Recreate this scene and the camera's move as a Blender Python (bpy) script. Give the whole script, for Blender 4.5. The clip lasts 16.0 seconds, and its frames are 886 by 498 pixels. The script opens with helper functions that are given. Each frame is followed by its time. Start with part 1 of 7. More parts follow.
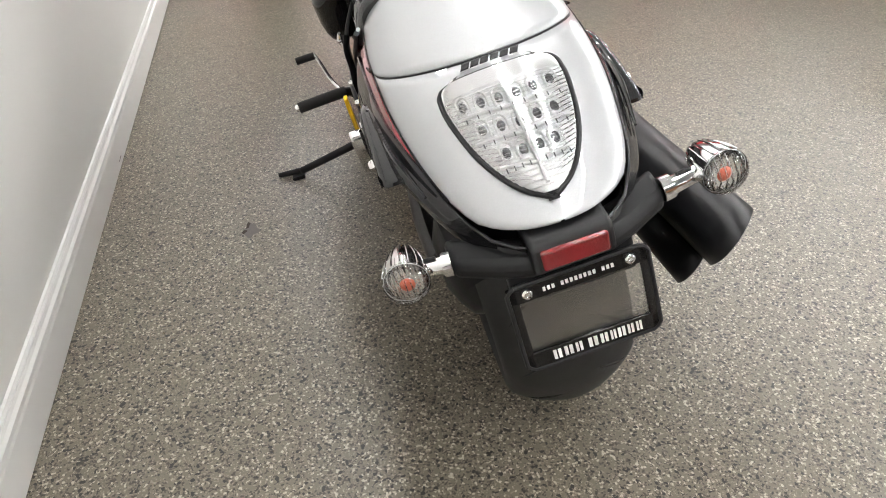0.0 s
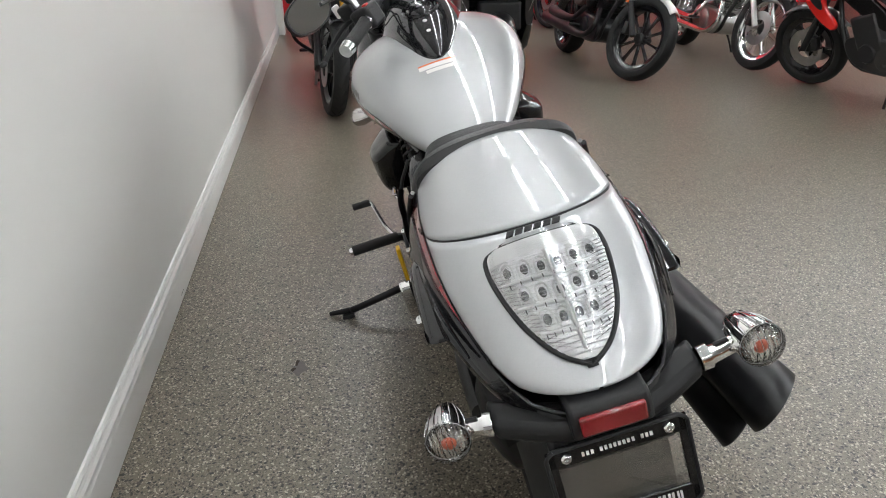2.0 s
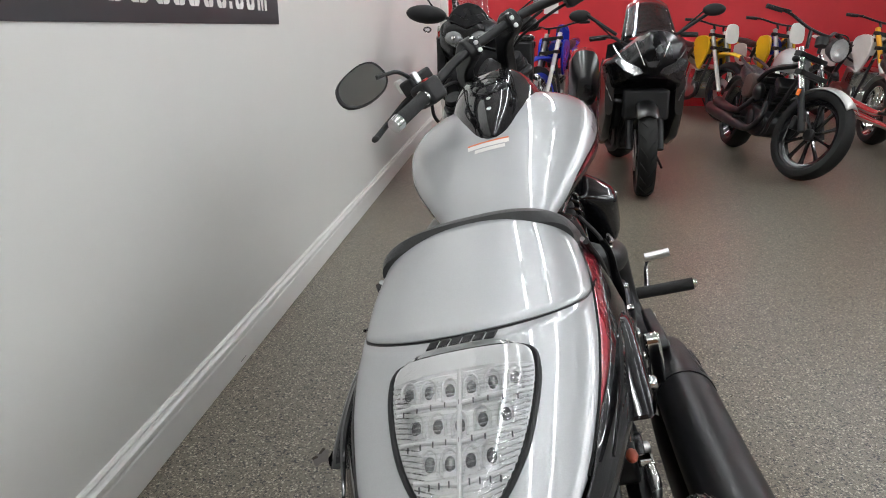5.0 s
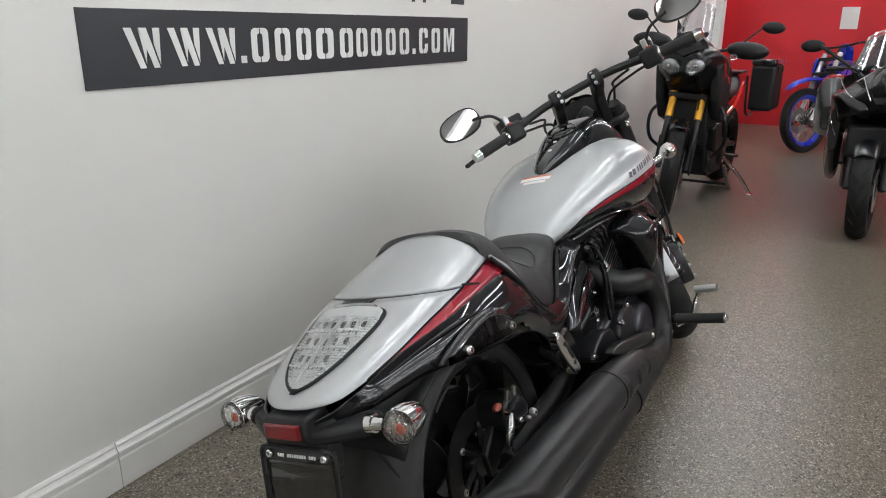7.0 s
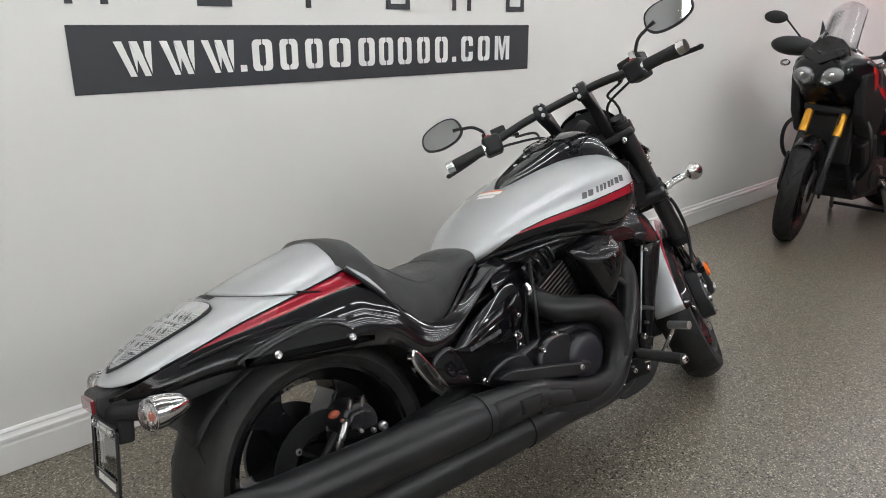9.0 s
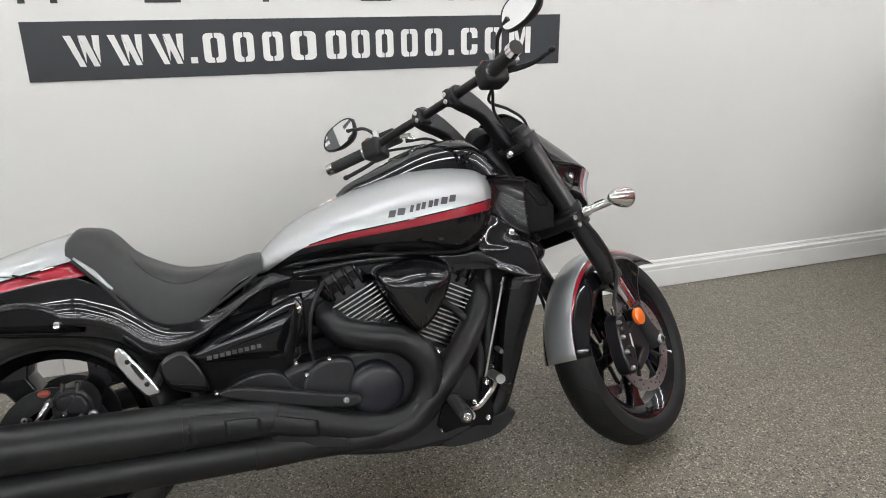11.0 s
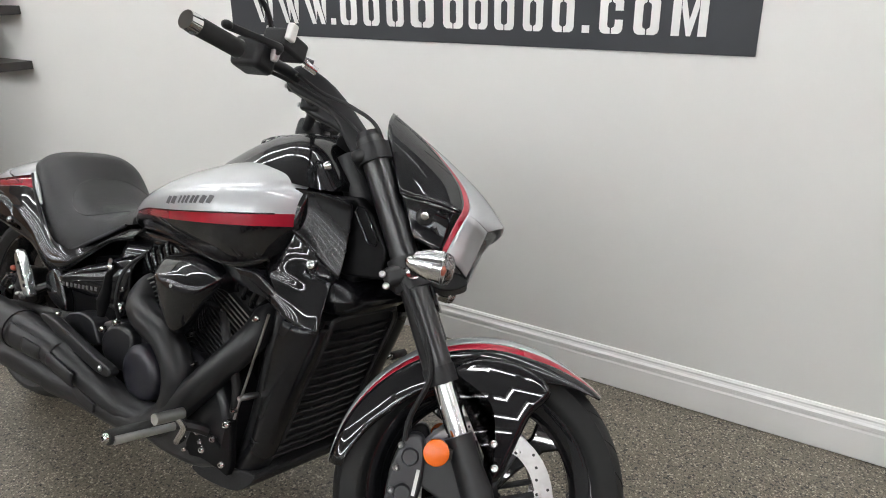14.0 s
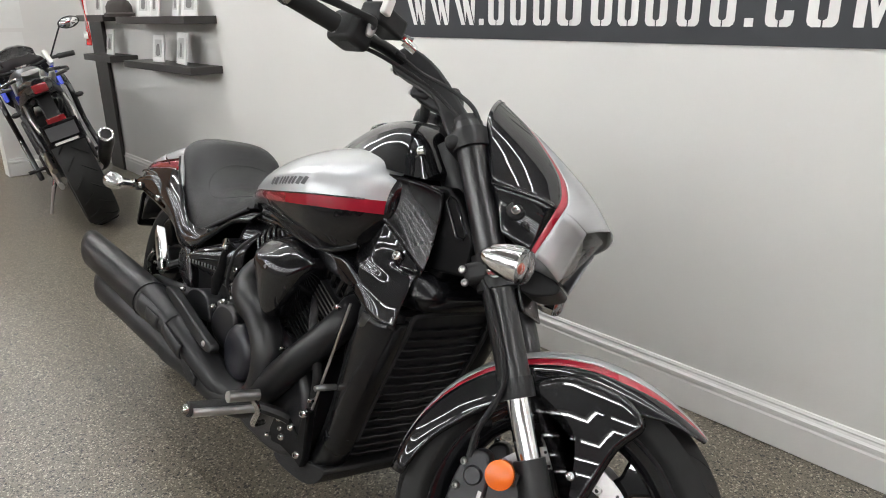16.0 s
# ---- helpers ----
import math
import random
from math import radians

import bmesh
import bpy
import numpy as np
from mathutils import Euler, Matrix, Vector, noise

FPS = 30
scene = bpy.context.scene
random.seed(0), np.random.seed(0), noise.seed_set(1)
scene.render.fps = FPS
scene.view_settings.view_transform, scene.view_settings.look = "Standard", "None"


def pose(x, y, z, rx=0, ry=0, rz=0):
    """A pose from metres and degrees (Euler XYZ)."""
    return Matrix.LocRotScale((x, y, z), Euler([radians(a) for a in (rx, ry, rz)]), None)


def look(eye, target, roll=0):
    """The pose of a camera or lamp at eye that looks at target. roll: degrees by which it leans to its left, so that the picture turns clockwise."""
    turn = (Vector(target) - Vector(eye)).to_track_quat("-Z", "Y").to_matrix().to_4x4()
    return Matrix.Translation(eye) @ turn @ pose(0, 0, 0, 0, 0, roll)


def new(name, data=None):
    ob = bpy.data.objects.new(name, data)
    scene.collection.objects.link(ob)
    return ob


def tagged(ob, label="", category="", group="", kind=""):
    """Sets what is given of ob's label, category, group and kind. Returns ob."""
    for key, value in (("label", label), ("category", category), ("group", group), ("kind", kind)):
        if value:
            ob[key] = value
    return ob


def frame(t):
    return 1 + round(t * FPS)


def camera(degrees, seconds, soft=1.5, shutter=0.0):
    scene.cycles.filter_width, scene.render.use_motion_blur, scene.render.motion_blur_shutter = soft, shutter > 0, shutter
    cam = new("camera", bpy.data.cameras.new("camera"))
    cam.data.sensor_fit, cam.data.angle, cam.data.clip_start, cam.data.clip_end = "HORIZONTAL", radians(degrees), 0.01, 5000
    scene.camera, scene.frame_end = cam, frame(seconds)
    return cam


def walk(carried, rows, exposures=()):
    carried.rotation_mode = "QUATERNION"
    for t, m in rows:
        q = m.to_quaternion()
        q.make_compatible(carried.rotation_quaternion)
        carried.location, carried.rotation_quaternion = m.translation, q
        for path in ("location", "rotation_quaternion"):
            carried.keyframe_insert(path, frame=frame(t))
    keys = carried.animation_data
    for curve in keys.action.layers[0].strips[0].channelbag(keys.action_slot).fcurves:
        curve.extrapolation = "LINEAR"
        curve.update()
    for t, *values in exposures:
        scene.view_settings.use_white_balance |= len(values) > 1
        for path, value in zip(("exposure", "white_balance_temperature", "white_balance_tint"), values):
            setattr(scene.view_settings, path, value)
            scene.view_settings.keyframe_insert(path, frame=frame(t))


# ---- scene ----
cam = camera(64.1, 16.0, soft=1.0)

PATH = [
    (0, (-3.023, -0.59, 1.095), (-1.42, -0.951, -0.044), -1.4),
    (0.5, (-3.069, -0.592, 1.126), (-1.393, -0.902, 0.08), -1.5),
    (1, (-3.068, -0.578, 1.137), (-1.346, -0.866, 0.16), -1.4),
    (1.5, (-3.056, -0.585, 1.149), (-1.28, -0.865, 0.272), -1.4),
    (2, (-3.047, -0.589, 1.158), (-1.243, -0.865, 0.339), -1.5),
    (2.5, (-3.035, -0.587, 1.154), (-1.217, -0.859, 0.365), -1.2),
    (3, (-3.028, -0.593, 1.15), (-1.188, -0.859, 0.414), -1.3),
    (3.5, (-3.026, -0.608, 1.149), (-1.175, -0.866, 0.437), -0.9),
    (4, (-2.979, -0.669, 1.128), (-1.098, -0.896, 0.486), -0.5),
    (4.5, (-2.894, -0.792, 1.112), (-0.99, -0.862, 0.505), -1.0),
    (5, (-2.873, -0.93, 1.107), (-0.973, -0.741, 0.512), -0.8),
    (5.2, (-2.878, -1.005, 1.125), (-0.997, -0.685, 0.527), -0.4),
    (7.3, (-3.201, -1.795, 1.297), (-1.584, -0.784, 0.695), -0.0),
    (7.5, (-3.18, -1.85, 1.303), (-1.592, -0.798, 0.695), -0.1),
    (8, (-3.065, -2.006, 1.329), (-1.574, -0.823, 0.716), -0.2),
    (8.2, (-3.011, -2.064, 1.323), (-1.549, -0.843, 0.712), -0.1),
    (10.3, (-1.982, -2.723, 1.358), (-1.16, -1.012, 0.729), -0.5),
    (10.5, (-1.855, -2.765, 1.367), (-1.118, -1.021, 0.723), -0.5),
    (11, (-1.475, -2.859, 1.368), (-0.884, -1.061, 0.72), -0.6),
    (11.5, (-1.097, -2.898, 1.354), (-0.671, -1.053, 0.711), -0.5),
    (12, (-0.703, -2.825, 1.332), (-0.579, -0.937, 0.683), -0.7),
    (12.5, (-0.352, -2.724, 1.325), (-0.474, -0.837, 0.671), -0.7),
    (13, (-0.046, -2.594, 1.335), (-0.512, -0.763, 0.68), -0.8),
    (13.5, (0.182, -2.376, 1.301), (-0.562, -0.639, 0.649), -0.7),
    (14, (0.366, -2.12, 1.341), (-0.655, -0.557, 0.624), -0.6),
    (14.5, (0.511, -1.924, 1.319), (-0.852, -0.615, 0.665), -1.2),
    (15, (0.515, -1.811, 1.326), (-0.98, -0.66, 0.664), -1.2),
    (15.5, (0.491, -1.818, 1.303), (-1.032, -0.699, 0.649), -1.1),
    (16, (0.436, -1.917, 1.233), (-0.984, -0.661, 0.593), -0.9),
]
EXPOSURES = [(0, .79, 6750, 12), (1, .50, 6550, 10), (2, .26, 6500, 10), (3.5, .21, 6450, 10), (5, .10, 6450, 10), (8, -.03, 6500, 10), (10.5, .24, 6550, 11), (12, .29, 6550, 11), (14, .30, 6550, 11), (16, .33, 6650, 11)]
walk(cam, [(t, look(e, g, r)) for t, e, g, r in PATH], EXPOSURES)

# ---------- world and lights ----------
world = bpy.data.worlds.new("world")
scene.world = world
world.use_nodes = True
world.node_tree.nodes["Background"].inputs[0].default_value = (0.6, 0.63, 0.66, 1)
world.node_tree.nodes["Background"].inputs[1].default_value = 0.05
scene.view_settings.exposure = 0.0


# ---------- materials ----------
def node_mat(name):
    m = bpy.data.materials.new(name)
    m.use_nodes = True
    return m, m.node_tree.nodes, m.node_tree.links, m.node_tree.nodes["Principled BSDF"]


def surface(name, color, rough=0.5, metal=0.0, vary=0.08, scale=30.0, bump=0.0, bump_scale=200.0, coat=0.0, rough_vary=0.08, spec=0.5):
    """Principled surface with two scales of variation in colour and roughness and an optional fine relief."""
    m, n, l, p = node_mat(name)
    co = n.new("ShaderNodeTexCoord")
    a = n.new("ShaderNodeTexNoise"); a.inputs["Scale"].default_value = scale; a.inputs["Detail"].default_value = 6
    b = n.new("ShaderNodeTexNoise"); b.inputs["Scale"].default_value = scale * 0.09; b.inputs["Detail"].default_value = 3
    l.new(co.outputs["Object"], a.inputs["Vector"]); l.new(co.outputs["Object"], b.inputs["Vector"])
    mx = n.new("ShaderNodeMath"); mx.operation = "ADD"
    l.new(a.outputs["Fac"], mx.inputs[0]); l.new(b.outputs["Fac"], mx.inputs[1])
    rmp = n.new("ShaderNodeMapRange"); rmp.inputs[1].default_value = 0.6; rmp.inputs[2].default_value = 1.4
    rmp.inputs[3].default_value = 1 - vary; rmp.inputs[4].default_value = 1 + vary
    l.new(mx.outputs[0], rmp.inputs[0])
    vm = n.new("ShaderNodeVectorMath"); vm.operation = "SCALE"; vm.inputs[0].default_value = color[:3]
    l.new(rmp.outputs[0], vm.inputs["Scale"]); l.new(vm.outputs[0], p.inputs["Base Color"])
    rr = n.new("ShaderNodeMapRange"); rr.inputs[1].default_value = 0.3; rr.inputs[2].default_value = 0.7
    rr.inputs[3].default_value = max(0.02, rough - rough_vary); rr.inputs[4].default_value = min(1, rough + rough_vary)
    l.new(b.outputs["Fac"], rr.inputs[0]); l.new(rr.outputs[0], p.inputs["Roughness"])
    p.inputs["Metallic"].default_value = metal
    p.inputs["Coat Weight"].default_value = coat
    p.inputs["Coat Roughness"].default_value = 0.02
    p.inputs["Coat IOR"].default_value = 1.5
    p.inputs["Specular IOR Level"].default_value = spec
    if bump:
        t = n.new("ShaderNodeTexNoise"); t.inputs["Scale"].default_value = bump_scale; t.inputs["Detail"].default_value = 4
        l.new(co.outputs["Object"], t.inputs["Vector"])
        bp = n.new("ShaderNodeBump"); bp.inputs["Strength"].default_value = bump; bp.inputs["Distance"].default_value = 0.004
        l.new(t.outputs["Fac"], bp.inputs["Height"]); l.new(bp.outputs[0], p.inputs["Normal"])
    return m


def flake_paint(name, color):
    """Metallic paint: fine aluminium flakes under a clear coat."""
    m, n, l, p = node_mat(name)
    co = n.new("ShaderNodeTexCoord")
    v = n.new("ShaderNodeTexVoronoi"); v.inputs["Scale"].default_value = 1500
    l.new(co.outputs["Object"], v.inputs["Vector"])
    r = n.new("ShaderNodeMapRange"); r.inputs[3].default_value = 0.94; r.inputs[4].default_value = 1.05
    sep = n.new("ShaderNodeSeparateColor"); l.new(v.outputs["Color"], sep.inputs[0]); l.new(sep.outputs[0], r.inputs[0])
    vm = n.new("ShaderNodeVectorMath"); vm.operation = "SCALE"; vm.inputs[0].default_value = color
    l.new(r.outputs[0], vm.inputs["Scale"]); l.new(vm.outputs[0], p.inputs["Base Color"])
    p.inputs["Metallic"].default_value = 0.7
    p.inputs["Roughness"].default_value = 0.5
    p.inputs["Coat Weight"].default_value = 1.0
    p.inputs["Coat Roughness"].default_value = 0.03
    p.inputs["Coat IOR"].default_value = 1.55
    return m


def clear(name, tint=(1, 1, 1), gloss=0.25, rough=0.05):
    """Thin clear plastic: mostly transparent with a glossy skin."""
    m = bpy.data.materials.new(name); m.use_nodes = True
    n, l = m.node_tree.nodes, m.node_tree.links
    n.remove(n["Principled BSDF"])
    t = n.new("ShaderNodeBsdfTransparent"); t.inputs[0].default_value = (*tint, 1)
    g = n.new("ShaderNodeBsdfGlossy"); g.inputs["Roughness"].default_value = rough; g.inputs["Color"].default_value = (0.95, 0.95, 0.95, 1)
    w = n.new("ShaderNodeTexWave"); w.inputs["Scale"].default_value = 60; w.inputs["Distortion"].default_value = 0.5
    co = n.new("ShaderNodeTexCoord"); l.new(co.outputs["Object"], w.inputs["Vector"])
    bp = n.new("ShaderNodeBump"); bp.inputs["Strength"].default_value = 0.15; bp.inputs["Distance"].default_value = 0.002
    l.new(w.outputs["Fac"], bp.inputs["Height"]); l.new(bp.outputs[0], g.inputs["Normal"])
    fr = n.new("ShaderNodeFresnel"); fr.inputs["IOR"].default_value = 1.5
    ad = n.new("ShaderNodeMath"); ad.operation = "ADD"; ad.inputs[1].default_value = gloss; ad.use_clamp = True
    l.new(fr.outputs[0], ad.inputs[0])
    mx = n.new("ShaderNodeMixShader")
    l.new(ad.outputs[0], mx.inputs[0]); l.new(t.outputs[0], mx.inputs[1]); l.new(g.outputs[0], mx.inputs[2])
    l.new(mx.outputs[0], n["Material Output"].inputs["Surface"])
    return m


def lamp_mat(name, color, strength):
    m, n, l, p = node_mat(name)
    p.inputs["Emission Color"].default_value = (*color, 1)
    p.inputs["Emission Strength"].default_value = strength
    return m


def flake_floor():
    """Epoxy floor strewn with dark, tan and pale flakes."""
    m, n, l, p = node_mat("epoxy_flake_floor")
    co = n.new("ShaderNodeTexCoord")

    def flakes(scale, lo, hi):
        v = n.new("ShaderNodeTexVoronoi"); v.inputs["Scale"].default_value = scale
        l.new(co.outputs["Object"], v.inputs["Vector"])
        s = n.new("ShaderNodeSeparateColor"); l.new(v.outputs["Color"], s.inputs[0])
        r = n.new("ShaderNodeMapRange"); r.inputs[1].default_value = lo; r.inputs[2].default_value = hi
        l.new(s.outputs[0], r.inputs[0])
        return r.outputs[0], s

    def mix(fac, a, b):
        x = n.new("ShaderNodeMix"); x.data_type = "RGBA"
        l.new(fac, x.inputs[0])
        for i, c in ((6, a), (7, b)):
            if isinstance(c, tuple):
                x.inputs[i].default_value = (*c, 1)
            else:
                l.new(c, x.inputs[i])
        return x.outputs[2]

    big = n.new("ShaderNodeTexNoise"); big.inputs["Scale"].default_value = 1.3; big.inputs["Detail"].default_value = 5
    l.new(co.outputs["Object"], big.inputs["Vector"])
    base = mix(big.outputs["Fac"], (0.128, 0.110, 0.084), (0.152, 0.131, 0.101))
    d, _ = flakes(260, 0.76, 0.79)
    c1 = mix(d, base, (0.052, 0.044, 0.034))
    w, _ = flakes(230, 0.885, 0.91)
    c2 = mix(w, c1, (0.40, 0.36, 0.29))
    g, _ = flakes(430, 0.86, 0.90)
    c3 = mix(g, c2, (0.23, 0.20, 0.155))
    k, _ = flakes(170, 0.92, 0.93)
    c4 = mix(k, c3, (0.022, 0.020, 0.018))
    l.new(c4, p.inputs["Base Color"])
    rn = n.new("ShaderNodeTexNoise"); rn.inputs["Scale"].default_value = 55
    l.new(co.outputs["Object"], rn.inputs["Vector"])
    rr = n.new("ShaderNodeMapRange"); rr.inputs[3].default_value = 0.22; rr.inputs[4].default_value = 0.42
    l.new(rn.outputs["Fac"], rr.inputs[0]); l.new(rr.outputs[0], p.inputs["Roughness"])
    bn = n.new("ShaderNodeTexNoise"); bn.inputs["Scale"].default_value = 120; bn.inputs["Detail"].default_value = 3
    l.new(co.outputs["Object"], bn.inputs["Vector"])
    bp = n.new("ShaderNodeBump"); bp.inputs["Strength"].default_value = 0.35; bp.inputs["Distance"].default_value = 0.002
    l.new(bn.outputs["Fac"], bp.inputs["Height"]); l.new(bp.outputs[0], p.inputs["Normal"])
    return m


SILVER = flake_paint("silver_paint", (0.455, 0.465, 0.475))
BLACK = surface("gloss_black_paint", (0.003, 0.003, 0.004), 0.5, coat=1.0, spec=0.1, vary=0.2, rough_vary=0.04)
RED = surface("candy_red_paint", (0.30, 0.008, 0.022), 0.25, coat=1.0, vary=0.1)
MATT = surface("matt_black_metal", (0.009, 0.009, 0.010), 0.40, spec=0.35, vary=0.25, bump=0.05, bump_scale=900)
PLASTIC = surface("black_plastic", (0.010, 0.010, 0.011), 0.50, spec=0.35, vary=0.2, bump=0.15, bump_scale=1200)
# rear tyre: paler copy of tyre_rubber, light and sheen put into its colour
LITRUBBER = surface("lit_tyre_rubber", (0.024, 0.0235, 0.023), 0.55, spec=0.3, vary=0.3, scale=40, bump=0.12, bump_scale=500)
FORKBLACK = surface("satin_black_fork", (0.010, 0.010, 0.011), 0.28, spec=0.5, vary=0.15, coat=0.25, rough_vary=0.05)
RUBBER = surface("tyre_rubber", (0.009, 0.009, 0.009), 0.6, spec=0.3, vary=0.25, bump=0.12, bump_scale=500)
GRIP = surface("grip_rubber", (0.014, 0.014, 0.014), 0.7, bump=0.4, bump_scale=600)
VINYL = surface("seat_vinyl", (0.024, 0.024, 0.025), 0.42, spec=0.4, vary=0.15, bump=0.25, bump_scale=1400)
CHROME = surface("chrome", (0.80, 0.80, 0.80), 0.07, metal=1.0, vary=0.03, rough_vary=0.03)
STEEL = surface("brushed_steel", (0.48, 0.47, 0.46), 0.32, metal=1.0, vary=0.1)
DARKMETAL = surface("dark_engine_metal", (0.014, 0.014, 0.015), 0.40, metal=0.2, vary=0.25, bump=0.1, bump_scale=500)
CASE = surface("satin_engine_case", (0.012, 0.012, 0.014), 0.33, metal=0.1, vary=0.2, bump=0.08, bump_scale=700)
FINEDGE = surface("machined_aluminium", (0.62, 0.62, 0.62), 0.3, metal=1.0, vary=0.08)
DISC = surface("brake_disc_steel", (0.38, 0.37, 0.36), 0.34, metal=0.9, vary=0.15, scale=80)
ORANGE = surface("amber_reflector", (0.75, 0.14, 0.012), 0.25, coat=0.6)
REDLENS = surface("red_reflector", (0.20, 0.006, 0.010), 0.2, coat=0.8, bump=0.3, bump_scale=300)
FROSTED = surface("frosted_plastic", (0.76, 0.76, 0.76), 0.3, vary=0.03, scale=60, coat=0.6)
LEDLENS = surface("smoky_led_lens", (0.26, 0.26, 0.27), 0.12, metal=0.6, vary=0.1, scale=90)
LENS = clear("clear_lens", (0.98, 0.98, 0.98), 0.04, 0.06)
LENSRIB = clear("fluted_lens", (0.97, 0.97, 0.97), 0.17, 0.06)
CLUTCH = surface("blue_black_case", (0.012, 0.012, 0.018), 0.33, metal=0.1, vary=0.2, bump=0.08, bump_scale=700)
GLASS = clear("windscreen_plastic", (0.86, 0.86, 0.87), 0.01, 0.03)
MIRROR = surface("mirror_glass", (0.85, 0.86, 0.87), 0.02, metal=1.0, vary=0.01, rough_vary=0.005)
REFLECTOR = surface("lamp_reflector", (0.86, 0.86, 0.87), 0.25, metal=0.25, vary=0.12, scale=60)
BULB = surface("orange_bulb", (0.52, 0.12, 0.07), 0.3)
SHIELD = surface("dull_black_shield", (0.0045, 0.0045, 0.005), 0.40, spec=0.11, vary=0.2, bump=0.05, bump_scale=900)
WALL = surface("white_wall_paint", (0.675, 0.665, 0.642), 0.45, vary=0.02, scale=3.0, bump=0.06, bump_scale=160)
TRIM = surface("white_trim_paint", (0.74, 0.73, 0.71), 0.35, vary=0.03, scale=9.0, bump=0.04, bump_scale=80)
# unseen ceiling, set dark so that gloss black mirrors little but the tubes
CEIL = surface("darkened_ceiling", (0.26, 0.26, 0.26), 0.8, vary=0.03, scale=4.0)
REDWALL = surface("red_wall_paint", (0.55, 0.012, 0.020), 0.4, vary=0.06, scale=4.0, bump=0.05, bump_scale=140)
BROWN = surface("tan_wall_paint", (0.36, 0.20, 0.11), 0.6, vary=0.06, scale=5.0)
FLOOR = flake_floor()
SIGN = surface("charcoal_vinyl", (0.026, 0.028, 0.033), 0.45, vary=0.08, scale=8)
LETTER = surface("white_vinyl", (0.74, 0.73, 0.71), 0.45, vary=0.03, scale=10)
GREYVINYL = surface("grey_vinyl", (0.055, 0.055, 0.06), 0.5, vary=0.05)
SHELFWOOD = surface("dark_shelf_veneer", (0.028, 0.025, 0.024), 0.45, vary=0.2, scale=15, bump=0.1)
PAPER = surface("white_card", (0.72, 0.72, 0.70), 0.6, vary=0.04, scale=12)
GREYPRINT = surface("grey_print", (0.16, 0.155, 0.15), 0.5, vary=0.4, scale=40)
YELLOW = surface("yellow_plastic", (0.70, 0.42, 0.01), 0.35, vary=0.06)
BLUE = surface("blue_plastic", (0.012, 0.03, 0.40), 0.3, vary=0.08, coat=0.3)
WHITEPL = surface("white_plastic", (0.68, 0.67, 0.64), 0.4, vary=0.06)
GOLD = surface("gold_fork", (0.62, 0.30, 0.03), 0.3, metal=0.7, vary=0.08)
REDPAINT = surface("bright_red_paint", (0.60, 0.018, 0.015), 0.2, coat=1.0, vary=0.06)
SATIN = surface("satin_black_fairing", (0.004, 0.004, 0.005), 0.26, spec=0.28, vary=0.15, rough_vary=0.05, coat=0.2)
GUNMETAL = surface("gunmetal_paint", (0.007, 0.007, 0.008), 0.3, coat=1.0, vary=0.1)
TUBE = lamp_mat("fluorescent_tube", (0.95, 0.985, 1.0), 38.0)
STAIN = surface("dried_stain", (0.060, 0.050, 0.042), 0.3, vary=0.3, scale=90)
SPRING = surface("yellow_spring", (0.62, 0.34, 0.01), 0.35)


# ---------- mesh tools ----------
def part(name, bm, material, parent=None, label="", smooth=True, solid=0.0, bevel=0.0):
    me = bpy.data.meshes.new(name)
    bmesh.ops.recalc_face_normals(bm, faces=bm.faces)
    for f in bm.faces:
        f.smooth = smooth
    bm.to_mesh(me)
    bm.free()
    me.materials.append(material)
    ob = new(name, me)
    if parent is not None:
        ob.parent = parent
    if label:
        ob["label"] = label
    if solid:
        s = ob.modifiers.new("thickness", "SOLIDIFY"); s.thickness = solid; s.offset = -1
    if bevel:
        b = ob.modifiers.new("edges", "BEVEL"); b.width = bevel; b.segments = 3; b.limit_method = "ANGLE"; b.angle_limit = radians(35)
    if smooth:
        me.set_sharp_from_angle(angle=radians(40))
    return ob


def thing(name, m, label, category, group="", kind=""):
    ob = new(name)
    ob.matrix_world = m
    return tagged(ob, label, category, group, kind)


def hermite(xs, ys):
    """Smooth curve through the given stations."""
    xs, ys = np.array(xs, float), np.array(ys, float)
    d = np.gradient(ys, xs) if len(xs) > 2 else np.full(len(xs), (ys[-1] - ys[0]) / (xs[-1] - xs[0]))
    for i in range(1, len(xs) - 1):
        a, b = (ys[i] - ys[i - 1]) / (xs[i] - xs[i - 1]), (ys[i + 1] - ys[i]) / (xs[i + 1] - xs[i])
        d[i] = 0 if a * b <= 0 else 2 * a * b / (a + b)

    def f(x):
        x = min(max(x, xs[0]), xs[-1])
        i = min(int(np.searchsorted(xs, x, side="right")) - 1, len(xs) - 2)
        h = xs[i + 1] - xs[i]; t = (x - xs[i]) / h
        return float((2*t**3 - 3*t**2 + 1) * ys[i] + (t**3 - 2*t**2 + t) * h * d[i] + (3*t**2 - 2*t**3) * ys[i + 1] + (t**3 - t**2) * h * d[i + 1])
    return f


def smooth_path(pts, n=8):
    """Catmull-Rom points through a list of 3D points."""
    p = [Vector(q) for q in pts]
    p = [2 * p[0] - p[1]] + p + [2 * p[-1] - p[-2]]
    out = []
    for i in range(1, len(p) - 2):
        for k in range(n):
            t = k / n
            out.append(0.5 * ((2 * p[i]) + (p[i + 1] - p[i - 1]) * t + (2 * p[i - 1] - 5 * p[i] + 4 * p[i + 1] - p[i + 2]) * t * t + (3 * p[i] - p[i - 1] - 3 * p[i + 1] + p[i + 2]) * t ** 3))
    out.append(p[-2])
    return out


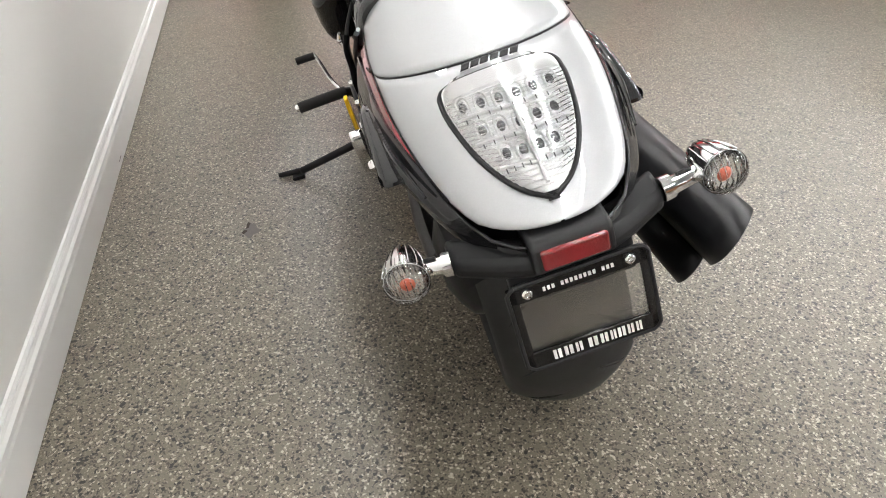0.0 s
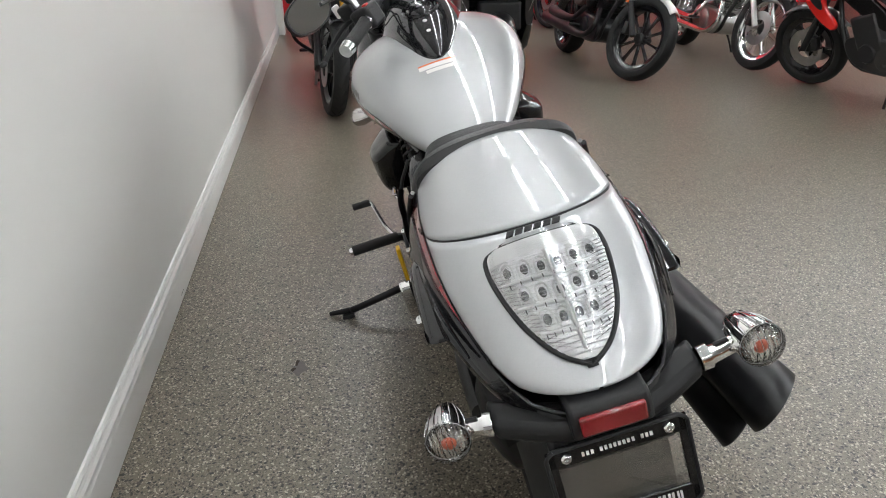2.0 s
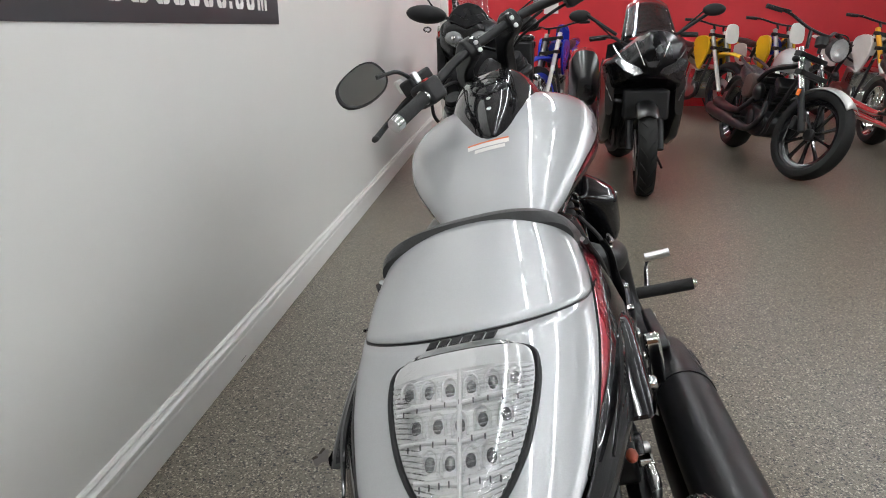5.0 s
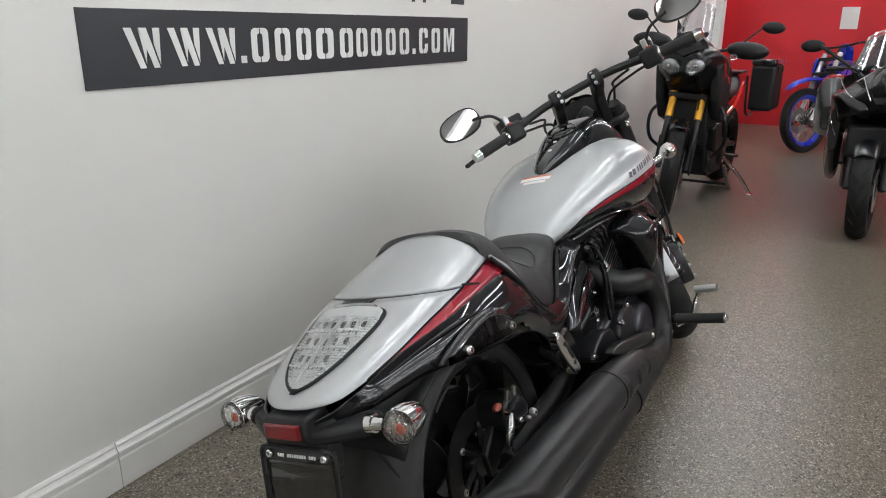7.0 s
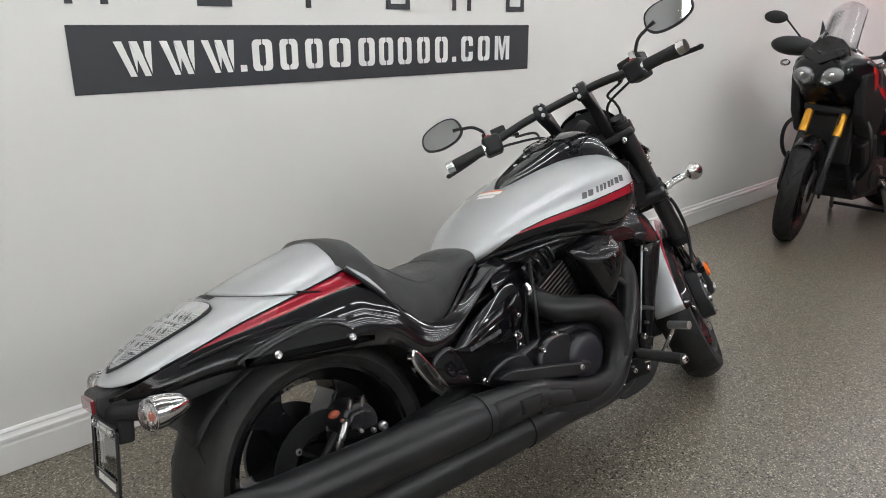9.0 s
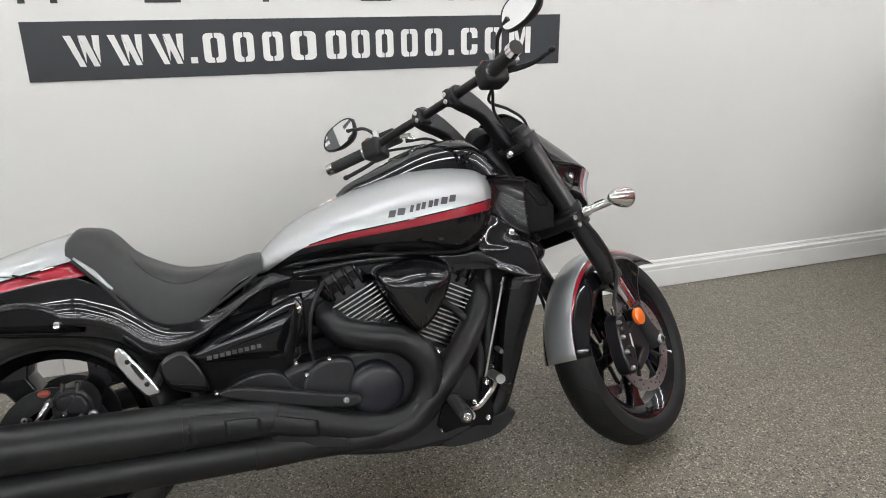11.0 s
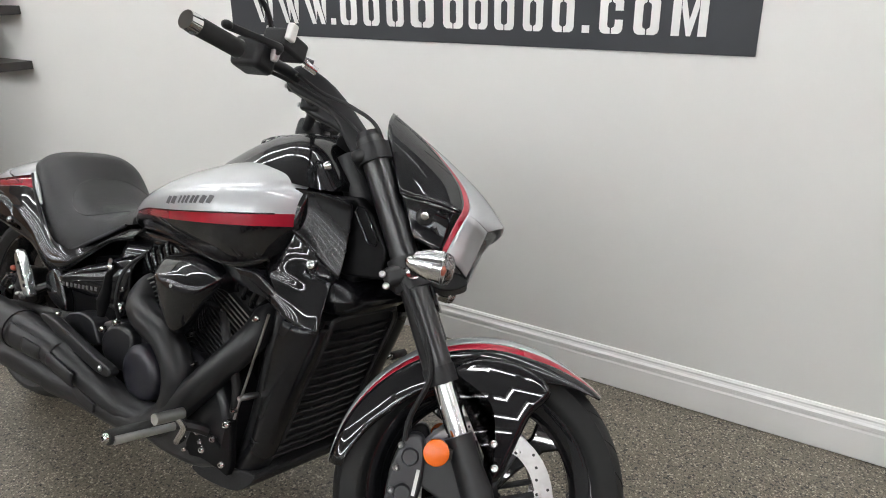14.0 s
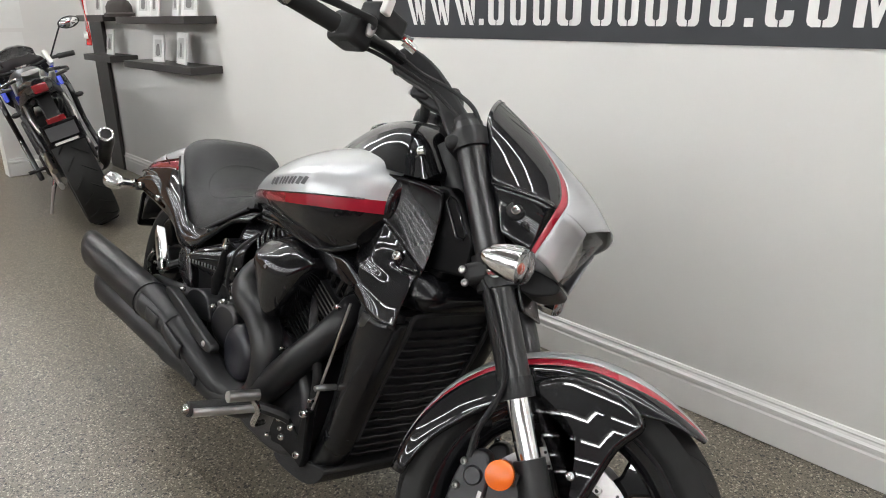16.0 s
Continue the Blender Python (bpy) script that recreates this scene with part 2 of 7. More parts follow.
def grid(rows, close=False, caps=False, bm=None):
    """Quads over rows of points; close joins each row's ends, caps fills the first and last row."""
    bm = bm or bmesh.new()
    vs = [[bm.verts.new(p) for p in r] for r in rows]
    n = len(rows[0])
    for i in range(len(rows) - 1):
        for j in range(n if close else n - 1):
            k = (j + 1) % n
            bm.faces.new((vs[i][j], vs[i][k], vs[i + 1][k], vs[i + 1][j]))
    if caps:
        bm.faces.new(vs[0]); bm.faces.new(vs[-1])
    return bm


def sheet(fn, us, vs, bm=None):
    return grid([[fn(u, v) for v in vs] for u in us], bm=bm)


def steps(a, b, n):
    return [a + (b - a) * i / n for i in range(n + 1)]


def tube(pts, r, seg=12, caps=True, n=8, flat=1.0, bm=None, up=(0, 0, 1)):
    """A round rod along a smooth path; r a number or one radius for each given point; flat squeezes it along its second axis."""
    path = smooth_path(pts, n) if n > 1 else [Vector(q) for q in pts]
    rs = [r] * len(path) if not hasattr(r, "__len__") else [float(np.interp(i / (len(path) - 1), np.linspace(0, 1, len(r)), r)) for i in range(len(path))]
    rows = []
    ref = None
    for i, c in enumerate(path):
        d = (path[min(i + 1, len(path) - 1)] - path[max(i - 1, 0)]).normalized()
        if ref is None:
            ref = Vector(up) if abs(d.dot(Vector(up))) < 0.95 else Vector((1, 0, 0))
        a = (ref - d * ref.dot(d)).normalized(); ref = a
        b = d.cross(a)
        rows.append([c + (a * math.cos(t) + b * math.sin(t) * flat) * rs[i] for t in (2 * math.pi * k / seg for k in range(seg))])
    return grid(rows, True, caps, bm)


def lathe(profile, seg=32, closed=False, bm=None):
    """Profile of (radius, along-y) spun round the y axis."""
    rows = []
    for k in range(seg + 1):
        t = 2 * math.pi * k / seg
        rows.append([(r * math.cos(t), y, r * math.sin(t)) for r, y in profile])
    rows = rows[:-1] + [rows[0]]
    bm = bm or bmesh.new()
    vs = [[bm.verts.new(p) for p in r] for r in rows[:-1]]
    vs.append(vs[0])
    n = len(profile)
    for i in range(seg):
        for j in range(n if closed else n - 1):
            k = (j + 1) % n
            q = [vs[i][j], vs[i][k], vs[i + 1][k], vs[i + 1][j]]
            if len(set(q)) == 4:
                bm.faces.new(q)
    bmesh.ops.remove_doubles(bm, verts=bm.verts, dist=1e-5)
    return bm


def slab(outline, y0, y1, bm=None):
    """Outline in (x, z), extruded from y0 to y1."""
    bm = bm or bmesh.new()
    a = [bm.verts.new((x, y0, z)) for x, z in outline]
    b = [bm.verts.new((x, y1, z)) for x, z in outline]
    bm.faces.new(a); bm.faces.new(b)
    for i in range(len(a)):
        k = (i + 1) % len(a)
        bm.faces.new((a[i], a[k], b[k], b[i]))
    return bm


def pillow(outline, y0, y1, r, seg=5, bm=None):
    """Like slab, with the face at y1 rounded over by the radius r."""
    area = sum(outline[i - 1][0] * outline[i][1] - outline[i][0] * outline[i - 1][1] for i in range(len(outline)))
    o = 1 if area > 0 else -1
    n = len(outline); nrm = []
    for i in range(n):
        ax, az = outline[i - 1]; bx, bz = outline[(i + 1) % n]
        tx, tz = bx - ax, bz - az
        k = math.hypot(tx, tz) or 1
        nrm.append((-tz / k * o, tx / k * o))
    d = 1 if y1 > y0 else -1
    rows = [[(x, y0, z) for x, z in outline]]
    for i in range(seg + 1):
        t = math.pi / 2 * i / seg
        ins, y = r * (1 - math.cos(t)), y1 - d * r * .8 + d * r * .8 * math.sin(t)
        rows.append([(x + nx * ins, y, z + nz * ins) for (x, z), (nx, nz) in zip(outline, nrm)])
    return grid(rows, True, True, bm)


def rounded(outline, n=5):
    """A closed outline smoothed through its corners."""
    p = [Vector((x, 0, z)) for x, z in outline]
    m = len(p); out = []
    for i in range(m):
        p0, p1, p2, p3 = p[i - 1], p[i], p[(i + 1) % m], p[(i + 2) % m]
        for k in range(n):
            t = k / n
            q = 0.5 * (2 * p1 + (p2 - p0) * t + (2 * p0 - 5 * p1 + 4 * p2 - p3) * t * t + (3 * p1 - p0 - 3 * p2 + p3) * t ** 3)
            out.append((q.x, q.z))
    return out


def box(cx, cy, cz, sx, sy, sz, bm=None, m=None):
    bm = bm or bmesh.new()
    bmesh.ops.create_cube(bm, size=1, matrix=(m or Matrix()) @ Matrix.Translation((cx, cy, cz)) @ Matrix.Diagonal((sx, sy, sz, 1)))
    return bm


def ball(c, r, sx=1, sy=1, sz=1, u=16, v=10, bm=None, m=None):
    bm = bm or bmesh.new()
    bmesh.ops.create_uvsphere(bm, u_segments=u, v_segments=v, radius=r, matrix=Matrix.Translation(c) @ (m or Matrix()) @ Matrix.Diagonal((sx, sy, sz, 1)))
    return bm


def rod(a, b, r, seg=12, r2=None, bm=None):
    return tube([a, b], [r, r2 if r2 is not None else r], seg, True, 1, bm=bm)


def bolt_head(c, axis, r, h=0.006):
    """Domed bolt head with a recessed socket."""
    b = lathe([(0, h * .35), (r * .36, h * .35), (r * .42, h * 1.05), (r * .62, h * 1.1), (r * .88, h * .85), (r, h * .45), (r, -.002), (0, -.002)], 14)
    b.transform(Matrix.Translation(c) @ Vector((0, 1, 0)).rotation_difference(Vector(axis)).to_matrix().to_4x4())
    return b


# ---------- the room ----------
ROOM = dict(x0=-13.0, x1=7.7, y0=-11.0, z1=3.1)
bm = bmesh.new()
box((ROOM["x0"] + ROOM["x1"]) / 2, (ROOM["y0"] + 0) / 2, -0.05, ROOM["x1"] - ROOM["x0"] + 0.4, -ROOM["y0"] + 0.4, 0.1, bm)
tagged(part("floor", bm, FLOOR, smooth=False), "grey-tan epoxy floor strewn with dark and pale flakes", "floor", kind="structure")
tagged(part("wall_north", box(0.1, 0.08, 1.55, 12.8, 0.16, 3.1), WALL, smooth=False), "plain white painted showroom wall", "wall", kind="structure")
tagged(part("wall_east", box(ROOM["x1"] + 0.08, -5.5, 1.55, 0.16, 11.4, 3.1), REDWALL, smooth=False), "bright red painted end wall of the showroom", "wall", kind="structure")
# south wall is unseen: added to close the room, its grey brightens reflections
tagged(part("wall_south", box(-2.6, ROOM["y0"] - 0.08, 1.55, 21.0, 0.16, 3.1), surface("grey_wall_paint", (0.32, 0.32, 0.315), 0.6, vary=0.05, scale=3.0), smooth=False), "unseen far wall, added in a grey that lifts the reflections", "wall", kind="structure")
tagged(part("wall_west", box(ROOM["x0"] - 0.08, -5, 1.55, 0.16, 13, 3.1), BROWN, smooth=False), "tan painted wall beyond the showroom", "wall", kind="structure")
tagged(part("ceiling", box(-2.6, -5, ROOM["z1"] + 0.05, 21.4, 13, 0.1), CEIL, smooth=False), "unseen showroom ceiling, darkened to shape the reflections", "ceiling", kind="structure")
tagged(part("wall_north_end", box(7.1, 0.3, 1.55, 1.2, 0.16, 3.1), REDWALL, smooth=False), "red painted wall beside the white pillar", "wall", kind="structure")
tagged(part("wall_pillar", box(6.62, 0.06, 1.55, 0.24, 0.3, 3.1), WALL, smooth=False, bevel=0.01), "white painted wall end pillar", "wall", kind="structure")


def base_profile():
    return [(0.0, 0.003), (0.0155, 0.003), (0.016, 0.006), (0.016, 0.094), (0.013, 0.100), (0.013, 0.106), (0.018, 0.110), (0.018, 0.120), (0.012, 0.126), (0.009, 0.133), (0.0105, 0.139), (0.006, 0.146), (0.0, 0.147)]


def baseboard(x0, x1, label):
    bm = grid([[(x, -d - 0.0005, z) for d, z in base_profile()] for x in (x0, x1)])
    ends = [[v for v in bm.verts if abs(v.co.x - x) < 1e-6] for x in (x0, x1)]
    for e in ends:
        bm.faces.new(e)
    return tagged(part("baseboard", bm, TRIM, smooth=False), label, "baseboard", kind="structure")


baseboard(-6.2, -2.123, "white moulded skirting board along the wall")
baseboard(-2.120, 6.48, "white moulded skirting board with a scuffed face")


# ---------- ceiling lights ----------
def strip_light(x, y, tubes=(0,)):
    t = thing("strip_light", pose(x, y, ROOM["z1"]), "long white fluorescent strip light under the ceiling", "ceiling light", "ceiling strip lights")
    part("housing", box(0, 0, -0.03, 2.4, 0.10 + 0.2 * (len(tubes) - 1), 0.06), TRIM, t, smooth=False, bevel=0.006)
    for s in tubes:
        part("fluorescent_tube", tube([(-1.18, s, -0.078), (1.18, s, -0.078)], 0.016, 10, True, 1), TUBE, t, "glowing white tube")


for lx in (-9.2, -6.6, -4.0, -1.4, 1.2, 3.8):
    strip_light(lx, -0.80)
    strip_light(lx, -1.40)
    for ly in (-4.0, -5.0, -6.0, -7.2, -8.6):
        strip_light(lx, ly)
# unseen extra strips at the east end, added to brighten the red wall
for ly in (-0.80, -1.40, -4.0):
    strip_light(6.4, ly)


# ---------- the silver and black cruiser ----------
# Built upright with its rear contact point at the origin, x ahead and y to its left; it leans on its side stand.
cruiser = thing("motorcycle", Matrix.Translation((-1.928, -1.073, 0)) @ Matrix.Rotation(radians(-2.2), 4, "Z") @ Matrix.Rotation(radians(-14.5), 4, "X"),
                "silver and black cruiser with red stripes on its side stand", "motorcycle")
STEER = Matrix.Translation((1.12, 0, 1.155)) @ Matrix.Rotation(radians(34.3), 4, Vector((-math.sin(radians(31)), 0, math.cos(radians(31))))) @ Matrix.Translation((-1.12, 0, -1.155))


def front(bm):
    bm.transform(STEER)
    return bm


def bike(name, bm, material, label="", parent=None, **k):
    return part(name, bm, material, parent or cruiser, label, **k)


# tail: crown height, half width, paint edge and lower edge by station
t_zc = hermite([-.4215, -.420, -.416, -.410, -.395, -.30, -.19, -.10, 0, .10], [.649, .6505, .654, .659, .670, .718, .760, .792, .822, .848])
t_w = hermite([-.4215, -.420, -.416, -.410, -.398, -.377, -.33, -.27, -.19, -.10, 0, .10], [.003, .020, .038, .053, .075, .099, .122, .138, .153, .161, .163, .156])
t_ze = hermite([-.4215, -.416, -.40, -.35, -.25, -.161, -.068, .016, .10], [.6465, .6465, .648, .662, .692, .719, .739, .757, .774])
t_hs = hermite([-.435, -.33, -.25, -.16, -.07, 0, .10], [.0002, .0004, .003, .015, .022, .027, .034])


def tail(x, y, lift=0.0):
    w = t_w(x)
    s = min(1, abs(y) / w)
    z = t_ze(x) + (t_zc(x) - t_ze(x)) * max(0, 1 - s ** 2.3) ** (1 / 1.9)
    return Vector((x, y, z + lift))


def arc(w, ze, zc, v):
    """Point of the crowned section; v from -1 to 1 across."""
    a = abs(v) * math.pi / 2
    return math.copysign(w * math.sin(a) ** (2 / 2.3), v), ze + (zc - ze) * max(0, math.cos(a)) ** (2 / 1.9)


def tail_top(x, v):
    y, z = arc(t_w(x), t_ze(x), t_zc(x), v)
    return Vector((x, y, z))


VS = steps(-1, 1, 36)
US = [-.4215, -.4212, -.4205, -.419, -.417, -.414, -.409, -.402, -.392, -.378] + steps(-.36, -.16, 12)
bike("tail_cowl", sheet(lambda x, v: tail_top(x + 0.135 * v * v * max(0, (x + .36) / .2), v), US, VS), SILVER, "silver metallic painted tail cowl", solid=0.004)
bike("seat_cowl", sheet(lambda x, v: tail_top(min(.10, x + 0.135 * v * v * max(0, 1 - (x + .153) / .2)) , v), steps(-.153, .10, 14), VS), SILVER, "silver metallic removable seat cowl", solid=0.004)
bike("cowl_seam", sheet(lambda x, v: tail_top(x + 0.135 * v * v, v) - Vector((0, 0, .003)), [-.166, -.148], VS), PLASTIC)
b_zt = hermite([-.428, -.35, -.25, -.161, -.068, .016, .10, .15, .19, .232, .265, .304, .356, .427, .491, .56, .62], [.622, .658, .689, .704, .717, .730, .738, .716, .692, .648, .616, .600, .597, .620, .656, .690, .702])
b_zb = hermite([-.428, -.35, -.22, -.12, -.04, .12, .165, .202, .245, .29, .353, .442, .549, .62], [.606, .618, .630, .622, .610, .592, .580, .560, .523, .514, .532, .590, .655, .670])
b_yt = hermite([-.428, -.41, -.38, -.33, -.27, -.19, -.10, 0, .10, .19, .25, .34, .44, .53, .62], [.036, .08, .104, .126, .141, .160, .173, .179, .180, .184, .189, .185, .155, .128, .118])
b_yb = hermite([-.428, -.35, -.22, -.12, 0, .12, .25, .34, .44, .54, .62], [.04, .125, .165, .186, .196, .200, .196, .192, .178, .162, .150])
for s in (-1, 1):
    US2 = [-.428, -.424, -.417, -.40, -.37] + steps(-.34, .10, 18)
    def run(x, v):
        return max(0, (x + .1) / .2) * v
    bike("tail_stripe", sheet(lambda x, v: Vector((x + run(x, .034 * v), s * (t_w(x) + (.6 * t_hs(x)) * v), t_ze(x) - t_hs(x) * v)), [x for x in US2 if x > -.285], steps(0, 1, 3)), RED, "dark red painted stripe", solid=0.004)
    bike("stripe_line", tube([(x, s * (t_w(x) + .0005), t_ze(x) + .001) for x in (-.33, -.25, -.17, -.09, 0, .05, .10)], .0022, 6), BLACK)

    def side(x, v):
        zt, zb, yt, yb = b_zt(x), b_zb(x), b_yt(x), b_yb(x)
        swell = .008 * math.sin(math.pi * v) + .004 * math.sin(math.pi * max(0, v - .42) / .58)
        swell *= min(1, max(0, (x + .42) / .2))
        return Vector((x, s * (yt + (yb - yt) * math.sin(v * math.pi / 2) + swell), zt + (zb - zt) * v))
    bike("tail_side", sheet(side, [-.428, -.424, -.417, -.40, -.37] + steps(-.34, .62, 64), [0, .03, .08, .14, .2, .26, .32, .37, .40, .42, .44, .47, .53, .6, .68, .76, .84, .9, .94, .97, 1]), BLACK, "gloss black side panel sweeping from the tail under the seat", solid=0.005)
    bike("seat_edge_strip", tube([(.104, s * .163, .782), (.145, s * .173, .744), (.186, s * .181, .699)], [.004, .008, .004], 10), SILVER, "thin silver edge strip")
    bike("tail_seam", tube([(-.03, s * .166, .7555), (.04, s * .1705, .738), (.09, s * .175, .726), (.14, s * .180, .712), (.184, s * .185, .699)], .0025, 8), BLACK)
    bike("tail_crease", tube([(-.30, s * .150, .668), (-.20, s * .172, .686), (-.10, s * .182, .694), (-.03, s * .186, .694), (-.01, s * .187, .688)], [.002, .005, .006, .005, .002], 8), BLACK)
    st = bike("fender_strut", pillow(rounded([(-.195, .640), (-.192, .656), (-.114, .680), (-.021, .694), (.046, .679), (.081, .656), (.134, .614), (.101, .609), (.049, .602), (-.109, .622)], 3), s * .165, s * .207, .016), BLACK, "gloss black fender strut cover")
    part("strut_ridge", tube([(-.178, s * .202, .647), (-.108, s * .2055, .667), (-.02, s * .206, .679), (.042, s * .2055, .664), (.100, s * .202, .622)], .0035, 8), BLACK, st)
    for bx, bz in ((-.119, .644), (.062, .631)):
        part("fender_bolt", bolt_head((bx, s * .206, bz), (0, s, 0), .010, .010), CHROME, st)

# tail light under a clear shield-shaped lens
l_w = hermite([-.396, -.388, -.36, -.32, -.27, -.22, -.202, -.194, -.189, -.187], [.002, .019, .045, .065, .079, .0855, .084, .079, .070, .058])
lamp = bike("tail_light", sheet(lambda x, v: tail(min(x, -.184), v * (l_w(min(x, -.187)) + .0055), .0015) + Vector((-.003 if x < -.39 else 0, 0, 0)), [-.400, -.396, -.392, -.386, -.38] + steps(-.37, -.20, 16) + [-.195, -.191, -.188, -.186, -.184, -.182], steps(-1, 1, 18)), PLASTIC, "tail light with a black surround")
rows = []
for i, x in enumerate(steps(-.394, -.214, 46)):
    rows.append([tail(x, v * l_w(x) * .985, .0030 if i % 2 else .0054) for v in steps(-1, 1, 22)])
rim = [(x, l_w(x) + .003) for x in (-.397, -.392, -.38, -.36, -.33, -.30, -.26, -.23, -.21, -.202, -.196, -.191)] + [(-.1865, .060 * v) for v in (.95, .6, .3)]
rim = [(x, -y) for x, y in rim] + [(-.1865, 0)] + [(x, y) for x, y in reversed(rim)]
part("light_surround", tube([tail(x, y, .0025) for x, y in rim] + [tail(-.3985, 0, .001)] + [tail(rim[0][0], rim[0][1], .0025)], .0034, 8, True, 3), PLASTIC, lamp, "rounded black rim")
part("light_reflector", grid(rows), REFLECTOR, lamp, "silvered stepped lamp reflector", smooth=False)
part("light_band", sheet(lambda x, v: tail(x, v * l_w(x) * .985, .0062), steps(-.2165, -.1885, 6), steps(-1, 1, 16)), FROSTED, lamp, "frosted white band across the top of the lamp")
for row, cnt, wdt in ((-.238, 6, .062), (-.283, 5, .050), (-.325, 4, .033)):
    for i in range(cnt):
        yy = -wdt + 2 * wdt * i / (cnt - 1)
        c = tail(row - .008 * (1 - abs(yy) / .06), yy, .0045)
        m = Matrix.Translation(c) @ Matrix.Rotation(radians(-25), 4, "Y")
        b = ball((0, 0, 0), .0068, 1.35, .85, .7, 14, 8); b.transform(m)
        part("led_lens", b, LEDLENS, lamp, "small smoky lamp lens")
        b = tube([(-.013, -.0085, .001), (.006, -.0085, .003), (.0135, -.0045, .0035), (.0155, 0, .0035), (.0135, .0045, .0035), (.006, .0085, .003), (-.013, .0085, .001)], .0016, 6, True, 3); b.transform(m)
        part("led_arch", b, FROSTED, lamp)
# bright ridges between the rows of lamps and down the middle
for row in (-.2585, -.3035, -.3475):
    part("lamp_ridge", tube([tail(row - .010 * (1 - abs(v)), v * l_w(row) * .93, .0085) for v in steps(-1, 1, 10)], .0026, 8, True, 2), FROSTED, lamp)
    for q in range(9):
        yy = (q - 4) / 4 * l_w(row) * .80
        part("ridge_notch", tube([tail(row - .013 + .006 * a, yy, .0112) for a in (0, 1)], .0009, 5, True, 1), LEDLENS, lamp)
part("lamp_ridge", tube([tail(x, 0, .0088) for x in steps(-.385, -.222, 8)], .0030, 8, True, 2), FROSTED, lamp)
for k in range(26):
    xx = -.222 - .0064 * k
    part("light_rib", sheet(lambda t, v: tail(xx + .0008 * t - .008 * (1 - abs(v)), v * l_w(xx - .005) * .97, .0095 + .0012 * (1 - t * t)), steps(-1, 1, 2), steps(-1, 1, 14)), LENSRIB, lamp)
for k in range(22):
    xx = -.222 - .0068 * k
    for s in (-1, 1):
        part("edge_flute", tube([tail(xx, s * l_w(xx) * .97, .0060), tail(xx - .010, s * (l_w(xx) * .97 - .016), .0105), tail(xx - .014, s * max(.002, l_w(xx) * .97 - .026), .0110)], [.0009, .0008, .0003], 5, True, 2), LENSRIB, lamp)
part("lens", sheet(lambda x, v: tail(x, v * l_w(x), .012 * (1 - v * v) ** .5 + .004), [-.395, -.39, -.38] + steps(-.365, -.20, 14) + [-.194, -.1895, -.1872], steps(-1, 1, 18)), LENS, lamp, "clear ribbed lens")
# maker's mark as plain blocks
for i in range(6):
    y = .0365 - i * .0146
    bike("maker_mark", sheet(lambda a, b: tail(-.1715 + .0058 * a, y + .0060 * b - .0028 * a, .0066), steps(-1, 1, 4), steps(-1, 1, 4)), PLASTIC, solid=.0012)

# plastic under-tail, reflector, plate and rear signals
bike("under_tail", grid([[(x, s * w, z) for s, w, z in ((-1, a, zt), (-1, a * .9, zl), (0, 0, zl - .008), (1, a * .9, zl), (1, a, zt))] for x, a, zt, zl in
     ((-.424, .045, .618, .592), (-.405, .078, .622, .582), (-.37, .102, .632, .575), (-.30, .125, .64, .585), (-.2, .14, .65, .60), (-.1, .145, .65, .61))]), PLASTIC, "matt black plastic under-tail", solid=0.006)
bike("signal_bracket", grid([[(x, y, z), (x + .05, y, z + .012), (x + .055, y, z - .02), (x, y, z - .03)] for x, y, z in
     ((-.385, -.148, .612), (-.418, -.09, .610), (-.433, -.055, .610), (-.433, .055, .610), (-.418, .09, .610), (-.385, .148, .612))], True, True), PLASTIC, bevel=0.011)
bike("reflector_housing", slab(rounded([(-.380, .642), (-.418, .640), (-.440, .634), (-.444, .600), (-.425, .585), (-.380, .59)], 3), -.056, .052), PLASTIC, "black plastic reflector housing", bevel=.006)
bike("rear_reflector", box(0, 0, 0, .010, .088, .029, m=Matrix.Translation((-.446, -.002, .6165)) @ Matrix.Rotation(radians(2), 4, "Y")), REDLENS, "red rectangular rear reflector", bevel=0.004)
bike("plate_bracket", box(0, 0, 0, .035, .17, .075, m=Matrix.Translation((-.405, 0, .572)) @ Matrix.Rotation(radians(8), 4, "Y")), PLASTIC, bevel=0.008)
PL = Matrix.Translation((-.432, -.0025, .506)) @ Matrix.Rotation(radians(8), 4, "Y")


def pframe(w, h, t, x):
    bm = bmesh.new()
    for cy, cz, sy, sz in ((0, h / 2 - t[0] / 2, w, t[0]), (0, -h / 2 + t[1] / 2, w, t[1]), (w / 2 - t[2] / 2, 0, t[2], h), (-w / 2 + t[2] / 2, 0, t[2], h)):
        box(x, cy, cz, .005, sy, sz, bm, PL)
    return bm


bike("plate_frame", pframe(.192, .136, (.026, .028, .013), -.003), BLACK, "black dealer plate frame with bare centre", bevel=0.002)
bike("frame_rim", (lambda b: (b.transform(PL), b)[1])(tube([(-.004, y, z) for y, z in ((.085, .068), (-.085, .068), (-.092, .064), (-.096, .058), (-.096, -.058), (-.092, -.064), (-.085, -.068), (.085, -.068), (.092, -.064), (.096, -.058), (.096, .058), (.092, .064), (.085, .068))], .0035, 8, True, 1)), PLASTIC, "rounded black rim")
bike("plate_window", box(.001, 0, 0, .003, .17, .09, m=PL), clear("plate_film", (.92, .92, .92), .10, .06), "clear empty plate film")
for yy in (-.070, .070):
    bike("plate_screw", (lambda b: (b.transform(PL), b)[1])(bolt_head((-.006, yy, .055), (-1, 0, 0), .008, .005)), CHROME)
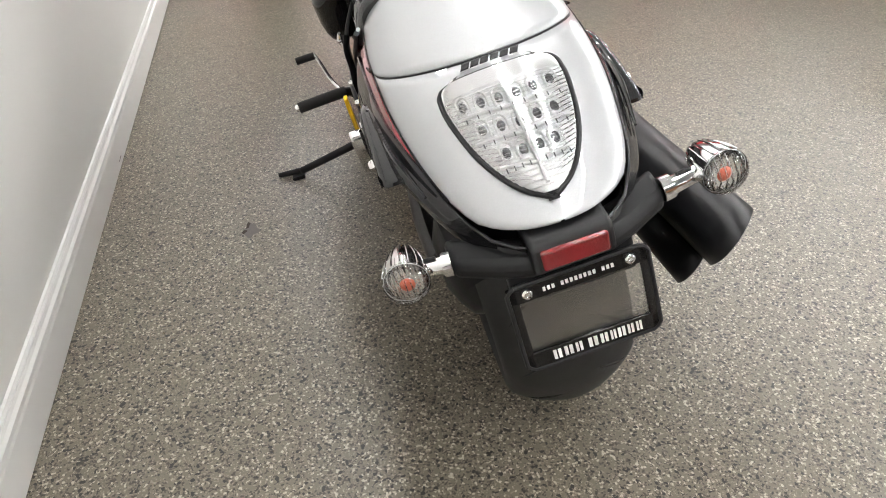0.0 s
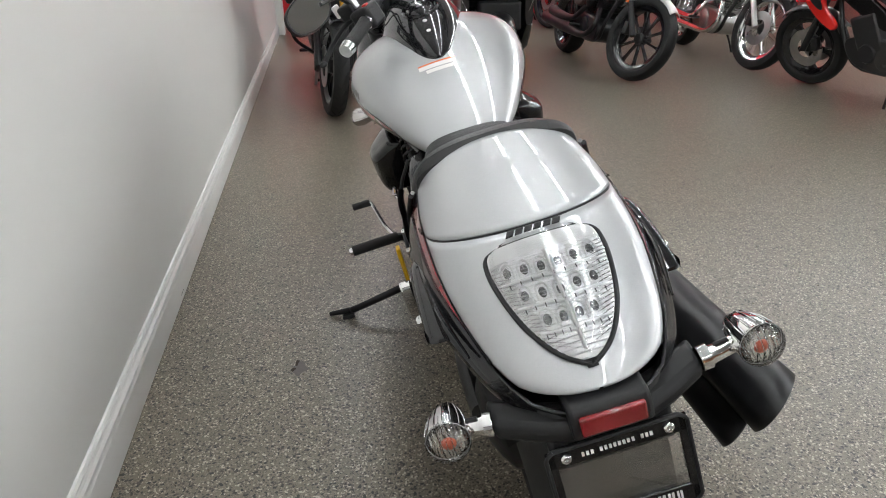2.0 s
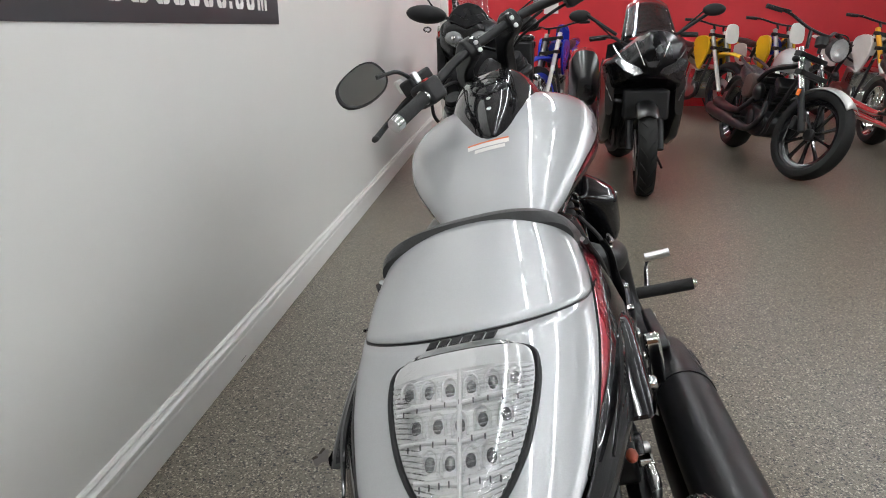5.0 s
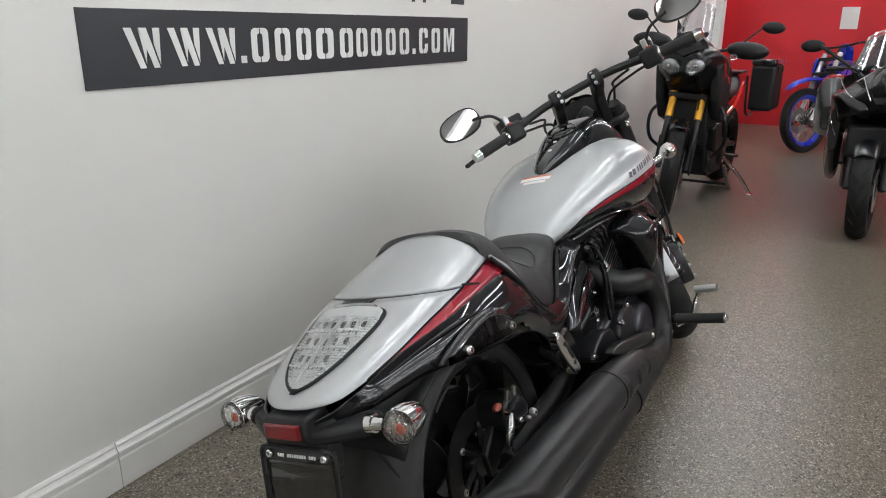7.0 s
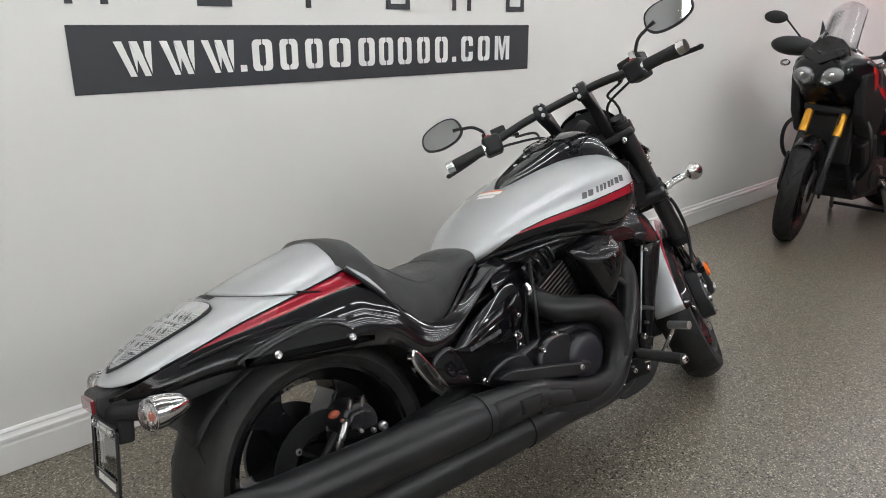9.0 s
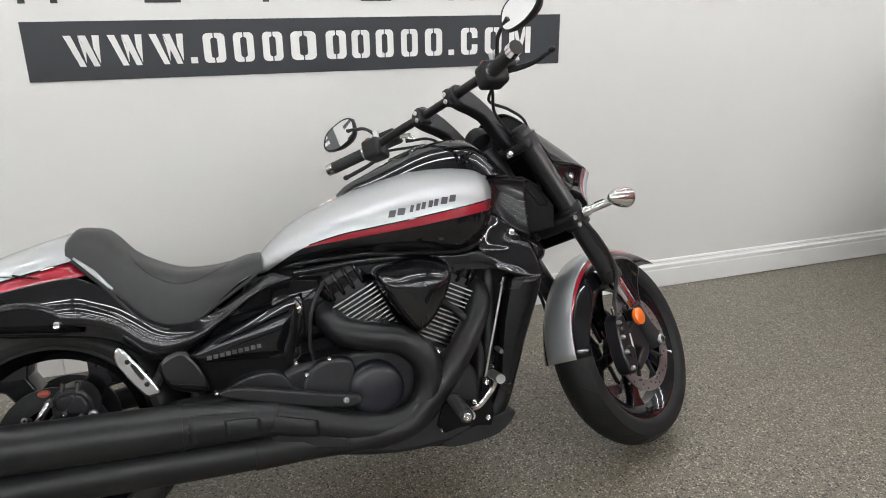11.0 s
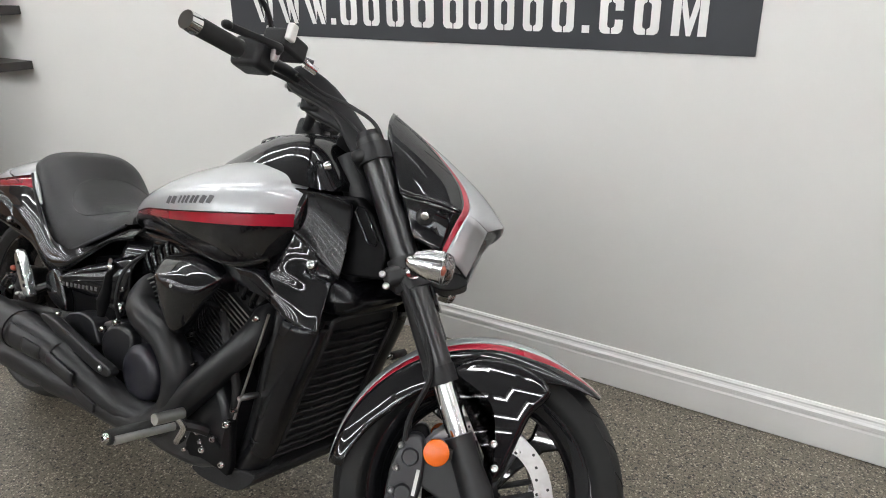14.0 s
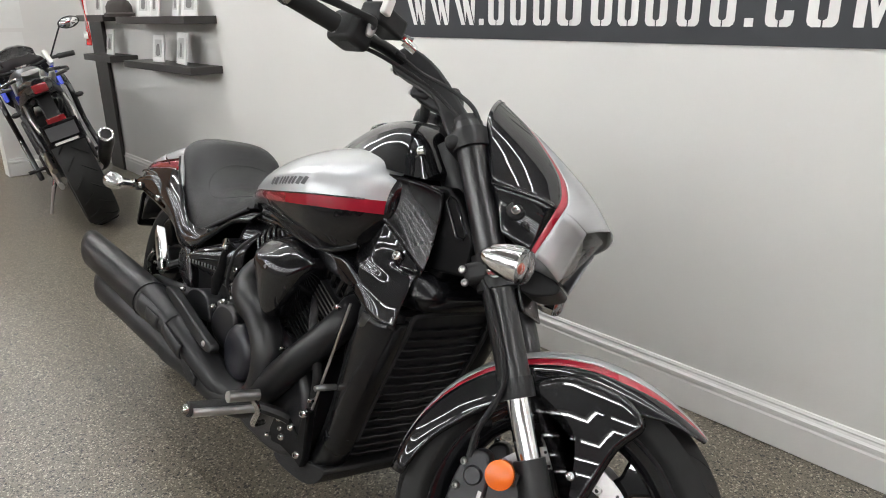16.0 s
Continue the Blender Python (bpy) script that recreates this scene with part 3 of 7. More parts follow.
# dealer lettering as plain blocks: nine below, a fine row above
for i, (y, w) in enumerate(((.052, .013), (.036, .014), (.021, .011), (0.001, .015), (-.015, .012), (-.028, .009), (-.040, .012), (-.053, .010), (-.065, .009))):
    b = box(-.0062, y + w * .26, -.053, .001, w * .34, .015, None, PL); box(-.0062, y - w * .26, -.053, .001, w * .34, .015, b, PL)
    bike("plate_mark", b, LETTER, smooth=False)
for i in range(16):
    if i not in (3, 12):
        bike("plate_fine_mark", box(-.0062, .047 - i * .0062, .054, .001, .0038, .006, None, PL), LETTER, smooth=False)


def turn_signal(name, base, tip, face, label):
    """Bullet-shaped chrome signal on a short stalk; face is the way that the lens looks."""
    base, tip, d = Vector(base), Vector(tip), Vector(face).normalized()

    def big(bm):
        bm.transform(Matrix.Translation(tip) @ Matrix.Scale(1.13, 4) @ Matrix.Translation(-tip))
        return bm
    body = bike(name, big(tube([tip - d * .052, tip - d * .045, tip - d * .028, tip - d * .005, tip + d * .016], [.003, .012, .0205, .0265, .028], 20, True, 4)), CHROME, label)
    for k in range(9):
        a = math.pi * (k / 8.0 - .5)
        side_v = d.cross(Vector((0, 0, 1))).normalized()
        upv = side_v.cross(d)
        o = side_v * math.sin(a) + upv * math.cos(a)
        part("rib", big(tube([tip - d * .036 + o * .0175, tip - d * .012 + o * .0252, tip + d * .012 + o * .0284], .0010, 6, True, 3)), CHROME, body)
    m0 = Vector((0, 1, 0)).rotation_difference(d).to_matrix().to_4x4()
    b = lathe([(.0272, .0165), (.020, .008), (.010, .002), (.004, .001)], 20); b.transform(Matrix.Translation(tip) @ m0)
    part("signal_bowl", big(b), FROSTED, body, "silvered bowl")
    for k in range(7):
        q = -.0195 + .0065 * k
        hh = math.sqrt(.0265 ** 2 - q * q)
        zz = d.cross(Vector((0, 0, 1))).normalized()
        uu = zz.cross(d)
        part("lens_flute", big(tube([tip + zz * q + uu * (hh * f) + d * (.0335 - .017 * ((q * q + hh * hh * f * f) / .0265 ** 2)) for f in (-.95, -.5, 0, .5, .95)], .0009, 6, True, 3)), LENSRIB, body)
    part("bulb", big(ball(tip + d * .010 - Vector((0, 0, .004)), .0115, u=12, v=8)), BULB, body, "orange bulb")
    m = Vector((0, 1, 0)).rotation_difference(d).to_matrix().to_4x4()
    b = lathe([(.028, .014), (.0276, .022), (.024, .028), (.014, .033), (0, .034)], 20); b.transform(Matrix.Translation(tip) @ m)
    part("signal_lens", big(b), LENS, body, "clear fluted lens")
    part("stalk", tube([base, base.lerp(tip, .35), tip - d * .008], [.015, .0125, .0125], 12, True, 3), CHROME, body, "chrome stalk")
    part("stalk_collar", tube([base, base.lerp(tip, .18)], .0175, 14, True, 1), CHROME, body)
    part("stalk_slot", tube([base.lerp(tip, .30) - d * .0 + Vector((0, 0, .0125)), base.lerp(tip, .55) + Vector((0, 0, .0125))], .004, 8, True, 1), PLASTIC, body)


turn_signal("turn_signal", (-.375, -.145, .607), (-.372, -.224, .613), (-1, -.08, .02), "chrome bullet turn signal with clear lens")
turn_signal("turn_signal", (-.375, .145, .607), (-.364, .208, .606), (-1, .08, .02), "chrome bullet turn signal with clear lens")


# wheels
def wheel_at(name, c, R, W, rim_r, rim_w, kind, parent, m=Matrix(), rim_mat=BLACK, tyre_mat=RUBBER, nspoke=5, hub_mat=DARKMETAL, seg=56, fat=1.0):
    """A wheel whose axle lies along y at c: hub, tyre, rim and each spoke."""
    M = m @ Matrix.Translation(c)

    def put(b):
        b.transform(M)
        return b
    hub = part(name, put(lathe([(0, -W * .42), (.03, -W * .42), (.045, -W * .3), (.045, W * .3), (.03, W * .42), (0, W * .42)], 20)), hub_mat, parent, "cast wheel with a black rubber tyre" if kind == "cast" else "spoked wheel with a black rubber tyre")
    a = rim_r
    prof = [(a, -rim_w * .46), (a + .012, -W * .47), (a + (R - a) * .30, -W * .50), (R - min(.19 * W, (R - a) * .62), -W * .475), (R - .135 * W, -W * .40), (R - .085 * W, -W * .32), (R - .035 * W, -W * .20), (R - .008 * W, -W * .10), (R, 0)]
    prof = prof + [(r, -y) for r, y in reversed(prof[:-1])]
    part("tyre", put(lathe(prof, seg)), tyre_mat, hub, "worn black tyre")
    part("rim", put(lathe([(a - .004, -rim_w * .5), (a + .009, -rim_w * .5), (a + .009, -rim_w * .46), (a - .012, -rim_w * .40), (a - .028, -rim_w * .2), (a - .028, rim_w * .2), (a - .012, rim_w * .40), (a + .009, rim_w * .46), (a + .009, rim_w * .5), (a - .004, rim_w * .5), (a - .040, rim_w * .22), (a - .040, -rim_w * .22)], seg, True)), rim_mat, hub, "wheel rim")
    if kind == "cast":
        for k in range(nspoke):
            wd = (.030 if nspoke <= 5 else .012) * fat
            ol = [(.03, -wd * .8), (.09, -wd * .62), (a * .7, -wd * .7), (a - .03, -wd * 1.5), (a - .03, wd * 1.5), (a * .7, wd * .7), (.09, wd * .62), (.03, wd * .8)]
            b = slab(ol, -rim_w * .16 * fat, rim_w * .16 * fat)
            b.transform(Matrix.Rotation(2 * math.pi * (k + .3) / nspoke, 4, "Y"))
            part("spoke", put(b), rim_mat, hub, bevel=0.006 if nspoke <= 5 else 0.003)
    else:
        for k in range(nspoke):
            t = 2 * math.pi * k / nspoke
            sgn = 1 if k % 2 else -1
            t2 = t + (0.5 if (k // 2) % 2 else -0.5)
            part("spoke", put(rod((.04 * math.cos(t), sgn * W * .28, .04 * math.sin(t)), ((a - .03) * math.cos(t2), 0, (a - .03) * math.sin(t2)), .0022, 5)), CHROME if rim_mat is not BLUE else STEEL, hub)
    return hub


def disc_at(name, hub, c, y, r0, r1, m=Matrix(), bolts=6, holes=36, mat=DISC):
    M = m @ Matrix.Translation(c)
    b = lathe([(r0, y - .0025), (r1, y - .0025), (r1, y + .0025), (r0, y + .0025)], 48, True); b.transform(M)
    part(name, b, mat, hub, "drilled steel brake disc")
    for k in range(bolts):
        t = 2 * math.pi * k / bolts
        b = rod((.03 * math.cos(t), y, .03 * math.sin(t)), ((r0 + .006) * math.cos(t + .3), y, (r0 + .006) * math.sin(t + .3)), .007, 6)
        b.transform(M)
        part("disc_arm", b, PLASTIC, hub)
    for k in range(bolts):
        t = 2 * math.pi * k / bolts + .3
        s = 1 if y > 0 else -1
        b = bolt_head(((r0 + .004) * math.cos(t), y + s * .002, (r0 + .004) * math.sin(t)), (0, s, 0), .0085, .004); b.transform(M)
        part("disc_rivet", b, STEEL, hub)
    s = 1 if y > 0 else -1
    first = None
    for k in range(holes):
        t = 2 * math.pi * k / holes
        rr = r0 + (r1 - r0) * (.25 + .25 * (k % 3))
        c = M @ Vector((rr * math.cos(t), y + s * .0029, rr * math.sin(t)))
        if first is None:
            first = part("disc_hole", lathe([(0, .0003), (.0032, .0003), (.0032, -.0003), (0, -.0003)], 8), PLASTIC, hub)
            o = first
        else:
            o = new("disc_hole", first.data); o.parent = hub
        o.matrix_basis = Matrix.Translation(c) @ M.to_3x3().to_4x4()


RW = (0, 0, .325)
rear = wheel_at("rear_wheel", RW, .325, .240, .236, .205, "cast", cruiser, tyre_mat=LITRUBBER, fat=1.5)
disc_at("brake_disc", rear, RW, -.095, .085, .135, mat=DARKMETAL)
FW = (1.672, 0, .315)
fwheel = wheel_at("front_wheel", FW, .315, .126, .236, .095, "cast", cruiser, STEER)
for s in (-1, 1):
    disc_at("brake_disc", fwheel, FW, s * .072, .118, .155, STEER, 8)
# tread grooves, laid on as thin strands; recess shade put into near-black rubber colour
b = bmesh.new()
for k in range(26):
    t0 = 2 * math.pi * k / 26
    for s in (-1, 1):
        pts = []
        for i in range(7):
            f = i / 6
            y = s * (.006 + .050 * f)
            t = t0 + (.10 if s > 0 else 0) + .16 * f ** 1.5
            r = float(np.interp(abs(y), [0, .0126, .0252, .0403, .0504, .06], [.3132, .3122, .3087, .3024, .2962, .289]))
            pts.append((r * math.cos(t), y, r * math.sin(t)))
        tube(pts, [.0006, .0025, .003, .002], 5, True, 2, bm=b)
b.transform(STEER @ Matrix.Translation(FW))
part("tread_groove", b, surface("groove_shade_rubber", (.004, .004, .004), .85), fwheel)
b = bmesh.new()
for k in range(15):
    t0 = 2 * math.pi * k / 15
    for s in (-1, 1):
        pts = []
        for i in range(8):
            f = i / 7
            y = s * (.008 + .098 * f)
            t = t0 + (.2 if s > 0 else 0) + .30 * f ** 1.4
            r = float(np.interp(abs(y), [0, .024, .048, .077, .096, .114], [.3212, .3192, .3127, .3007, .2887, .2757]))
            pts.append((r * math.cos(t), y, r * math.sin(t)))
        tube(pts, [.001, .005, .0055, .0015], 5, True, 2, bm=b)
b.transform(Matrix.Translation(RW))
part("tread_groove", b, bpy.data.materials["groove_shade_rubber"], rear)

# inner rear fender, swing arm, caliper
bike("rear_fender", sheet(lambda t, v: Vector((.352 * math.cos(t), (.155 - .035 * max(0, t - 2.0)) * v, .325 + .352 * math.sin(t) - .02 * v * v)), steps(radians(18), radians(148), 26), steps(-1, 1, 10)), PLASTIC, "matt black inner rear fender", solid=0.005)
for s in (-1, 1):
    bike("swing_arm", tube([(0, s * .165, .33), (.15, s * .165, .345), (.32, s * .15, .36), (.45, s * .13, .37)], [.028, .034, .036, .034], 12, flat=.7), DARKMETAL)
b = lathe([(0, .165), (.05, .165), (.085, .150), (.115, .13), (.125, .10), (.125, .085), (0, .085)], 32); b.transform(Matrix.Translation(RW))
bike("drive_housing", b, DARKMETAL, "round black shaft drive housing")
bike("axle_nut", bolt_head((0, -.19, .325), (0, -1, 0), .02, .014), STEEL)
cal = bike("rear_caliper", slab(rounded([(.020, .402), (.022, .448), (.050, .468), (.088, .462), (.112, .430), (.108, .392), (.070, .382)], 3), -.172, -.085), DARKMETAL, "black rear brake caliper with steel bolts", bevel=.008)
part("caliper_bridge", slab(rounded([(.030, .420), (.040, .455), (.092, .448), (.100, .405)], 2), -.186, -.165), CASE, cal, bevel=.006)
for bx, bz in ((.045, .462), (.078, .458)):
    part("caliper_bolt", rod((bx, -.168, bz), (bx + .004, -.170, bz + .022), .006, 10), STEEL, cal)
for bx, bz, r in ((.112, .400, .012), (.050, .412, .007), (.085, .40, .006)):
    part("caliper_bolt", bolt_head((bx, -.186, bz), (0, -1, 0), r, .010), STEEL, cal)
part("bleed_cap", ball((.004, -.165, .462), .010, 1.5, 1, .9, 10, 8), surface("rust_red_rubber", (.30, .06, .03), .6), cal, "rust red rubber cap")
part("banjo_bolt", rod((.018, -.176, .442), (.018, -.192, .442), .010, 12), CHROME, cal)
bike("caliper_bracket", slab([(-.02, .30), (.10, .37), (.115, .41), (.02, .41), (-.03, .36)], -.135, -.115), DARKMETAL, bevel=.006)
bike("brake_hose", tube([(.018, -.186, .442), (.000, -.190, .415), (-.012, -.188, .385), (.02, -.18, .345), (.14, -.15, .36)], [.008, .010, .006, .005, .005], 10), STEEL, "steel brake hose with a crimped end")

# seat
s_zt = hermite([.085, .10, .15, .224, .354, .447, .51, .545], [.835, .852, .846, .775, .730, .726, .740, .742])
s_zb = hermite([.085, .12, .173, .257, .339, .444, .505, .545], [.790, .760, .690, .602, .590, .650, .690, .70])
s_w = hermite([.085, .12, .2, .3, .38, .46, .545], [.152, .162, .176, .178, .162, .135, .112])


def seat_at(x, v):
    w, zt, zb = s_w(x), s_zt(x), s_zb(x)
    a = abs(v) * math.pi / 2
    y = w * math.sin(a) ** .74
    z = zb + (zt - zb) * math.cos(a) ** .68
    z -= .016 * math.exp(-(y / .10) ** 2 - ((x - .34) / .11) ** 2)
    return Vector((x, math.copysign(y, v), z))


bike("seat", grid([[seat_at(x, v) for v in steps(-1, 1, 30)] for x in [.085, .09, .10, .115] + steps(.14, .545, 22)], False, True), VINYL, "black vinyl stepped rider seat")
bike("seat_welt", tube([(.10, -.168, .778), (.17, -.186, .706), (.25, -.190, .612), (.335, -.184, .585), (.44, -.152, .64), (.53, -.122, .695)], .005, 8), PLASTIC)
bike("seat_welt", tube([(.10, .168, .778), (.17, .186, .706), (.25, .190, .612), (.335, .184, .585), (.44, .152, .64), (.53, .122, .695)], .005, 8), PLASTIC)
bike("seat_stitch", tube([tuple(seat_at(.335 + .125 * math.cos(t), .56 * math.sin(t)) + Vector((0, 0, .0004))) for t in steps(0, 2 * math.pi, 28)], .0014, 6, True, 2), VINYL)

# tank: crown height, half width, greatest width height, lower edge
k_zt = hermite([.515, .54, .60, .66, .72, .80, .90, .98, 1.06, 1.11, 1.145, 1.165, 1.195], [.702, .735, .792, .830, .858, .890, .923, .941, .947, .946, .944, .941, .936])
k_w = hermite([.515, .54, .60, .70, .80, .90, 1.0, 1.06, 1.11, 1.145, 1.165, 1.185, 1.195], [.055, .094, .140, .188, .222, .246, .258, .259, .246, .222, .198, .163, .140])
k_zm = hermite([.515, .60, .80, 1.0, 1.165, 1.195], [.698, .738, .788, .812, .818, .82])
k_zb = hermite([.515, .65, .80, .95, 1.07, 1.13, 1.165, 1.195], [.682, .712, .722, .712, .708, .722, .745, .79])
k_s1 = hermite([.515, .66, .72, .90, 1.165, 1.195], [.668, .757, .776, .803, .840, .843])
k_s0 = hermite([.515, .66, .72, .90, 1.165, 1.195], [.664, .754, .763, .782, .812, .814])


def tank_at(x, z):
    """Half width of the tank at station x and height z."""
    w, zt, zm, zb = k_w(x), k_zt(x), k_zm(x), k_zb(x)
    if z >= zm:
        q = min(1, max(0, (z - zm) / (zt - zm)))
        return w * max(0, 1 - q ** 2.5) ** (1 / 2.1)
    q = min(1, max(0, (zm - z) / (zm - zb)))
    return w * (1 - .22 * q ** 2.5)


XT = [.515, .522, .53, .54, .56, .58] + steps(.60, 1.10, 26) + [1.115, 1.13, 1.142, 1.152, 1.16, 1.168, 1.176, 1.183, 1.189, 1.193, 1.195]
rows = []
for x in XT:
    lo = max(k_s1(x), k_zb(x) + .001)
    lo = min(lo, k_zt(x) - .004)
    r = [Vector((x, -tank_at(x, lo + (k_zt(x) - lo) * math.sin(math.pi / 2 * i / 20)), lo + (k_zt(x) - lo) * math.sin(math.pi / 2 * i / 20))) for i in range(21)]
    rows.append(r + [Vector((p.x, -p.y, p.z)) for p in reversed(r[:-1])])
tank = bike("fuel_tank", grid(rows, False, False), SILVER, "silver metallic teardrop fuel tank")
b = bmesh.new()
xe = 1.195
ring = [(tank_at(xe, z), z) for z in steps(k_zb(xe), k_zm(xe), 6)] + [(tank_at(xe, z), z) for z in (k_zm(xe) + (k_zt(xe) - k_zm(xe)) * math.sin(math.pi / 2 * i / 12) for i in range(1, 13))]
rr = [Vector((xe, -y, z)) for y, z in ring] + [Vector((xe, y, z)) for y, z in reversed(ring[:-1])]
mid = Vector((xe, 0, (k_zb(xe) + k_zt(xe)) / 2))
grid([[mid + (p - mid) * k + Vector((d, 0, 0)) for p in rr] for k, d in ((1, 0), (.985, .004), (.94, .008), (.7, .014), (.02, .018))], True, False, b)
part("tank_front", b, BLACK, tank, "gloss black tank front")
for s in (-1, 1):
    part("tank_stripe", grid([[Vector((x, s * (tank_at(x, z) + .0006), z)) for z in steps(max(k_s1(x), k_zb(x) + .001), max(k_s0(x), k_zb(x)), 3)] for x in XT if x > .65]), RED, tank, "dark red painted stripe")
    part("tank_line", tube([(x, s * (tank_at(x, k_s1(x)) + .0006), k_s1(x)) for x in (.67, .75, .83, .91, .99, 1.06, 1.12, 1.155, 1.175)], .0018, 6), BLACK, tank)
    part("tank_lower", grid([[Vector((x, s * tank_at(x, z), z)) for z in steps(max(min(k_s0(x) if x > .65 else k_s1(x), k_zt(x) - .004), k_zb(x) + .0005), k_zb(x), 6)] for x in XT]), BLACK, tank, "gloss black lower tank side")
    part("tank_rim", tube([(x, s * (tank_at(x, k_zb(x)) + .002), k_zb(x)) for x in (.53, .62, .72, .82, .92, 1.0, 1.07, 1.12, 1.155)], .006, 8), BLACK, tank)
    # model mark as plain slanted blocks
    for fx, w in ((.0, .020), (.125, .022), (.30, .010), (.385, .012), (.465, .012), (.565, .013), (.645, .013), (.75, .020), (.875, .020)):
        x0 = .872 + .186 * fx
        part("model_mark", sheet(lambda a, c: (lambda x, z: Vector((x, s * (tank_at(x, z) + .0012), z)))(x0 + a * w * .86 + c * .006, .816 + (x0 - .872) * .17 + c * .018), steps(0, 1, 4), steps(0, 1, 2)), GREYVINYL, tank)
# warning label on the tank
for q, (x0, x1, y0, y1, m) in enumerate(((.757, .763, .062, -.040, ORANGE), (.740, .7565, .062, -.040, LETTER), (.722, .736, .045, -.030, LETTER))):
    part("warning_label", sheet(lambda x, y: (lambda zz: Vector((x, y, zz)))(k_zm(x) + (k_zt(x) - k_zm(x)) * (1 - (abs(y) / k_w(x)) ** 2.1) ** (1 / 2.5) + .0012), steps(x0, x1, 3), steps(y0, y1, 6)), m, tank, "small white warning label")

# glossy console with fuel cap
c_w = hermite([.772, .782, .82, .90, 1.0, 1.06, 1.12, 1.17, 1.21, 1.24, 1.262], [.014, .032, .058, .090, .116, .128, .136, .137, .130, .118, .100])
c_z = hermite([.772, .80, .86, .93, 1.0, 1.06, 1.12, 1.17, 1.21, 1.24, 1.262], [.886, .910, .938, .970, 1.0, 1.016, 1.022, 1.014, .984, .950, .925])
c_b = hermite([.772, .85, .95, 1.05, 1.15, 1.262], [.862, .880, .905, .912, .910, .905])
con = bike("console", grid([[Vector((x, c_w(x) * v, c_b(x) + (c_z(x) - c_b(x)) * (1 - abs(v) ** 3.2))) for v in steps(-1, 1, 28)] for x in [.772, .776, .785, .80] + steps(.82, 1.21, 18) + [1.225, 1.24, 1.252, 1.262]], False, True), BLACK, "gloss black tank console")
b = lathe([(0, .006), (.034, .006), (.040, .002), (.042, -.006)], 28)
b.transform(Matrix.Translation((.985, 0, .990)) @ Matrix.Rotation(radians(-20), 4, "Y") @ Matrix.Rotation(radians(90), 4, "X"))
part("fuel_cap", b, BLACK, con, "round fuel cap")
for x in (.868, .915):
    part("console_screw", bolt_head((x, 0, c_z(x) - .001), (-.40, 0, 1), .0065, .003), FINEDGE, con)
part("key_slot", box(0, 0, 0, .004, .016, .002, m=Matrix.Translation((.985, 0, .9975)) @ Matrix.Rotation(radians(-20), 4, "Y")), STEEL, con)
b = lathe([(.043, .002), (.047, .005), (.052, .004), (.055, -.002)], 28)
b.transform(Matrix.Translation((.985, 0, .990)) @ Matrix.Rotation(radians(-20), 4, "Y") @ Matrix.Rotation(radians(90), 4, "X"))
part("cap_ring", b, BLACK, con, "raised glossy ring round the fuel cap")

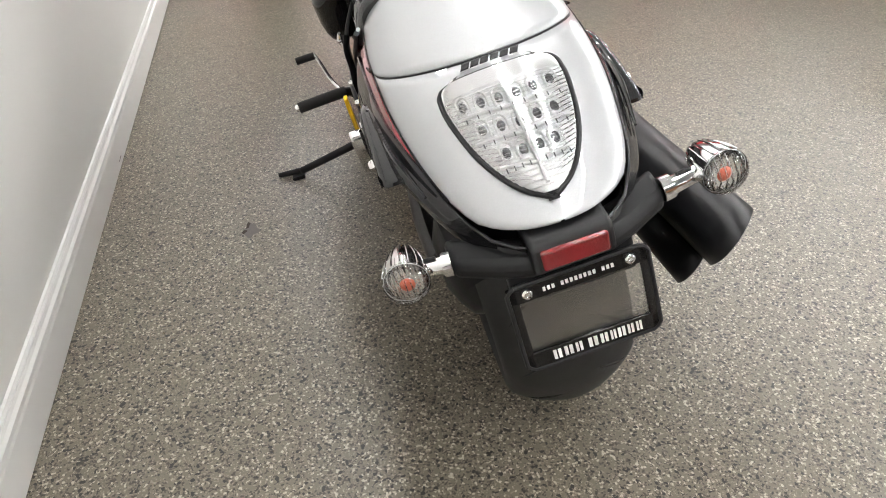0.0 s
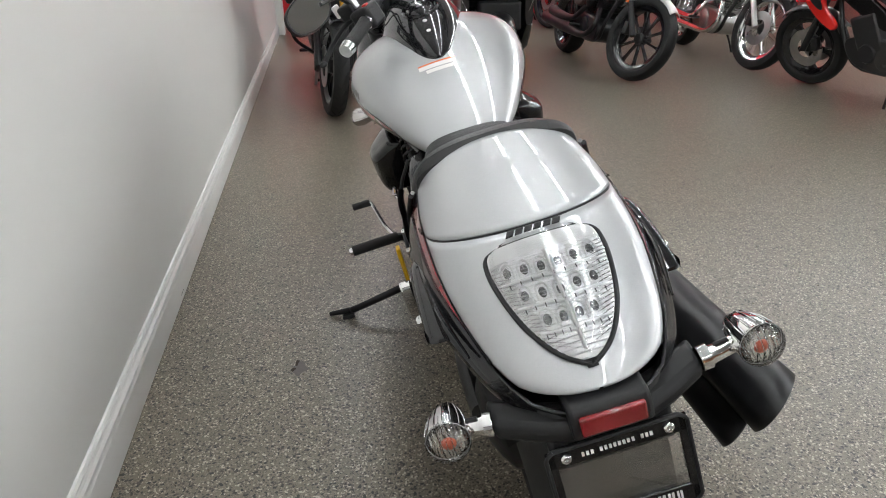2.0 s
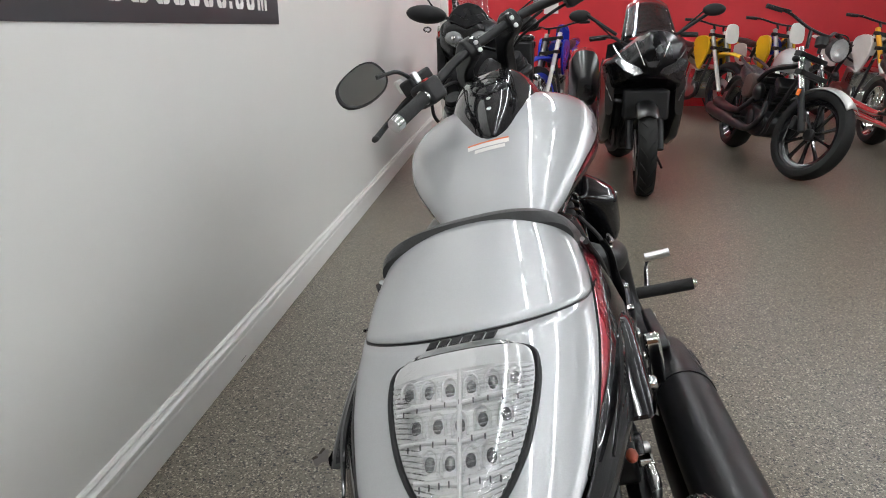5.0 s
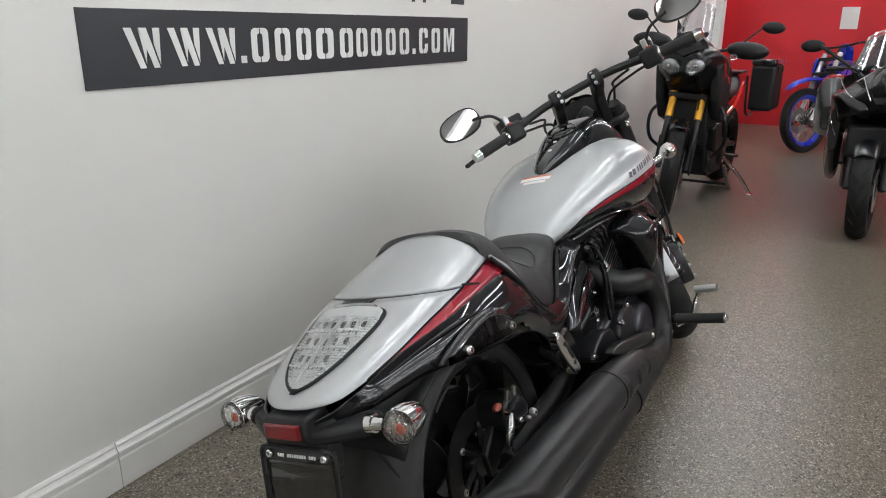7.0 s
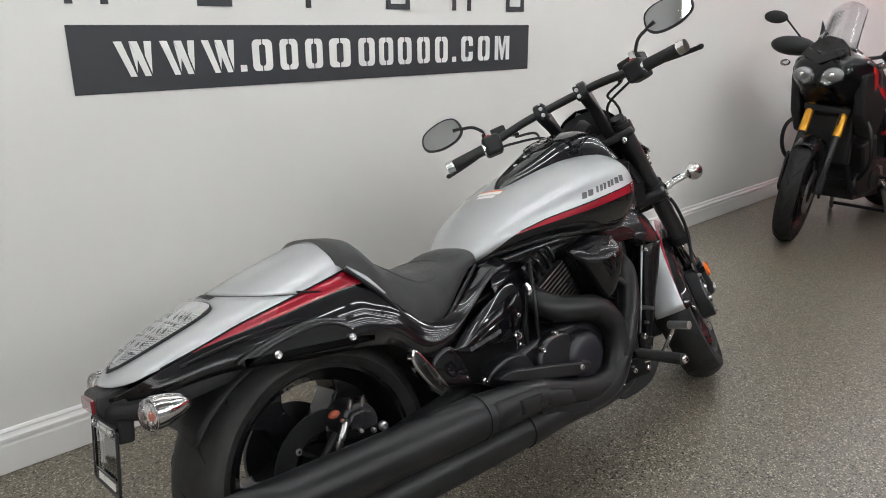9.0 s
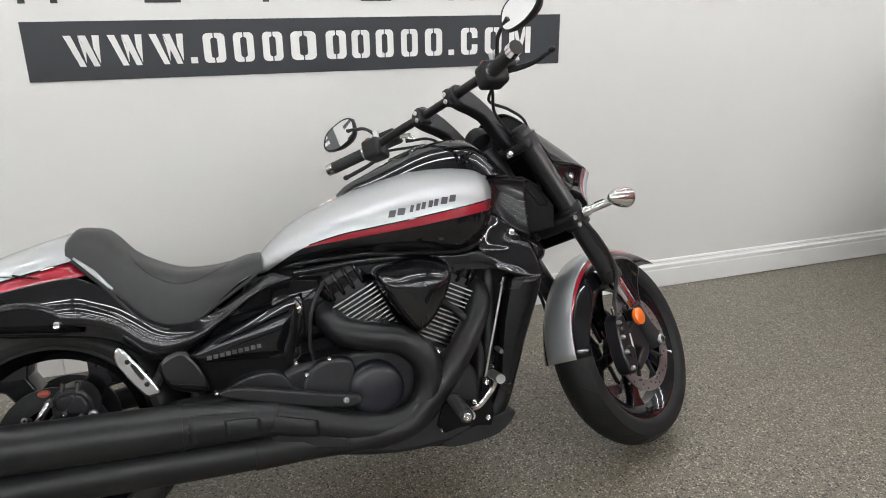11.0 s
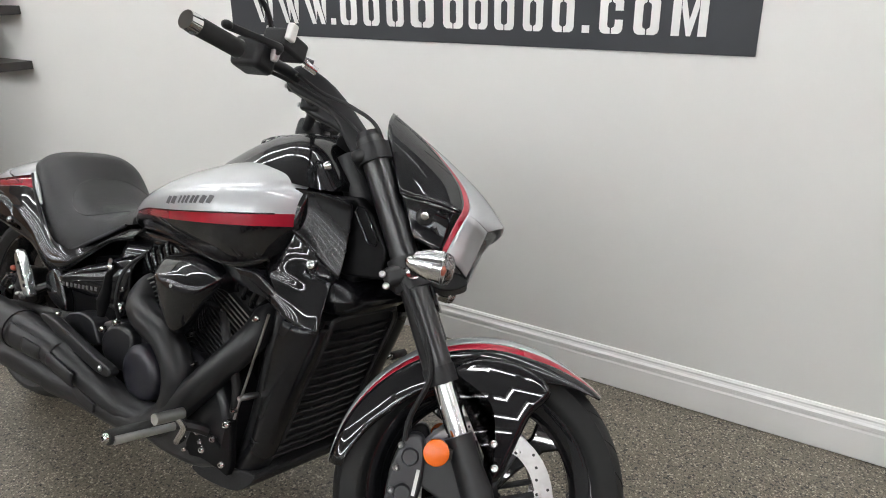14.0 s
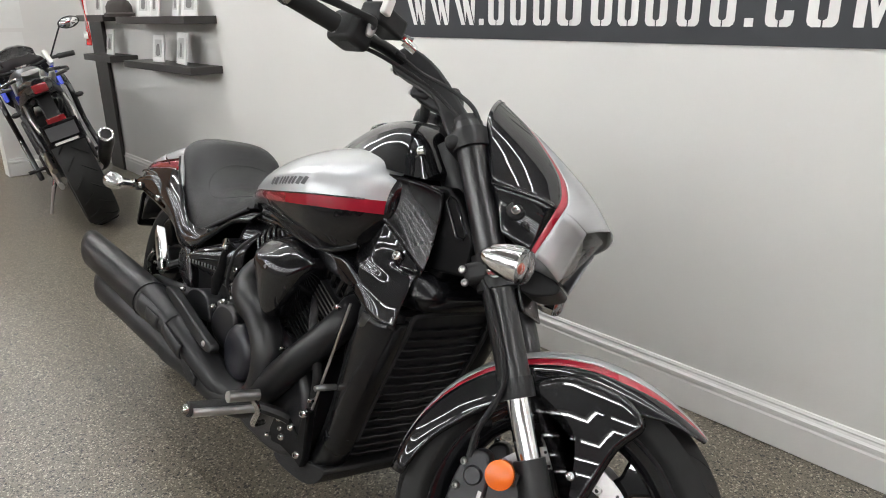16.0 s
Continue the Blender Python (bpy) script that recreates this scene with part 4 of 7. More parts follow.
# side covers, frame, radiator
h_xf = hermite([.17, .192, .232, .339, .431, .572, .612], [1.060, 1.134, 1.186, 1.229, 1.261, 1.315, 1.326])
h_xr = hermite([.17, .219, .314, .484, .612], [1.045, 1.105, 1.162, 1.190, 1.222])
for s in (-1, 1):
    def cover(ol, y0, y1, name, m, label="", bev=.008):
        return bike(name, pillow(ol, s * y0, s * y1, bev), m, label)
    k_t = hermite([.347, .413, .500, .600, .640], [.519, .556, .588, .624, .634])
    k_l = hermite([.347, .379, .46, .590, .640], [.512, .496, .487, .476, .520])

    def fold(x, v):
        """Side cover: the upper third rolls inwards, the rest is gently crowned."""
        roll = .034 * max(0, 1 - v / .42) ** 1.8 + .010 * max(0, (v - .7) / .3) ** 2
        return Vector((x, s * (.222 - .19 * (x - .36) - roll - .02 * max(0, 1 - (x - .347) / .03)), k_t(x) + (k_l(x) - k_t(x)) * v))
    sc = bike("side_cover", sheet(fold, [.347, .352, .36, .37] + steps(.385, .62, 16) + [.632, .640], steps(0, 1, 22)), BLACK, "gloss black side cover with a rolled upper edge", solid=.006)
    bike("inner_cover", sheet(lambda x, v: Vector((x, s * (.150 - .20 * (x - .57) - .040 * max(0, 1 - v / .45) ** 1.8 - .012 * max(0, (v - .6) / .4) ** 2), .690 + .10 * (x - .57) - .20 * v)), steps(.56, .715, 10), steps(0, 1, 18)), BLACK, "gloss black inner cover behind the rear cylinder", solid=.005)
    part("cover_ridge", tube([(x, s * (.2155 - .19 * (x - .36)), z) for x, z in ((.380, .517), (.43, .543), (.51, .569), (.60, .596))], [.002, .0045, .0045, .002], 8), BLACK, sc)
    part("cover_ridge", tube([(x, s * (.2205 - .19 * (x - .36)), z) for x, z in ((.390, .504), (.46, .528), (.55, .545), (.605, .556))], [.001, .003, .003, .001], 8), BLACK, sc)
    cover(rounded([(.36, .52), (.56, .50), (.60, .47), (.56, .40), (.40, .40), (.37, .45)], 4), .10, .178, "lower_side_cover", SHIELD, "satin black lower side cover", .02)
    # product mark as plain blocks
    for i in range(9):
        bike("model_mark", box(.395 + i * .0152, s * (.2225 - .19 * (.035 + i * .0152)), .506 + i * .0012, .0115, .0015, .0105, m=Matrix()), GREYVINYL, smooth=False)
    cover(rounded([(.275, .506), (.342, .528), (.388, .420), (.294, .440)], 3), .12, .206, "frame_cover", BLACK, "gloss black frame cover", .012)
    b = pillow(rounded([(.56, .690), (.66, .700), (.86, .715), (1.06, .70), (1.13, .70), (1.22, .65), (1.19, .635), (1.05, .683), (.85, .693), (.64, .676), (.57, .668)], 5), s * .06, s * .175, .010)
    for v in b.verts:
        v.co.y -= s * .06 * max(0, (.86 - v.co.x) / .3)
    bike("frame_rail", b, BLACK, "gloss black upper frame rail")
    bike("panel_bolt", bolt_head((1.262, s * .100, .735), (0, s, 0), .012, .008), CHROME)
    # neck: a dull plate beside the steering head with a slot, and a hollow panel that joins it to the tank
    b = slab([(1.24, .893), (1.315, .900), (1.365, .870), (1.415, .805), (1.412, .735), (1.304, .722), (1.25, .745)], s * .045, s * .080)
    ns = bike("neck_shield", b, SHIELD, "dull black steering neck plate with a long slot", bevel=.006)
    part("shield_slot", tube([(x, s * .081, z) for x, z in ((1.326, .882), (1.346, .878), (1.392, .818), (1.388, .806), (1.366, .808), (1.320, .870), (1.326, .882))], .0028, 8, True, 1), BLACK, ns)
    n_y = hermite([1.160, 1.180, 1.205, 1.240, 1.280, 1.318], [.150, .126, .106, .093, .088, .087])
    n_t = hermite([1.160, 1.20, 1.26, 1.318], [.897, .897, .894, .886])
    n_l = hermite([1.160, 1.205, 1.262, 1.318], [.818, .790, .746, .716])
    hollow = bike("neck_panel", sheet(lambda x, v: Vector((x, s * (n_y(x) + .022 * v ** 3 + .006 * max(0, 1 - v / .12) ** 2), n_t(x) + (n_l(x) - n_t(x)) * v)), steps(1.160, 1.318, 18), [0, .02, .05, .09, .14] + steps(.2, 1, 12)), SATIN, "hollow satin black panel between tank and steering neck", solid=.005)
    part("panel_lip", tube([(x, s * (n_y(x) + .007), n_t(x)) for x in (1.165, 1.19, 1.22, 1.26, 1.30, 1.316)], .0035, 8), BLACK, hollow)
    # scoop: a concave panel that sweeps from the tank edge to the top of the radiator
    sr = [[(1.150, .138, .824), (1.205, .128, .796), (1.262, .112, .754), (1.306, .100, .720)],
          [(1.145, .143, .775), (1.205, .137, .752), (1.262, .124, .727), (1.312, .107, .712)],
          [(1.135, .153, .712), (1.200, .154, .712), (1.255, .146, .712), (1.312, .124, .706)],
          [(1.150, .160, .690), (1.215, .160, .688), (1.262, .158, .680), (1.318, .142, .678)],
          [(1.168, .172, .668), (1.225, .176, .655), (1.275, .172, .645), (1.323, .160, .640)],
          [(1.182, .178, .640), (1.235, .183, .622), (1.290, .183, .608), (1.330, .170, .604)]]
    cols = [smooth_path([(x, s * y, z) for x, y, z in r], 5) for r in sr]
    b = grid([[p for p in smooth_path([c[i] for c in cols], 4)] for i in range(len(cols[0]))])
    so = bike("radiator_scoop", b, BLACK, "concave gloss black scoop above the radiator", solid=.006)
    part("scoop_bolt", bolt_head((1.251, s * .128, .738), (0, s, .3), .012, .008), CHROME, so)
    # radiator side shroud: a band that wraps round to the grille
    rows = []
    for z in steps(.17, .612, 26):
        xf, xr = h_xf(z), h_xr(z)
        rows.append([Vector((x, s * y, z)) for x, y in ((xr, .13), (xr, .166), (xr + .006, .178), (xr + .02, .182), ((xf + xr) / 2, .184), (xf - .028, .183), (xf - .012, .178), (xf - .003, .166), (xf, .150), (xf - .002, .130), (xf - .010, .118), (xf - .03, .114))])
    shd = bike("radiator_shroud", grid(rows), SATIN, "satin black radiator shroud", solid=.004)
    part("shroud_seam", tube([(h_xr(.312) + .004, s * .177, .313), (h_xr(.312) + .02, s * .1835, .312), (h_xf(.312) - .028, s * .1845, .311), (h_xf(.312), s * .152, .310)], .0016, 6), PLASTIC, shd)
    bike("frame_tube", tube([(1.20, s * .06, .82), (1.17, s * .12, .60), (1.13, s * .14, .30), (1.05, s * .14, .17), (.80, s * .15, .20), (.5, s * .15, .22), (.36, s * .14, .30), (.36, s * .13, .5)], .018, 10), MATT)
rad = bike("radiator", grid([[(h_xf(z) - .022, y, z) for y in (-.122, .122)] + [(h_xf(z) - .07, y, z) for y in (.122, -.122)] for z in steps(.20, .62, 12)], True, True), DARKMETAL, "black finned radiator behind a wavy grille", smooth=False)
for k in range(16):
    z0 = .226 + .0240 * k
    rows = []
    for y in steps(-.121, .121, 26):
        zz = z0 + .0010 * math.sin(y * 95 + .5 * k) + .35 * y * y
        rows.append([Vector((h_xf(zz) - .021, y, zz + .0035)), Vector((h_xf(zz) - .013, y, zz + .0008)), Vector((h_xf(zz) - .012, y, zz - .0012)), Vector((h_xf(zz) - .020, y, zz - .003))])
    part("grille_louver", grid(rows, True, True), FORKBLACK, rad)
bike("radiator_tank", slab([(1.09, .66), (1.23, .66), (1.24, .58), (1.17, .33), (1.10, .24), (1.02, .24), (1.10, .40)], -.118, .118), SHIELD, "black duct behind the radiator", bevel=.01)
bike("radiator_rim", tube([(h_xf(.30) - .008, -.120, .30), (h_xf(.45) - .008, -.120, .45), (h_xf(.58) - .006, -.118, .58), (1.318, -.112, .618), (1.322, -.09, .628), (1.322, 0, .630), (1.322, .09, .628), (1.318, .112, .618), (h_xf(.58) - .006, .118, .58), (h_xf(.45) - .008, .120, .45), (h_xf(.30) - .008, .120, .30)], .006, 8), PLASTIC, "raised black grille rim")
bike("horn_hood", grid([[(x * 1.0, y, z) for x, z in rounded([(1.235, .700), (1.295, .716 - dz), (1.350 - dx, .704 - dz), (1.372 - dx, .672), (1.350 - dx, .640 + dz), (1.28, .632 + dz), (1.235, .640)], 4)] for y, dx, dz in ((-.132, .05, .022), (-.124, .025, .010), (-.105, .008, .002), (-.06, 0, 0), (.06, 0, 0), (.105, .008, .002), (.124, .025, .010), (.132, .05, .022))], True, True), SATIN, "black hood under the steering neck")
bike("radiator_chin", slab(rounded([(1.20, .235), (1.15, .175), (1.03, .158), (.98, .172), (1.05, .20)], 4), -.19, .19), PLASTIC, "black plastic belly pan", bevel=.008)
bike("steering_neck", tube([(1.36, 0, .75), (1.22, 0, .98)], .045, 16, True, 1), MATT)
bike("neck_core", slab([(1.02, .70), (1.15, .84), (1.25, .88), (1.34, .72), (1.22, .60), (1.02, .62)], -.075, .075), SHIELD, bevel=.01)
bike("engine_core", slab(rounded([(.52, .30), (.60, .22), (.85, .17), (1.06, .20), (1.10, .34), (1.02, .44), (.86, .47), (.66, .46), (.55, .42)], 4), -.20, .20), CASE, "satin black engine crankcase", bevel=.015)
bike("engine_filler", slab([(.40, .44), (.50, .66), (.70, .70), (1.05, .70), (1.19, .66), (1.19, .36), (1.02, .36), (.6, .38)], -.085, .085), SHIELD, bevel=.01)
bike("battery_box", slab([(.36, .28), (.56, .28), (.60, .62), (.40, .58)], -.13, .13), SHIELD, bevel=.01)


# finned cylinders of the vee twin
def cylinder(base, top, wide, name):
    a, c = Vector(base), Vector(top)
    d = (c - a).normalized()
    m = Matrix.Translation(a) @ Vector((0, 0, 1)).rotation_difference(d).to_matrix().to_4x4()
    h = (c - a).length
    cyl = bike(name, box(0, 0, h / 2, .105, wide - .03, h, m=m), DARKMETAL, "black engine cylinder with bright-edged cooling fins", bevel=.01)
    n = 16
    for k in range(n):
        z = h * (.06 + .66 * k / (n - 1))
        part("cooling_fin", box(0, 0, z, .140, wide, .0042, m=m), DARKMETAL, cyl, smooth=False)
        for s in (-1, 1):
            part("fin_edge", box(0, s * (wide / 2 + .0007), z, .130, .0014, .0030, m=m), FINEDGE, cyl, "machined bright fin edge", smooth=False)
    head_cover = part("cylinder_head", box(0, 0, h * .87, .135, wide - .03, h * .26, m=m), BLACK, cyl, "gloss black cylinder head cover", bevel=.022)
    for s in (-1, 1):
        for dx in (-.045, -.015, .015, .045):
            part("head_ridge", tube([m @ Vector((dx, s * (wide / 2 - .020), h * .765)), m @ Vector((dx, s * (wide / 2 - .006), h * .80)), m @ Vector((dx, s * (wide / 2 - .006), h * .95)), m @ Vector((dx, s * (wide / 2 - .030), h * .995))], .0055, 8), BLACK, head_cover)
    return cyl


cylinder((.86, 0, .43), (.735, 0, .685), .34, "rear_cylinder")
cylinder((.96, 0, .43), (1.085, 0, .685), .33, "front_cylinder")
for s in (-1, 1):
    vo = rounded([(.828, .668), (.880, .693), (.95, .704), (1.015, .692), (1.043, .662), (1.02, .60), (.972, .532), (.925, .508), (.880, .566)], 4)
    vee = bike("vee_cover", grid([[Vector((.940 + (x - .940) * k, s * y, .625 + (z - .625) * k + dz)) for x, z in vo] for y, k, dz in ((.10, .95, 0), (.172, 1.0, 0), (.190, 1.0, -.001), (.206, .975, -.005), (.222, .92, -.011), (.236, .85, -.017), (.247, .76, -.019), (.257, .62, -.016), (.264, .42, -.010), (.267, .2, -.004), (.268, .03, 0))], True, True), BLACK, "gloss black vee-shaped air cleaner cover with a bevelled top")
    part("cover_lip", tube([(.836, s * .205, .660), (.880, s * .235, .648), (.950, s * .248, .650), (1.008, s * .236, .648), (1.036, s * .205, .656)], [.001, .003, .0035, .003, .001], 8), BLACK, vee)
    bike("cover_bolt", bolt_head((.950, s * .264, .634), (0, s, 0), .005, .005), STEEL)
    b = lathe([(0, .016), (.050, .016), (.066, .010), (.074, 0), (.074, -.06)], 36)
    b.transform(Matrix.Translation((.804, s * .228, .368)) @ Matrix.Rotation(radians(0 if s > 0 else 180), 4, "X"))
    bike("clutch_cover", b, CLUTCH, "round blue-black engine cover")
    bike("timing_cover", slab(rounded([(.612, .401), (.641, .444), (.682, .462), (.747, .456), (.752, .40), (.735, .345), (.64, .355)], 2), s * .17, s * .228), CASE, "ribbed engine side cover", bevel=.01)
    bike("sprocket_cover", slab(rounded([(.425, .40), (.446, .433), (.508, .450), (.563, .442), (.588, .411), (.595, .380), (.50, .375)], 3), s * .15, s * .225), CASE, "satin black sprocket cover", bevel=.014)
    for bx, by, bz, r in ((.600, .165, .480, .017), (.606, .165, .452, .009), (.612, .165, .535, .008), (.627, .226, .436, .009), (.687, .226, .469, .008), (.404, .226, .421, .008), (1.137, .135, .566, .010), (.93, .20, .40, .007), (1.0, .19, .36, .006)):
        bike("engine_bolt", bolt_head((bx, s * by, bz), (0, s, 0), r, .012), CHROME)
    bike("mount_boss", rod((.600, s * .10, .480), (.600, s * .166, .480), .026, 18, .022), CASE, "round engine mount boss")
    bike("mount_bracket", tube([(.628, s * .20, .61), (.612, s * .212, .58), (.604, s * .212, .54), (.592, s * .214, .50), (.590, s * .216, .46)], [.012, .010, .013, .018, .010], 10, flat=.5), SHIELD, "black engine mount bracket")
    bike("bracket_pin", tube([(.618, s * .215, .625), (.626, s * .218, .606), (.622, s * .217, .592)], [.004, .009, .004], 8), CHROME)
    bike("spark_lead", tube([(.70, s * .16, .66), (.66, s * .20, .60), (.645, s * .21, .52), (.65, s * .2, .46)], .005, 8), PLASTIC)
    bike("coolant_hose", tube([(1.0, s * .15, .58), (1.07, s * .19, .52), (1.11, s * .185, .42), (1.10, s * .18, .32)], .011, 10), PLASTIC)

# exhaust on the right-hand side
bike("rear_header", tube([(.735, -.09, .575), (.705, -.145, .560), (.738, -.195, .525), (.809, -.218, .506), (.886, -.222, .485), (.943, -.225, .424), (.947, -.227, .343), (.898, -.23, .279), (.793, -.242, .269), (.661, -.26, .307), (.53, -.279, .350)], [.036, .038, .039, .040, .040, .040, .040, .040, .040, .041, .043], 18), MATT, "matt black curved exhaust header")
bike("front_header", tube([(1.105, -.095, .605), (1.128, -.130, .578), (1.118, -.165, .53), (1.045, -.208, .43), (.948, -.232, .32), (.88, -.242, .265), (.78, -.246, .252), (.62, -.254, .262), (.48, -.262, .267)], [.032, .036, .037, .037, .037, .037, .038, .042, .049], 18), MATT, "matt black exhaust header")


def muffler(pts, r, cut, label):
    path = [Vector(p) for p in pts]
    b = tube(pts, r, 24, False, 6)
    e = path[-1]; d = (path[-1] - path[-2]).normalized()
    for v in b.verts:
        k = (v.co - e).dot(d)
        ease = max(0, 1 + k / .20) ** 2
        a = path[-1] + d * k
        v.co += d * ((v.co.z - a.z) * .72 + (v.co.y - a.y) * .69) * cut * ease
    bike("muffler", b, MATT, label, solid=0.003)


muffler([(.54, -.284, .346), (.50, -.284, .352), (.42, -.285, .358), (.30, -.287, .364), (.12, -.290, .369), (-.05, -.295, .374), (-.256, -.302, .380)], [.043, .045, .050, .055, .056, .056, .056], 1.3, "long matt black slash-cut muffler")
muffler([(.56, -.258, .264), (.44, -.262, .267), (.30, -.264, .270), (.12, -.268, .273), (.0, -.272, .273), (-.165, -.278, .272)], [.043, .046, .049, .050, .050, .050], 1.3, "lower matt black slash-cut muffler")
for pts, r in (([(.2, -.288, .367), (-.10, -.296, .3755)], .052), ([(.25, -.265, .271), (-.02, -.2725, .273)], .046)):
    bike("muffler_core", rod(pts[0], pts[1], r, 20), PLASTIC)
bike("pipe_clamp", tube([(.325, -.2865, .3632), (.312, -.287, .3637)], .0575, 22, True, 1), MATT)
for x0, x1, va, lift in ((.337, .507, 1.5, .0035), (.420, .503, .75, .0075), (.522, .640, 1.0, .005)):
    rows = []
    for x in steps(x0, x1, 8):
        cz = float(np.interp(x, [.33, .42, .50, .54, .64], [.3628, .358, .352, .344, .314]))
        cy = float(np.interp(x, [.33, .54, .66], [-.285, -.280, -.270]))
        edge = .003 if x in (x0, x1) else 0
        rr = float(np.interp(x, [.33, .42, .50, .54, .64], [.0545, .050, .045, .0430, .0415])) + lift - edge
        rows.append([Vector((x, cy - (rr - (.004 if abs(v) > va * .93 else 0)) * math.cos(v * .5), cz + (rr - (.004 if abs(v) > va * .93 else 0)) * math.sin(v * .5))) for v in steps(-va, va, 14)])
    bike("heat_shield", grid(rows), MATT, "matt black heat shield", solid=0.004)
bike("link_bracket", slab([(.515, .31), (.555, .262), (.605, .262), (.71, .244), (.71, .27), (.56, .315)], -.295, -.25), MATT, bevel=.004)
plate = bike("pipe_cover", slab(rounded([(.415, .432), (.474, .434), (.690, .385), (.752, .374), (.752, .352), (.690, .350), (.542, .383), (.425, .418)], 2), -.285, -.258), MATT, "flat matt black exhaust cover", bevel=.005)
part("cover_bolt", bolt_head((.716, -.285, .366), (0, -1, 0), .008, .004), FINEDGE, plate)

# foot controls, stand
for s, z in ((-1, .318), (1, .328)):
    peg = bike("foot_peg", rod((1.00, s * .27, z), (.99, s * .425, z + .002), .017, 14), GRIP, "ribbed black foot peg")
    part("peg_core", rod((1.012, s * .275, z - .004), (1.003, s * .418, z - .001), .011, 12), FINEDGE, peg, "worn silver peg core")
    part("peg_end", bolt_head((.99, s * .425, z + .002), (-.06, s, 0), .012, .01), CHROME, peg)
    part("peg_mount", tube([(1.05, s * .17, .27), (1.03, s * .22, .30), (1.0, s * .28, z)], .014, 8), DARKMETAL, peg)
    bike("control_plate", slab([(.965, .232), (.985, .205), (1.03, .215), (1.09, .212), (1.125, .205), (1.135, .235), (1.125, .345), (1.105, .345), (1.095, .27), (1.05, .295), (.99, .295)], s * .185, s * .205), SHIELD, bevel=.005)
    pp = bike("passenger_peg", slab(rounded([(.185, .555), (.205, .56), (.275, .455), (.262, .44), (.24, .445), (.19, .52)], 3), s * .225, s * .252), CHROME, "folded polished aluminium passenger peg", bevel=.005)
    for hx_, hz_ in ((.212, .530), (.250, .470)):
        part("peg_hole", bolt_head((hx_, s * .252, hz_), (0, s, 0), .006, .002), PLASTIC, pp)
    part("peg_slot", slab(rounded([(.218, .520), (.226, .523), (.246, .488), (.238, .484)], 2), s * .2518, s * .2530), DARKMETAL, pp)
    part("peg_bracket", tube([(.28, s * .15, .49), (.265, s * .21, .462), (.25, s * .235, .45)], .012, 8), DARKMETAL, pp)
for bx, by, bz in ((1.075, -.207, .285), (1.04, -.207, .245)):
    bike("control_bolt", bolt_head((bx, by, bz), (0, -1, 0), .009, .010), CHROME)
bike("shroud_rod", rod((1.196, -.188, .618), (1.114, -.192, .325), .0032, 8), STEEL, "thin steel rod beside the radiator")
bike("shroud_stub", tube([(1.166, -.170, .416), (1.164, -.200, .417), (1.163, -.222, .416)], [.007, .008, .006], 10), FINEDGE, "short bright stub beside the radiator")
for bx, bz, r in ((1.0, .388, .006), (.983, .442, .006), (1.136, .376, .006), (1.112, .234, .009), (.975, .222, .006), (1.019, .282, .008), (1.115, .335, .010), (1.180, .606, .007), (1.03, .262, .006)):
    bike("engine_bolt", bolt_head((bx, -.206, bz), (0, -1, 0), r, .010), CHROME)
ped = bike("brake_pedal", tube([(1.03, -.26, .285), (1.06, -.30, .30), (1.10, -.315, .35), (1.10, -.33, .378)], .007, 8), CHROME, "chrome brake pedal")
part("pedal_pad", rod((1.097, -.318, .386), (1.097, -.388, .389), .0125, 16), FINEDGE, ped, "brushed round pedal pad")
sh = bike("shift_lever", tube([(1.02, .25, .29), (1.08, .30, .33), (1.155, .33, .405), (1.16, .345, .412)], .006, 8), CHROME, "chrome gear lever")
part("toe_peg", rod((1.16, .335, .412), (1.162, .395, .412), .012, 12), GRIP, sh)
std = bike("side_stand", tube([(.93, .17, .20), (.925, .36, .175), (.93, .47, .157), (.945, .50, .150), (.95, .565, .156)], [.015, .013, .012, .012, .008], 10, flat=.7), MATT, "black steel side stand")
part("stand_foot", box(.945, .505, .137, .05, .04, .012, m=Matrix.Rotation(radians(0), 4, "X")), MATT, std, bevel=.003)
b = bmesh.new()
sp = [(.70 + .16 * i / 60, .20 + .010 * math.cos(i * 1.05), .27 + .010 * math.sin(i * 1.05)) for i in range(61)]
tube(sp, .003, 5, True, 1, bm=b)
bike("stand_spring", b, SPRING)
# plain yellow block added in place of the yellow spring on the left
bike("spring_block", box(.452, .247, .482, .030, .010, .100), YELLOW, "yellow block standing in for a spring on the far side", bevel=.003)

# ---------- front end ----------
FC = Vector((1.672, 0, .318))
fw_h = .084


def fender_pt(t, v, lift=0):
    edge = float(np.interp(t, [radians(50), radians(62), radians(80), radians(110), radians(150), radians(184)], [.012, .035, .085, .10, .08, .035]))
    a = abs(v) * math.pi / 2
    y = fw_h * math.sin(a) ** .75
    r = .331 + lift + .02 * max(0, (radians(62) - t)) - edge * (1 - math.cos(a) ** .9)
    return FC + Vector((r * math.cos(t), math.copysign(y, v), r * math.sin(t)))


TS = steps(radians(51), radians(181), 34)
def fender_red(t):
    """Width of the red line across the fender, which runs out towards the rear."""
    return float(np.interp(t, [radians(51), radians(100), radians(140), radians(165)], [.17, .16, .10, .012]))


